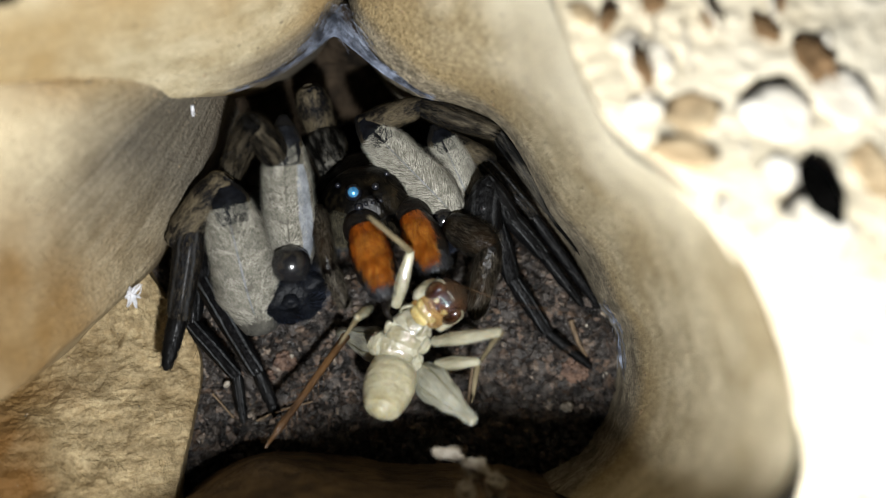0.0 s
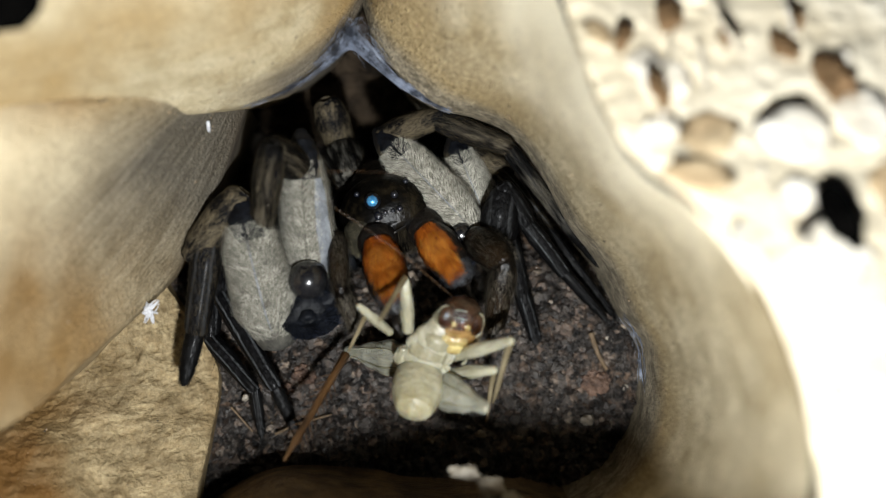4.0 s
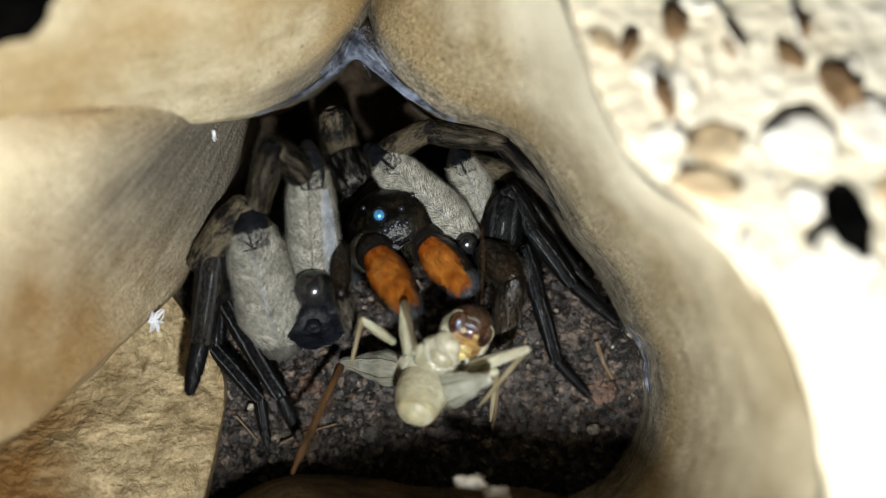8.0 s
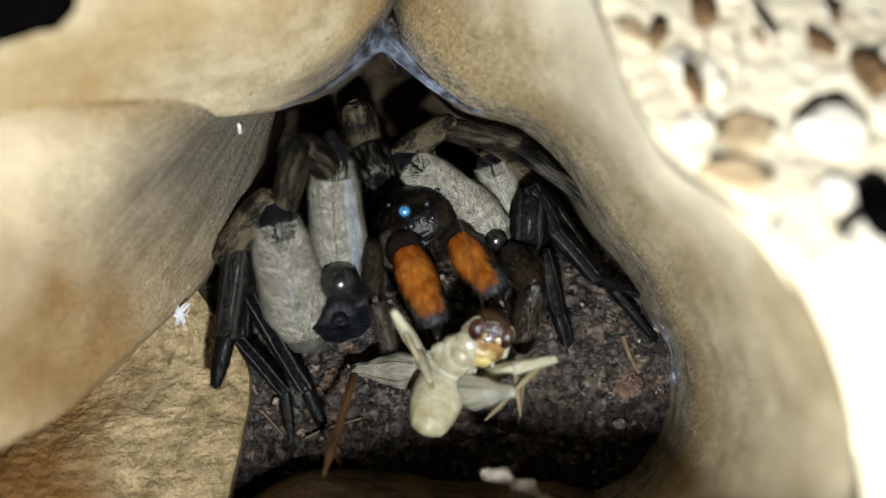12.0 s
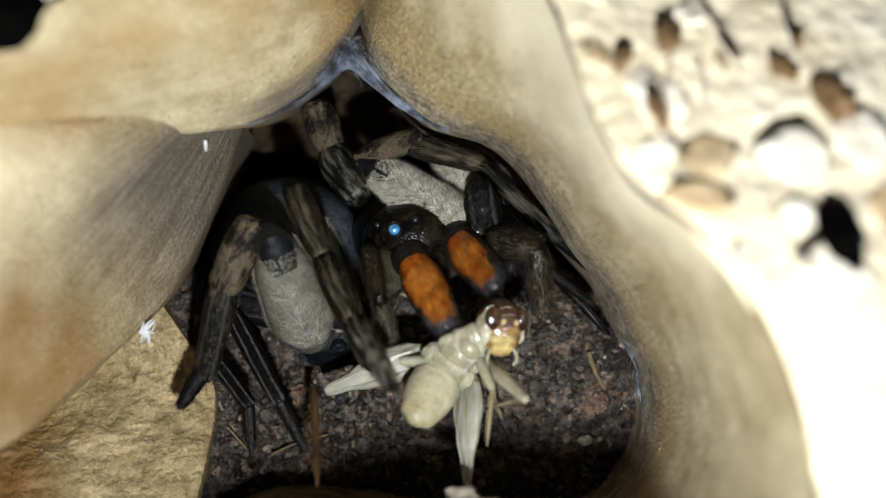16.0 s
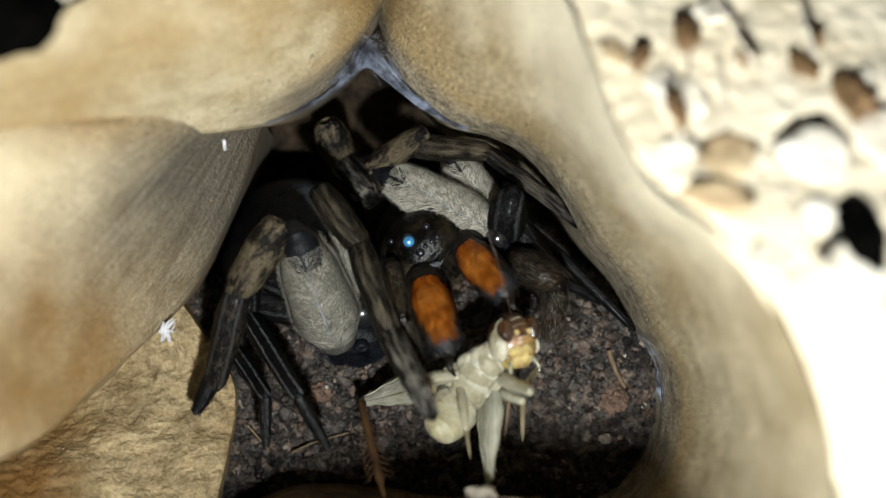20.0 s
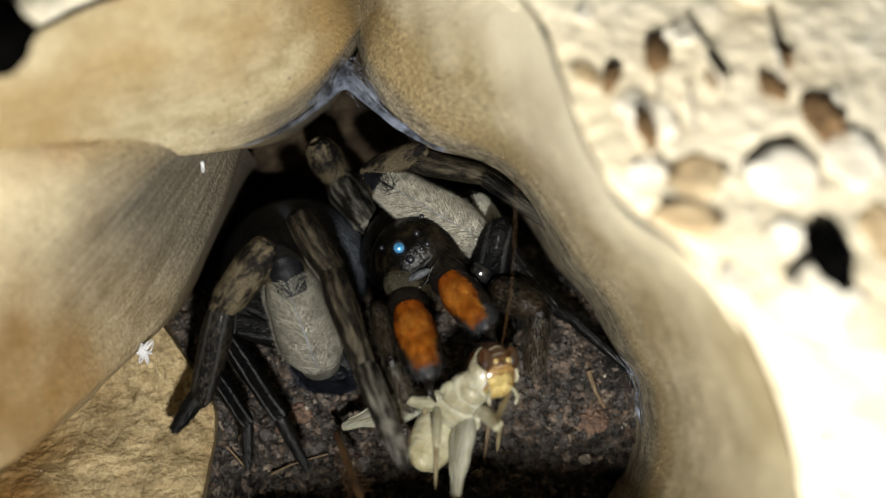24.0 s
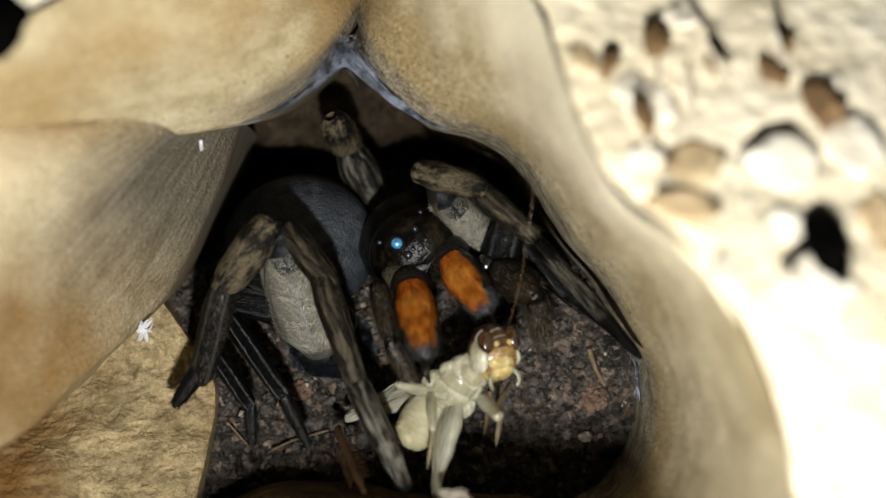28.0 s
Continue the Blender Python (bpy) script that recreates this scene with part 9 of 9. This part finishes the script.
    key(CRICKET["hind_femur_right"][0], (
        (0, 1.91, 0.55, -0.1, 52.6, -10, -94.3), (1, 1.8, 0.15, -0.05, 55.9, -16.4, -92.8), (2, 1.65, -0.21, 0.09, 58.6, -22.8, -90.5),
        (3, 1.46, -0.54, 0.3, 60, -29, -87.1), (4.5, 1.43, -0.55, 0.38, 47.2, -30.8, -61.4), (6, 1.41, -0.55, 0.45, 30.2, -25.4, -35.4),
        (7, 1.4, -0.55, 0.51, 19.8, -19.1, -21.9), (8, 1.45, -0.45, 0.41, 19.4, -18, -21), (9, 1.48, -0.34, 0.31, 19.1, -17, -20),
        (10, 1.51, -0.24, 0.21, 18.8, -15.9, -19.1), (11, 1.52, -0.14, 0.12, 18.7, -14.8, -18.2), (11.5, 1.52, -0.15, 0.12, 22.6, -14.4, -22.3),
        (13.5, 1.51, -0.18, 0.12, 39.2, -13.1, -40.1), (14, 1.51, -0.19, 0.12, 42.9, -10.2, -43), (14.6, 2.33, 1.42, -0.88, 59, -0.4, -117.8),
        (15.3, 1.96, 1.07, -0.67, 53.8, 7.4, -109.7), (16, 1.65, 0.68, -0.43, 49.8, 16.6, -102.7), (17, 1.48, 0.8, -0.51, 55.7, 15.4, -88.7),
        (18, 1.31, 0.91, -0.58, 59.6, 13.3, -74.3), (19, 1.39, 1.01, -0.59, 63.8, 14.8, -79), (20, 1.5, 1.12, -0.59, 67.3, 16.9, -83.6),
        (21, 1.32, 0.98, -0.56, 68.2, 14.1, -84.7), (23.5, 0.89, 0.66, -0.47, 70.9, 6.9, -87.5), (24, 0.8, 0.6, -0.44, 71.5, 5.5, -88.1),
        (25, 0.62, 0.49, -0.39, 72.9, 2.7, -89.2), (26, 0.62, 0.46, -0.32, 71.5, 8.4, -88.8), (27, 0.64, 0.43, -0.25, 70.4, 14, -88.5),
        (28, 0.66, 0.39, -0.19, 69.3, 19.7, -88.3)))
    key(CRICKET["hind_femur_left"][0], (
        (0, -0.4, 0.41, -1.09, -54.1, 9.4, 111.2), (1, -0.5, 0.14, -1.08, -49.2, 15.2, 112.7), (2, -0.62, -0.1, -1.04, -44.2, 21, 113.8),
        (3, -0.75, -0.32, -0.97, -39.3, 26.8, 114.5), (4.5, -0.86, -0.54, -0.84, -33.4, 30.5, 119.9), (6, -0.95, -0.75, -0.68, -26.4, 33.6, 126),
        (7, -1, -0.89, -0.54, -21.3, 35.1, 130.6), (8, -1.03, -0.99, -0.45, -21.2, 33.7, 132.9), (9, -1.06, -1.1, -0.36, -21.4, 32.2, 135.1),
        (10, -1.07, -1.21, -0.27, -21.8, 30.7, 137.1), (11, -1.08, -1.33, -0.19, -22.4, 29.1, 139), (11.5, -1.03, -1.17, -0.34, -19.5, 27.9, 139.2),
        (13.5, -0.71, -0.51, -0.86, -8.5, 23.8, 137.8), (14, -0.6, -0.35, -0.96, -6, 22.9, 137.1), (14.6, -0.95, -0.39, -0.93, 2.2, 20.2, 143.9),
        (15.3, -1.36, -0.49, -0.88, 11.4, 16.8, 151.2), (16, -1.75, -0.62, -0.79, 19.9, 13.3, 157.9), (17, -1.67, -0.74, -0.71, 21.1, 14.5, 155.9),
        (18, -1.58, -0.86, -0.64, 22.3, 15.7, 154), (19, -1.79, -0.94, -0.61, 4.8, 32.2, 154.5), (20, -2.01, -1, -0.6, -19.5, 47, 141.8),
        (21, -2, -0.91, -0.63, -15, 51.4, 143.5), (23.5, -1.97, -0.7, -0.73, 0.6, 61.8, 152.9), (24, -1.96, -0.66, -0.75, 4.9, 63.7, 156.1),
        (25, -1.94, -0.59, -0.81, 13.7, 64.8, 162.6), (26, -1.73, -0.57, -0.82, 7.8, 61.1, 160.5), (27, -1.52, -0.54, -0.85, 2.4, 57.7, 159.1),
        (28, -1.31, -0.48, -0.88, -2.7, 54.6, 158)))
    key(CRICKET["hind_shin_left"][0], (
        (0, -3.54, -0.85, -2.39, 36.1, 0.4, 177.9), (1, -3.98, -1.44, -2.18, 47.8, 1, 176.8), (2, -4.46, -1.95, -1.89, 59.5, 1.8, 175.7),
        (3, -4.99, -2.34, -1.56, 71, 2.9, 174.7), (4.5, -5.12, -3.01, -0.98, 77.7, 0.4, 179.5), (6, -5.2, -3.62, -0.26, 84, -3.3, -176),
        (7, -5.21, -3.98, 0.28, 87.9, -6.3, -173.1), (8, -5.07, -3.99, 0.25, 89.1, -8.5, -170.5), (9, -4.95, -4, 0.22, 90.2, -10.6, -167.9),
        (10, -4.65, -4.21, 0.35, 88.9, -12.8, -164.8), (11, -4.35, -4.4, 0.46, 87.4, -14.9, -161.7), (11.5, -4.45, -4.54, 0.46, 88.8, -14.9, -160.8),
        (13.5, -5.02, -5.12, 0.37, 91.5, -17.5, -151.2), (14, -5.2, -5.28, 0.33, 91.1, -18.8, -146.7), (14.6, -5.43, -5.93, 0.75, 87.5, -20.9, -142.3),
        (15.3, -5.62, -6.73, 1.27, 83.2, -23.1, -137.2), (16, -5.7, -7.57, 1.79, 78.6, -24.9, -132.2), (17, -5.59, -7.51, 1.8, 78.6, -26.3, -128.9),
        (18, -5.48, -7.46, 1.81, 78.3, -27.6, -125.4), (19, -5.27, -6.68, 1, 75.7, -25.8, -124), (20, -4.94, -5.93, 0.29, 72.9, -23.8, -122.6),
        (21, -5.08, -6.06, 0.6, 74.8, -26.3, -120.8), (23.5, -5.46, -6.31, 1.4, 77.6, -32.9, -113.9), (24, -5.54, -6.35, 1.57, 77.7, -34.3, -112),
        (25, -5.71, -6.4, 1.9, 77.1, -37.2, -107.5), (26, -5.07, -6.78, 1.63, 74, -33.9, -101.9), (27, -4.45, -7.11, 1.27, 71.9, -30.2, -96.9),
        (28, -3.84, -7.36, 0.84, 70.4, -26.2, -92.4)))
    key(CRICKET["fore_left"][0], (
        (0, -1.91, 3.76, 0.86, 2.3, 3.1, 17.9), (1, -1.86, 3.45, 0.55, -0.4, 6.1, 21.2), (2, -1.84, 3.15, 0.31, -3, 9.7, 24.1),
        (3, -1.85, 2.84, 0.14, -5.5, 13.9, 26.5), (4.5, -1.99, 2.49, 0.12, -9.3, 16.3, 25.4), (6, -2.1, 2.15, 0.18, -13.2, 18.7, 24.3),
        (7, -2.16, 1.93, 0.26, -15.7, 20.4, 23.7), (8, -1.87, 1.66, 0.52, -6.7, 25.1, 31), (9, -1.82, 1.76, 0.44, 24.4, 37.2, 58.2),
        (10, -2.25, 1.38, 0.78, 20.2, 36.8, 59), (11, -2.64, 0.97, 1.15, 16, 36.4, 60.1), (11.5, -2.32, 1.11, 1.03, 13.2, 35.6, 62.2),
        (13.5, -0.94, 1.54, 0.78, -16.7, 33.1, 82.9), (14, -0.58, 1.6, 0.77, -27.4, 31.7, 92.3), (14.6, -0.43, 1.57, 0.79, -20.6, 30.8, 106.8),
        (15.3, -0.25, 1.55, 0.8, -12.4, 27.5, 123.9), (16, -0.07, 1.56, 0.8, -4.9, 22.2, 139.5), (17, -0.59, 1.52, 0.81, -2.1, 20.1, 144.8),
        (18, -1.1, 1.45, 0.85, 0.6, 17.9, 149.8), (19, -1.08, 1.39, 0.93, -2.8, 18.4, 145.2), (20, -1.07, 1.32, 1, -6.1, 18.4, 140.7),
        (21, -0.93, 1.32, 0.97, -6.3, 21.3, 137.1), (23.5, -0.59, 1.33, 0.89, -8, 29.3, 127.7), (24, -0.52, 1.34, 0.88, -8.6, 30.9, 125.7),
        (25, -0.39, 1.33, 0.86, -9.9, 34.1, 121.6), (26, -0.3, 1.24, 0.97, -10.4, 29.8, 123.5), (27, -0.21, 1.15, 1.07, -11.3, 25.6, 125.2),
        (28, -0.12, 1.05, 1.15, -12.5, 21.5, 126.8)))
    key(CRICKET["fore_left"][1], (
        (0, -3.11, 7.48, 1.01, 55.4, 10, 85.2), (1, -3.26, 7.05, 0.52, 67.8, 15.6, 108.3), (2, -3.45, 6.65, 0.11, 80.4, 15, 140.3),
        (3, -3.67, 6.29, -0.23, 84.8, 9.3, 162.7), (4.5, -3.81, 5.9, -0.49, 96.8, -2.9, -175.7), (6, -3.93, 5.5, -0.67, 96.5, -22.7, -149.4),
        (7, -4.01, 5.23, -0.73, 87.4, -34.8, -131.4), (8, -4.04, 4.89, 0.11, 90.7, -31.7, -137.3), (9, -4.33, 4.47, 1.73, 87.8, -33, -133.3),
        (10, -4.97, 3.96, 1.86, 62.1, -36.6, -121.4), (11, -5.58, 3.4, 2.02, 38.7, -38, -113.2), (11.5, -5.02, 3.04, 1.65, 30.9, -35.8, -117.2),
        (13.5, -2.88, 1.46, 0.3, -22.1, -25.1, -134.5), (14, -2.37, 1.04, -0.03, -32.6, -21.7, -140), (14.6, -2.09, 0.7, 0.19, -30.6, -22.9, -137.3),
        (15.3, -1.72, 0.34, 0.43, -28.7, -24.3, -134), (16, -1.3, 0.02, 0.64, -27.1, -25.5, -130.6), (17, -1.71, -0.11, 0.75, -26.3, -25.2, -132),
        (18, -2.1, -0.26, 0.87, -25.3, -24.9, -133.5), (19, -2.18, -0.25, 0.84, -25.9, -22.2, -135.6), (20, -2.26, -0.25, 0.8, -26.7, -19.5, -137.5),
        (21, -2.21, -0.16, 0.77, -24.7, -20.8, -138.6), (23.5, -2.06, 0.03, 0.65, -19.5, -23.7, -141.7), (24, -2.03, 0.06, 0.63, -18.4, -24.2, -142.4),
        (25, -1.97, 0.13, 0.57, -16.2, -25.2, -143.8), (26, -1.85, 0, 0.65, -20.5, -24.1, -139.3), (27, -1.72, -0.13, 0.71, -24.5, -22.4, -135.2),
        (28, -1.59, -0.25, 0.75, -28.1, -20.3, -131.4)))
    key(CRICKET["fore_right"][0], (
        (0, 1.79, 3.07, 0.47, 43.1, -6.8, -42.3), (1, 1.8, 2.85, 0.2, 40.6, -11, -41.5), (2, 1.8, 2.62, -0.01, 37.8, -15.2, -40.2),
        (3, 1.78, 2.37, -0.17, 34.8, -19, -38.4), (4.5, 1.59, 2.05, -0.18, 22.7, -21.1, -34.6), (6, 1.42, 1.74, -0.13, 10.2, -22.5, -30.3),
        (7, 1.32, 1.55, -0.07, 1.8, -23, -27.2), (8, 1.46, 1.51, -0.02, -4.6, -21, -24.9), (9, 1.61, 1.48, 0.02, -10.9, -19, -22.7),
        (10, 1.77, 1.47, 0.05, -17.1, -17, -20.5), (11, 1.93, 1.46, 0.07, -22.9, -15, -18.4), (11.5, 1.86, 1.61, -0.02, -12.8, -17.5, -22.8),
        (13.5, 1.75, 2.31, -0.32, 42.5, -28.8, -56.8), (14, 1.76, 2.51, -0.38, 59.7, -31, -75.7), (14.6, 1.77, 2.52, -0.39, 61.5, -31.6, -80.4),
        (15.3, 1.78, 2.55, -0.42, 63, -32, -85), (16, 1.8, 2.59, -0.44, 63.6, -32.1, -88.5), (17, 1.79, 2.53, -0.42, 41.9, -25.2, -47.8),
        (18, 1.78, 2.47, -0.39, 25.5, -13.8, -22.5), (19, 1.48, 2.43, -0.26, 39.8, -18.1, -34.1), (20, 1.17, 2.45, -0.15, 59.5, -23.9, -57.6),
        (21, 1.19, 2.32, -0.18, 62, -26.8, -61.6), (23.5, 1.23, 2.03, -0.21, 73.8, -34.8, -79.6), (24, 1.23, 1.97, -0.21, 77.9, -36.3, -85.6),
        (25, 1.24, 1.85, -0.2, 53.5, -11.6, -28.6), (26, 1.38, 1.96, -0.13, 55.5, -8, -26.4), (27, 1.51, 2.07, -0.05, 77, -30.1, -81.8),
        (28, 1.64, 2.19, 0.04, 73.9, -25.4, -74.4)))
    key(CRICKET["fore_right"][1], (
        (0, 4.63, 6.98, 4.93, -54.7, -2.3, -167.1), (1, 4.47, 7.09, 4.35, -42.4, -4.9, -162.9), (2, 4.3, 7.18, 3.8, -30.2, -7.5, -161.8),
        (3, 4.12, 7.24, 3.3, -18.5, -9.5, -162.5), (4.5, 4.2, 7.41, 2.12, -13.6, -7.5, -168.8), (6, 4.25, 7.46, 0.92, -8.3, -4.5, -174.5),
        (7, 4.25, 7.42, 0.12, -4.6, -2.1, -177.7), (8, 4.34, 7.27, -0.5, 3.2, -0.4, -179.6), (9, 4.4, 7.15, -1.13, 11.5, 0.7, 179.2),
        (10, 4.45, 7.06, -1.77, 19.8, 1.4, 178.4), (11, 4.47, 6.99, -2.4, 27.7, 1.6, 178.1), (11.5, 4.52, 6.89, -1.29, 18.6, 1.4, 178.3),
        (13.5, 4.21, 6.11, 3.01, -32.2, -10.6, -163.4), (14, 4.02, 5.82, 4.05, -46.8, -20.5, -142.9), (14.6, 4.15, 5.76, 4.14, -43.1, -11.8, -160.5),
        (15.3, 4.32, 5.7, 4.25, -39.4, -0.6, -179), (16, 4.53, 5.66, 4.35, -36.2, 6.9, 168.8), (17, 4.03, 6.95, 3.35, -39.2, -8.9, -165.7),
        (18, 3.43, 8.2, 2.35, -45.6, -24.1, -135.8), (19, 3.08, 6.92, 3.4, -89.8, -29, -71.6), (20, 2.54, 5.65, 4.3, -97.5, -4.7, -9.1),
        (21, 2.45, 5.54, 4.24, -98.4, -3.9, -6.8), (23.5, 2.19, 5.27, 4.13, -100.4, -2, -2.9), (24, 2.14, 5.22, 4.12, -100.8, -1.7, -2.3),
        (25, 2.02, 5.13, 4.1, -101.6, -1.2, -1.5), (26, 2.19, 5.01, 4.33, -100.8, -0.8, -1.2), (27, 2.35, 4.89, 4.56, -100, -1.1, -1.9),
        (28, 2.5, 4.77, 4.79, -99.1, -1.9, -3.9)))
    key(CRICKET["middle_left"][0], (
        (0, -3.26, 2.64, 1.05, 83.4, 4.1, 156.4), (1, -3.19, 2.54, 0.82, 79.1, 14.2, 120.6), (2, -3.13, 2.43, 0.61, 63.8, 22.7, 94.5),
        (3, -3.1, 2.31, 0.43, 44.2, 28.4, 77.3), (4.5, -2.94, 1.93, 0.5, 20.4, 32.2, 68), (6, -2.75, 1.59, 0.63, 1.8, 36.4, 63.8),
        (7, -2.61, 1.39, 0.76, -7.7, 39.4, 62.3), (8, -3.1, 1.61, 0.56, 38.8, 42.1, 83.3), (9, -3.31, 1.56, 0.62, 85.2, 38.9, 115.2),
        (10, -3.51, 1.49, 0.69, 90.8, -32.1, -133.9), (11, -3.71, 1.4, 0.78, 51.7, -38.2, -112.2), (11.5, -3.25, 1.48, 0.73, 58.4, -36, -116.3),
        (13.5, -1.37, 1.5, 0.81, 85.9, -24.6, -135.8), (14, -0.9, 1.43, 0.88, 92.7, -20.4, -143.2), (14.6, -0.37, 1.82, 0.63, 82, -24.2, -133.8),
        (15.3, 0.19, 2.33, 0.31, 70, -27, -125.5), (16, 0.66, 2.91, -0.05, 58.9, -28.9, -118.5), (17, 0.29, 1.85, 0.6, 73.3, -26.3, -128.7),
        (18, 0, 0.78, 1.28, 87.5, -20.5, -144.3), (19, -0.17, 0.76, 1.3, 78.4, -20.6, -139.9), (20, -0.33, 0.75, 1.3, 69.6, -19.5, -137.4),
        (21, -0.51, 0.76, 1.29, 73.6, -20.1, -140.4), (23.5, -0.99, 0.81, 1.26, 84.2, -20.3, -148.6), (24, -1.08, 0.82, 1.26, 86.4, -20.1, -150.3),
        (25, -1.27, 0.85, 1.24, 90.7, -19.4, -153.8), (26, -1.16, 0.7, 1.34, 85.7, -20.3, -147.5), (27, -1.04, 0.55, 1.42, 80.7, -20.2, -141.1),
        (28, -0.92, 0.4, 1.47, 76, -19.3, -134.8)))
    key(CRICKET["middle_left"][1], (
        (0, -3.59, 2.41, 4.04, -39.4, 0.1, 179.3), (1, -3.96, 2.84, 3.42, -30.2, 0.2, 179.2), (2, -4.33, 3.22, 2.73, -20.9, 0.6, 178.6),
        (3, -4.68, 3.53, 1.98, -11.6, 1.2, 177.8), (4.5, -5.12, 3.36, 1.3, -1.9, -1.4, -177.9), (6, -5.57, 3.05, 0.71, 7.7, -4.8, -174.1),
        (7, -5.88, 2.76, 0.39, 13.7, -7.4, -171.9), (8, -5.69, 3.42, 2.22, 11.9, -13.8, -164.3), (9, -4.17, 2.9, 2.58, -0.8, -20.6, -155.1),
        (10, -2.6, 2.48, 2.83, -16.8, -28.7, -141.2), (11, -1.01, 2.17, 2.98, -37.2, -36.6, -119.1), (11.5, -0.86, 2.22, 3.1, -32.8, -33.3, -125.7),
        (13.5, -0.25, 2.26, 3.74, -21.9, -20.5, -145.2), (14, -0.09, 2.23, 3.92, -20.4, -17.7, -149), (14.6, 0.88, 2.46, 3.59, -9.5, -17.7, -149.2),
        (15.3, 1.97, 2.84, 3.14, 3.3, -18.1, -148.5), (16, 2.98, 3.33, 2.62, 15.1, -18.8, -147.1), (17, 1.99, 2.38, 3.59, 6.2, -20.2, -144.6),
        (18, 1.1, 1.38, 4.6, -2.8, -21.5, -142), (19, 1.22, 0.99, 4.53, -15.7, -20.2, -140.9), (20, 1.34, 0.59, 4.45, -29.9, -19.5, -137.5),
        (21, 1.03, 0.74, 4.5, -23.3, -19.6, -141.5), (23.5, 0.25, 1.15, 4.58, -7.1, -19.5, -150), (24, 0.09, 1.23, 4.59, -4, -19.4, -151.4),
        (25, -0.23, 1.42, 4.61, 2.2, -19.1, -154.2), (26, 0.03, 1.14, 4.68, -4, -17.9, -151.9), (27, 0.27, 0.87, 4.72, -9.9, -16.4, -149.9),
        (28, 0.5, 0.61, 4.74, -15.7, -14.5, -148.3)))
    key(CRICKET["antenna"][0], (
        (0, 0.4, 7.32, 1.24, 40.6, -9.4, -69.4), (1, 0.06, 6.94, 0.56, 44, 15.8, 74), (2, -0.3, 6.55, -0.04, 16, 22.7, 84),
        (3, -0.67, 6.17, -0.56, 6.6, 28.8, 83), (4.5, -0.14, 6.06, -1.1, 6.1, 33.2, 74.4), (6, 0.36, 5.95, -1.66, 0.7, 33.3, 53.1),
        (7, 0.68, 5.88, -2.04, -7.5, 23.7, 28.2), (8, 0.34, 6.39, -2.43, -5.2, 25.6, 31.8), (9, -0.19, 5.98, -1.98, -0.8, 31, 42.3),
        (10, -0.55, 5.7, -1.65, 6.9, 39.5, 70.8), (11, -0.85, 5.39, -1.3, 12, 40.3, 87.1), (11.5, -0.68, 5.58, -1.3, 2.6, 37.3, 70.1),
        (13.5, 0.11, 6.3, -1.14, -18.9, 9.1, 14.2), (14, 0.31, 6.47, -1.06, -19.7, 3.3, 5.4), (14.6, 0.47, 6.4, -1.05, -15.8, 1, 1.5),
        (15.3, 0.66, 6.36, -1.04, -8.6, -5, -8), (16, 0.85, 6.37, -1.05, 2.4, -16.1, -27.3), (17, 0.39, 6.2, -0.97, -3.2, -12.4, -20.3),
        (18, -0.06, 6.01, -0.88, -7.5, -9.3, -14.8), (19, -0.25, 6.18, -0.71, -6.1, 14.1, 25.6), (20, -0.43, 6.39, -0.53, -5.4, 22.9, 53.8),
        (21, -0.31, 6.33, -0.75, -5.8, 23.7, 49.8), (23.5, -0.01, 6.13, -1.28, -5, 20.8, 32.5), (24, 0.05, 6.09, -1.38, -4, 18.2, 26.5),
        (25, 0.17, 5.99, -1.58, -0.7, 7.4, 9.4), (26, 0.18, 6.13, -1.18, -6.4, 12.5, 18.9), (27, 0.21, 6.25, -0.76, -7.6, 14.1, 25.3),
        (28, 0.25, 6.35, -0.34, -6.9, 14, 30.3)))
    key(CRICKET["middle_right"][0], (
        (0, 2.83, 1.9, 0.68, 39.4, -7.4, -46.4), (3, 2.33, 1.36, 0.39, 27.2, -23.3, -50.9), (7, 1.94, 1.09, 0.35, 1.6, -23.7, -28.3),
        (9, 2.11, 1.3, 0.18, -4.5, -18.5, -22.1), (11, 2.14, 1.29, 0.22, -3.5, -12.8, -15.5), (14, 2.14, 1.5, -0.93, 39.5, -28.1, -59.6),
        (16, 2.13, 1.63, -1.02, -37.3, -27.9, -122.6), (18, 1.77, 1.54, -0.99, -49.3, -32.1, -102.5), (20, 1.81, 1.33, -0.7, 53.2, -25, -62.5),
        (24, 1.58, 1.11, -0.82, 56.9, -33.9, -65.8), (28, 2.02, 1.4, -0.69, 59.1, -24, -64.8)))
    key(CRICKET["middle_right"][1], (
        (0, 4.88, 3.89, 1.85, -37.6, -5.1, -150.2), (3, 4.63, 3.37, 0.99, -21.4, -10.2, -161), (7, 3.8, 3.84, -0.15, -1.4, -18.3, -159.1),
        (9, 3.69, 4.35, -0.53, 2.5, -23.8, -150.4), (11, 3.28, 4.46, -0.52, -9.5, -30.8, -135.6), (14, 4.2, 3.32, 0.29, -19.5, -19, -146.2),
        (16, 4.03, -0.58, -2.59, -42, -28.9, -118.4), (18, 3.7, 0.18, -2.49, -48.4, -31.7, -105.9), (20, 3.42, 2.77, 0.81, -24.7, -18.1, -141.5),
        (24, 2.93, 2.54, 0.61, -26.4, -20.1, -150.3), (28, 3.43, 2.62, 0.94, -32.2, -16.3, -143.5)))


motions()
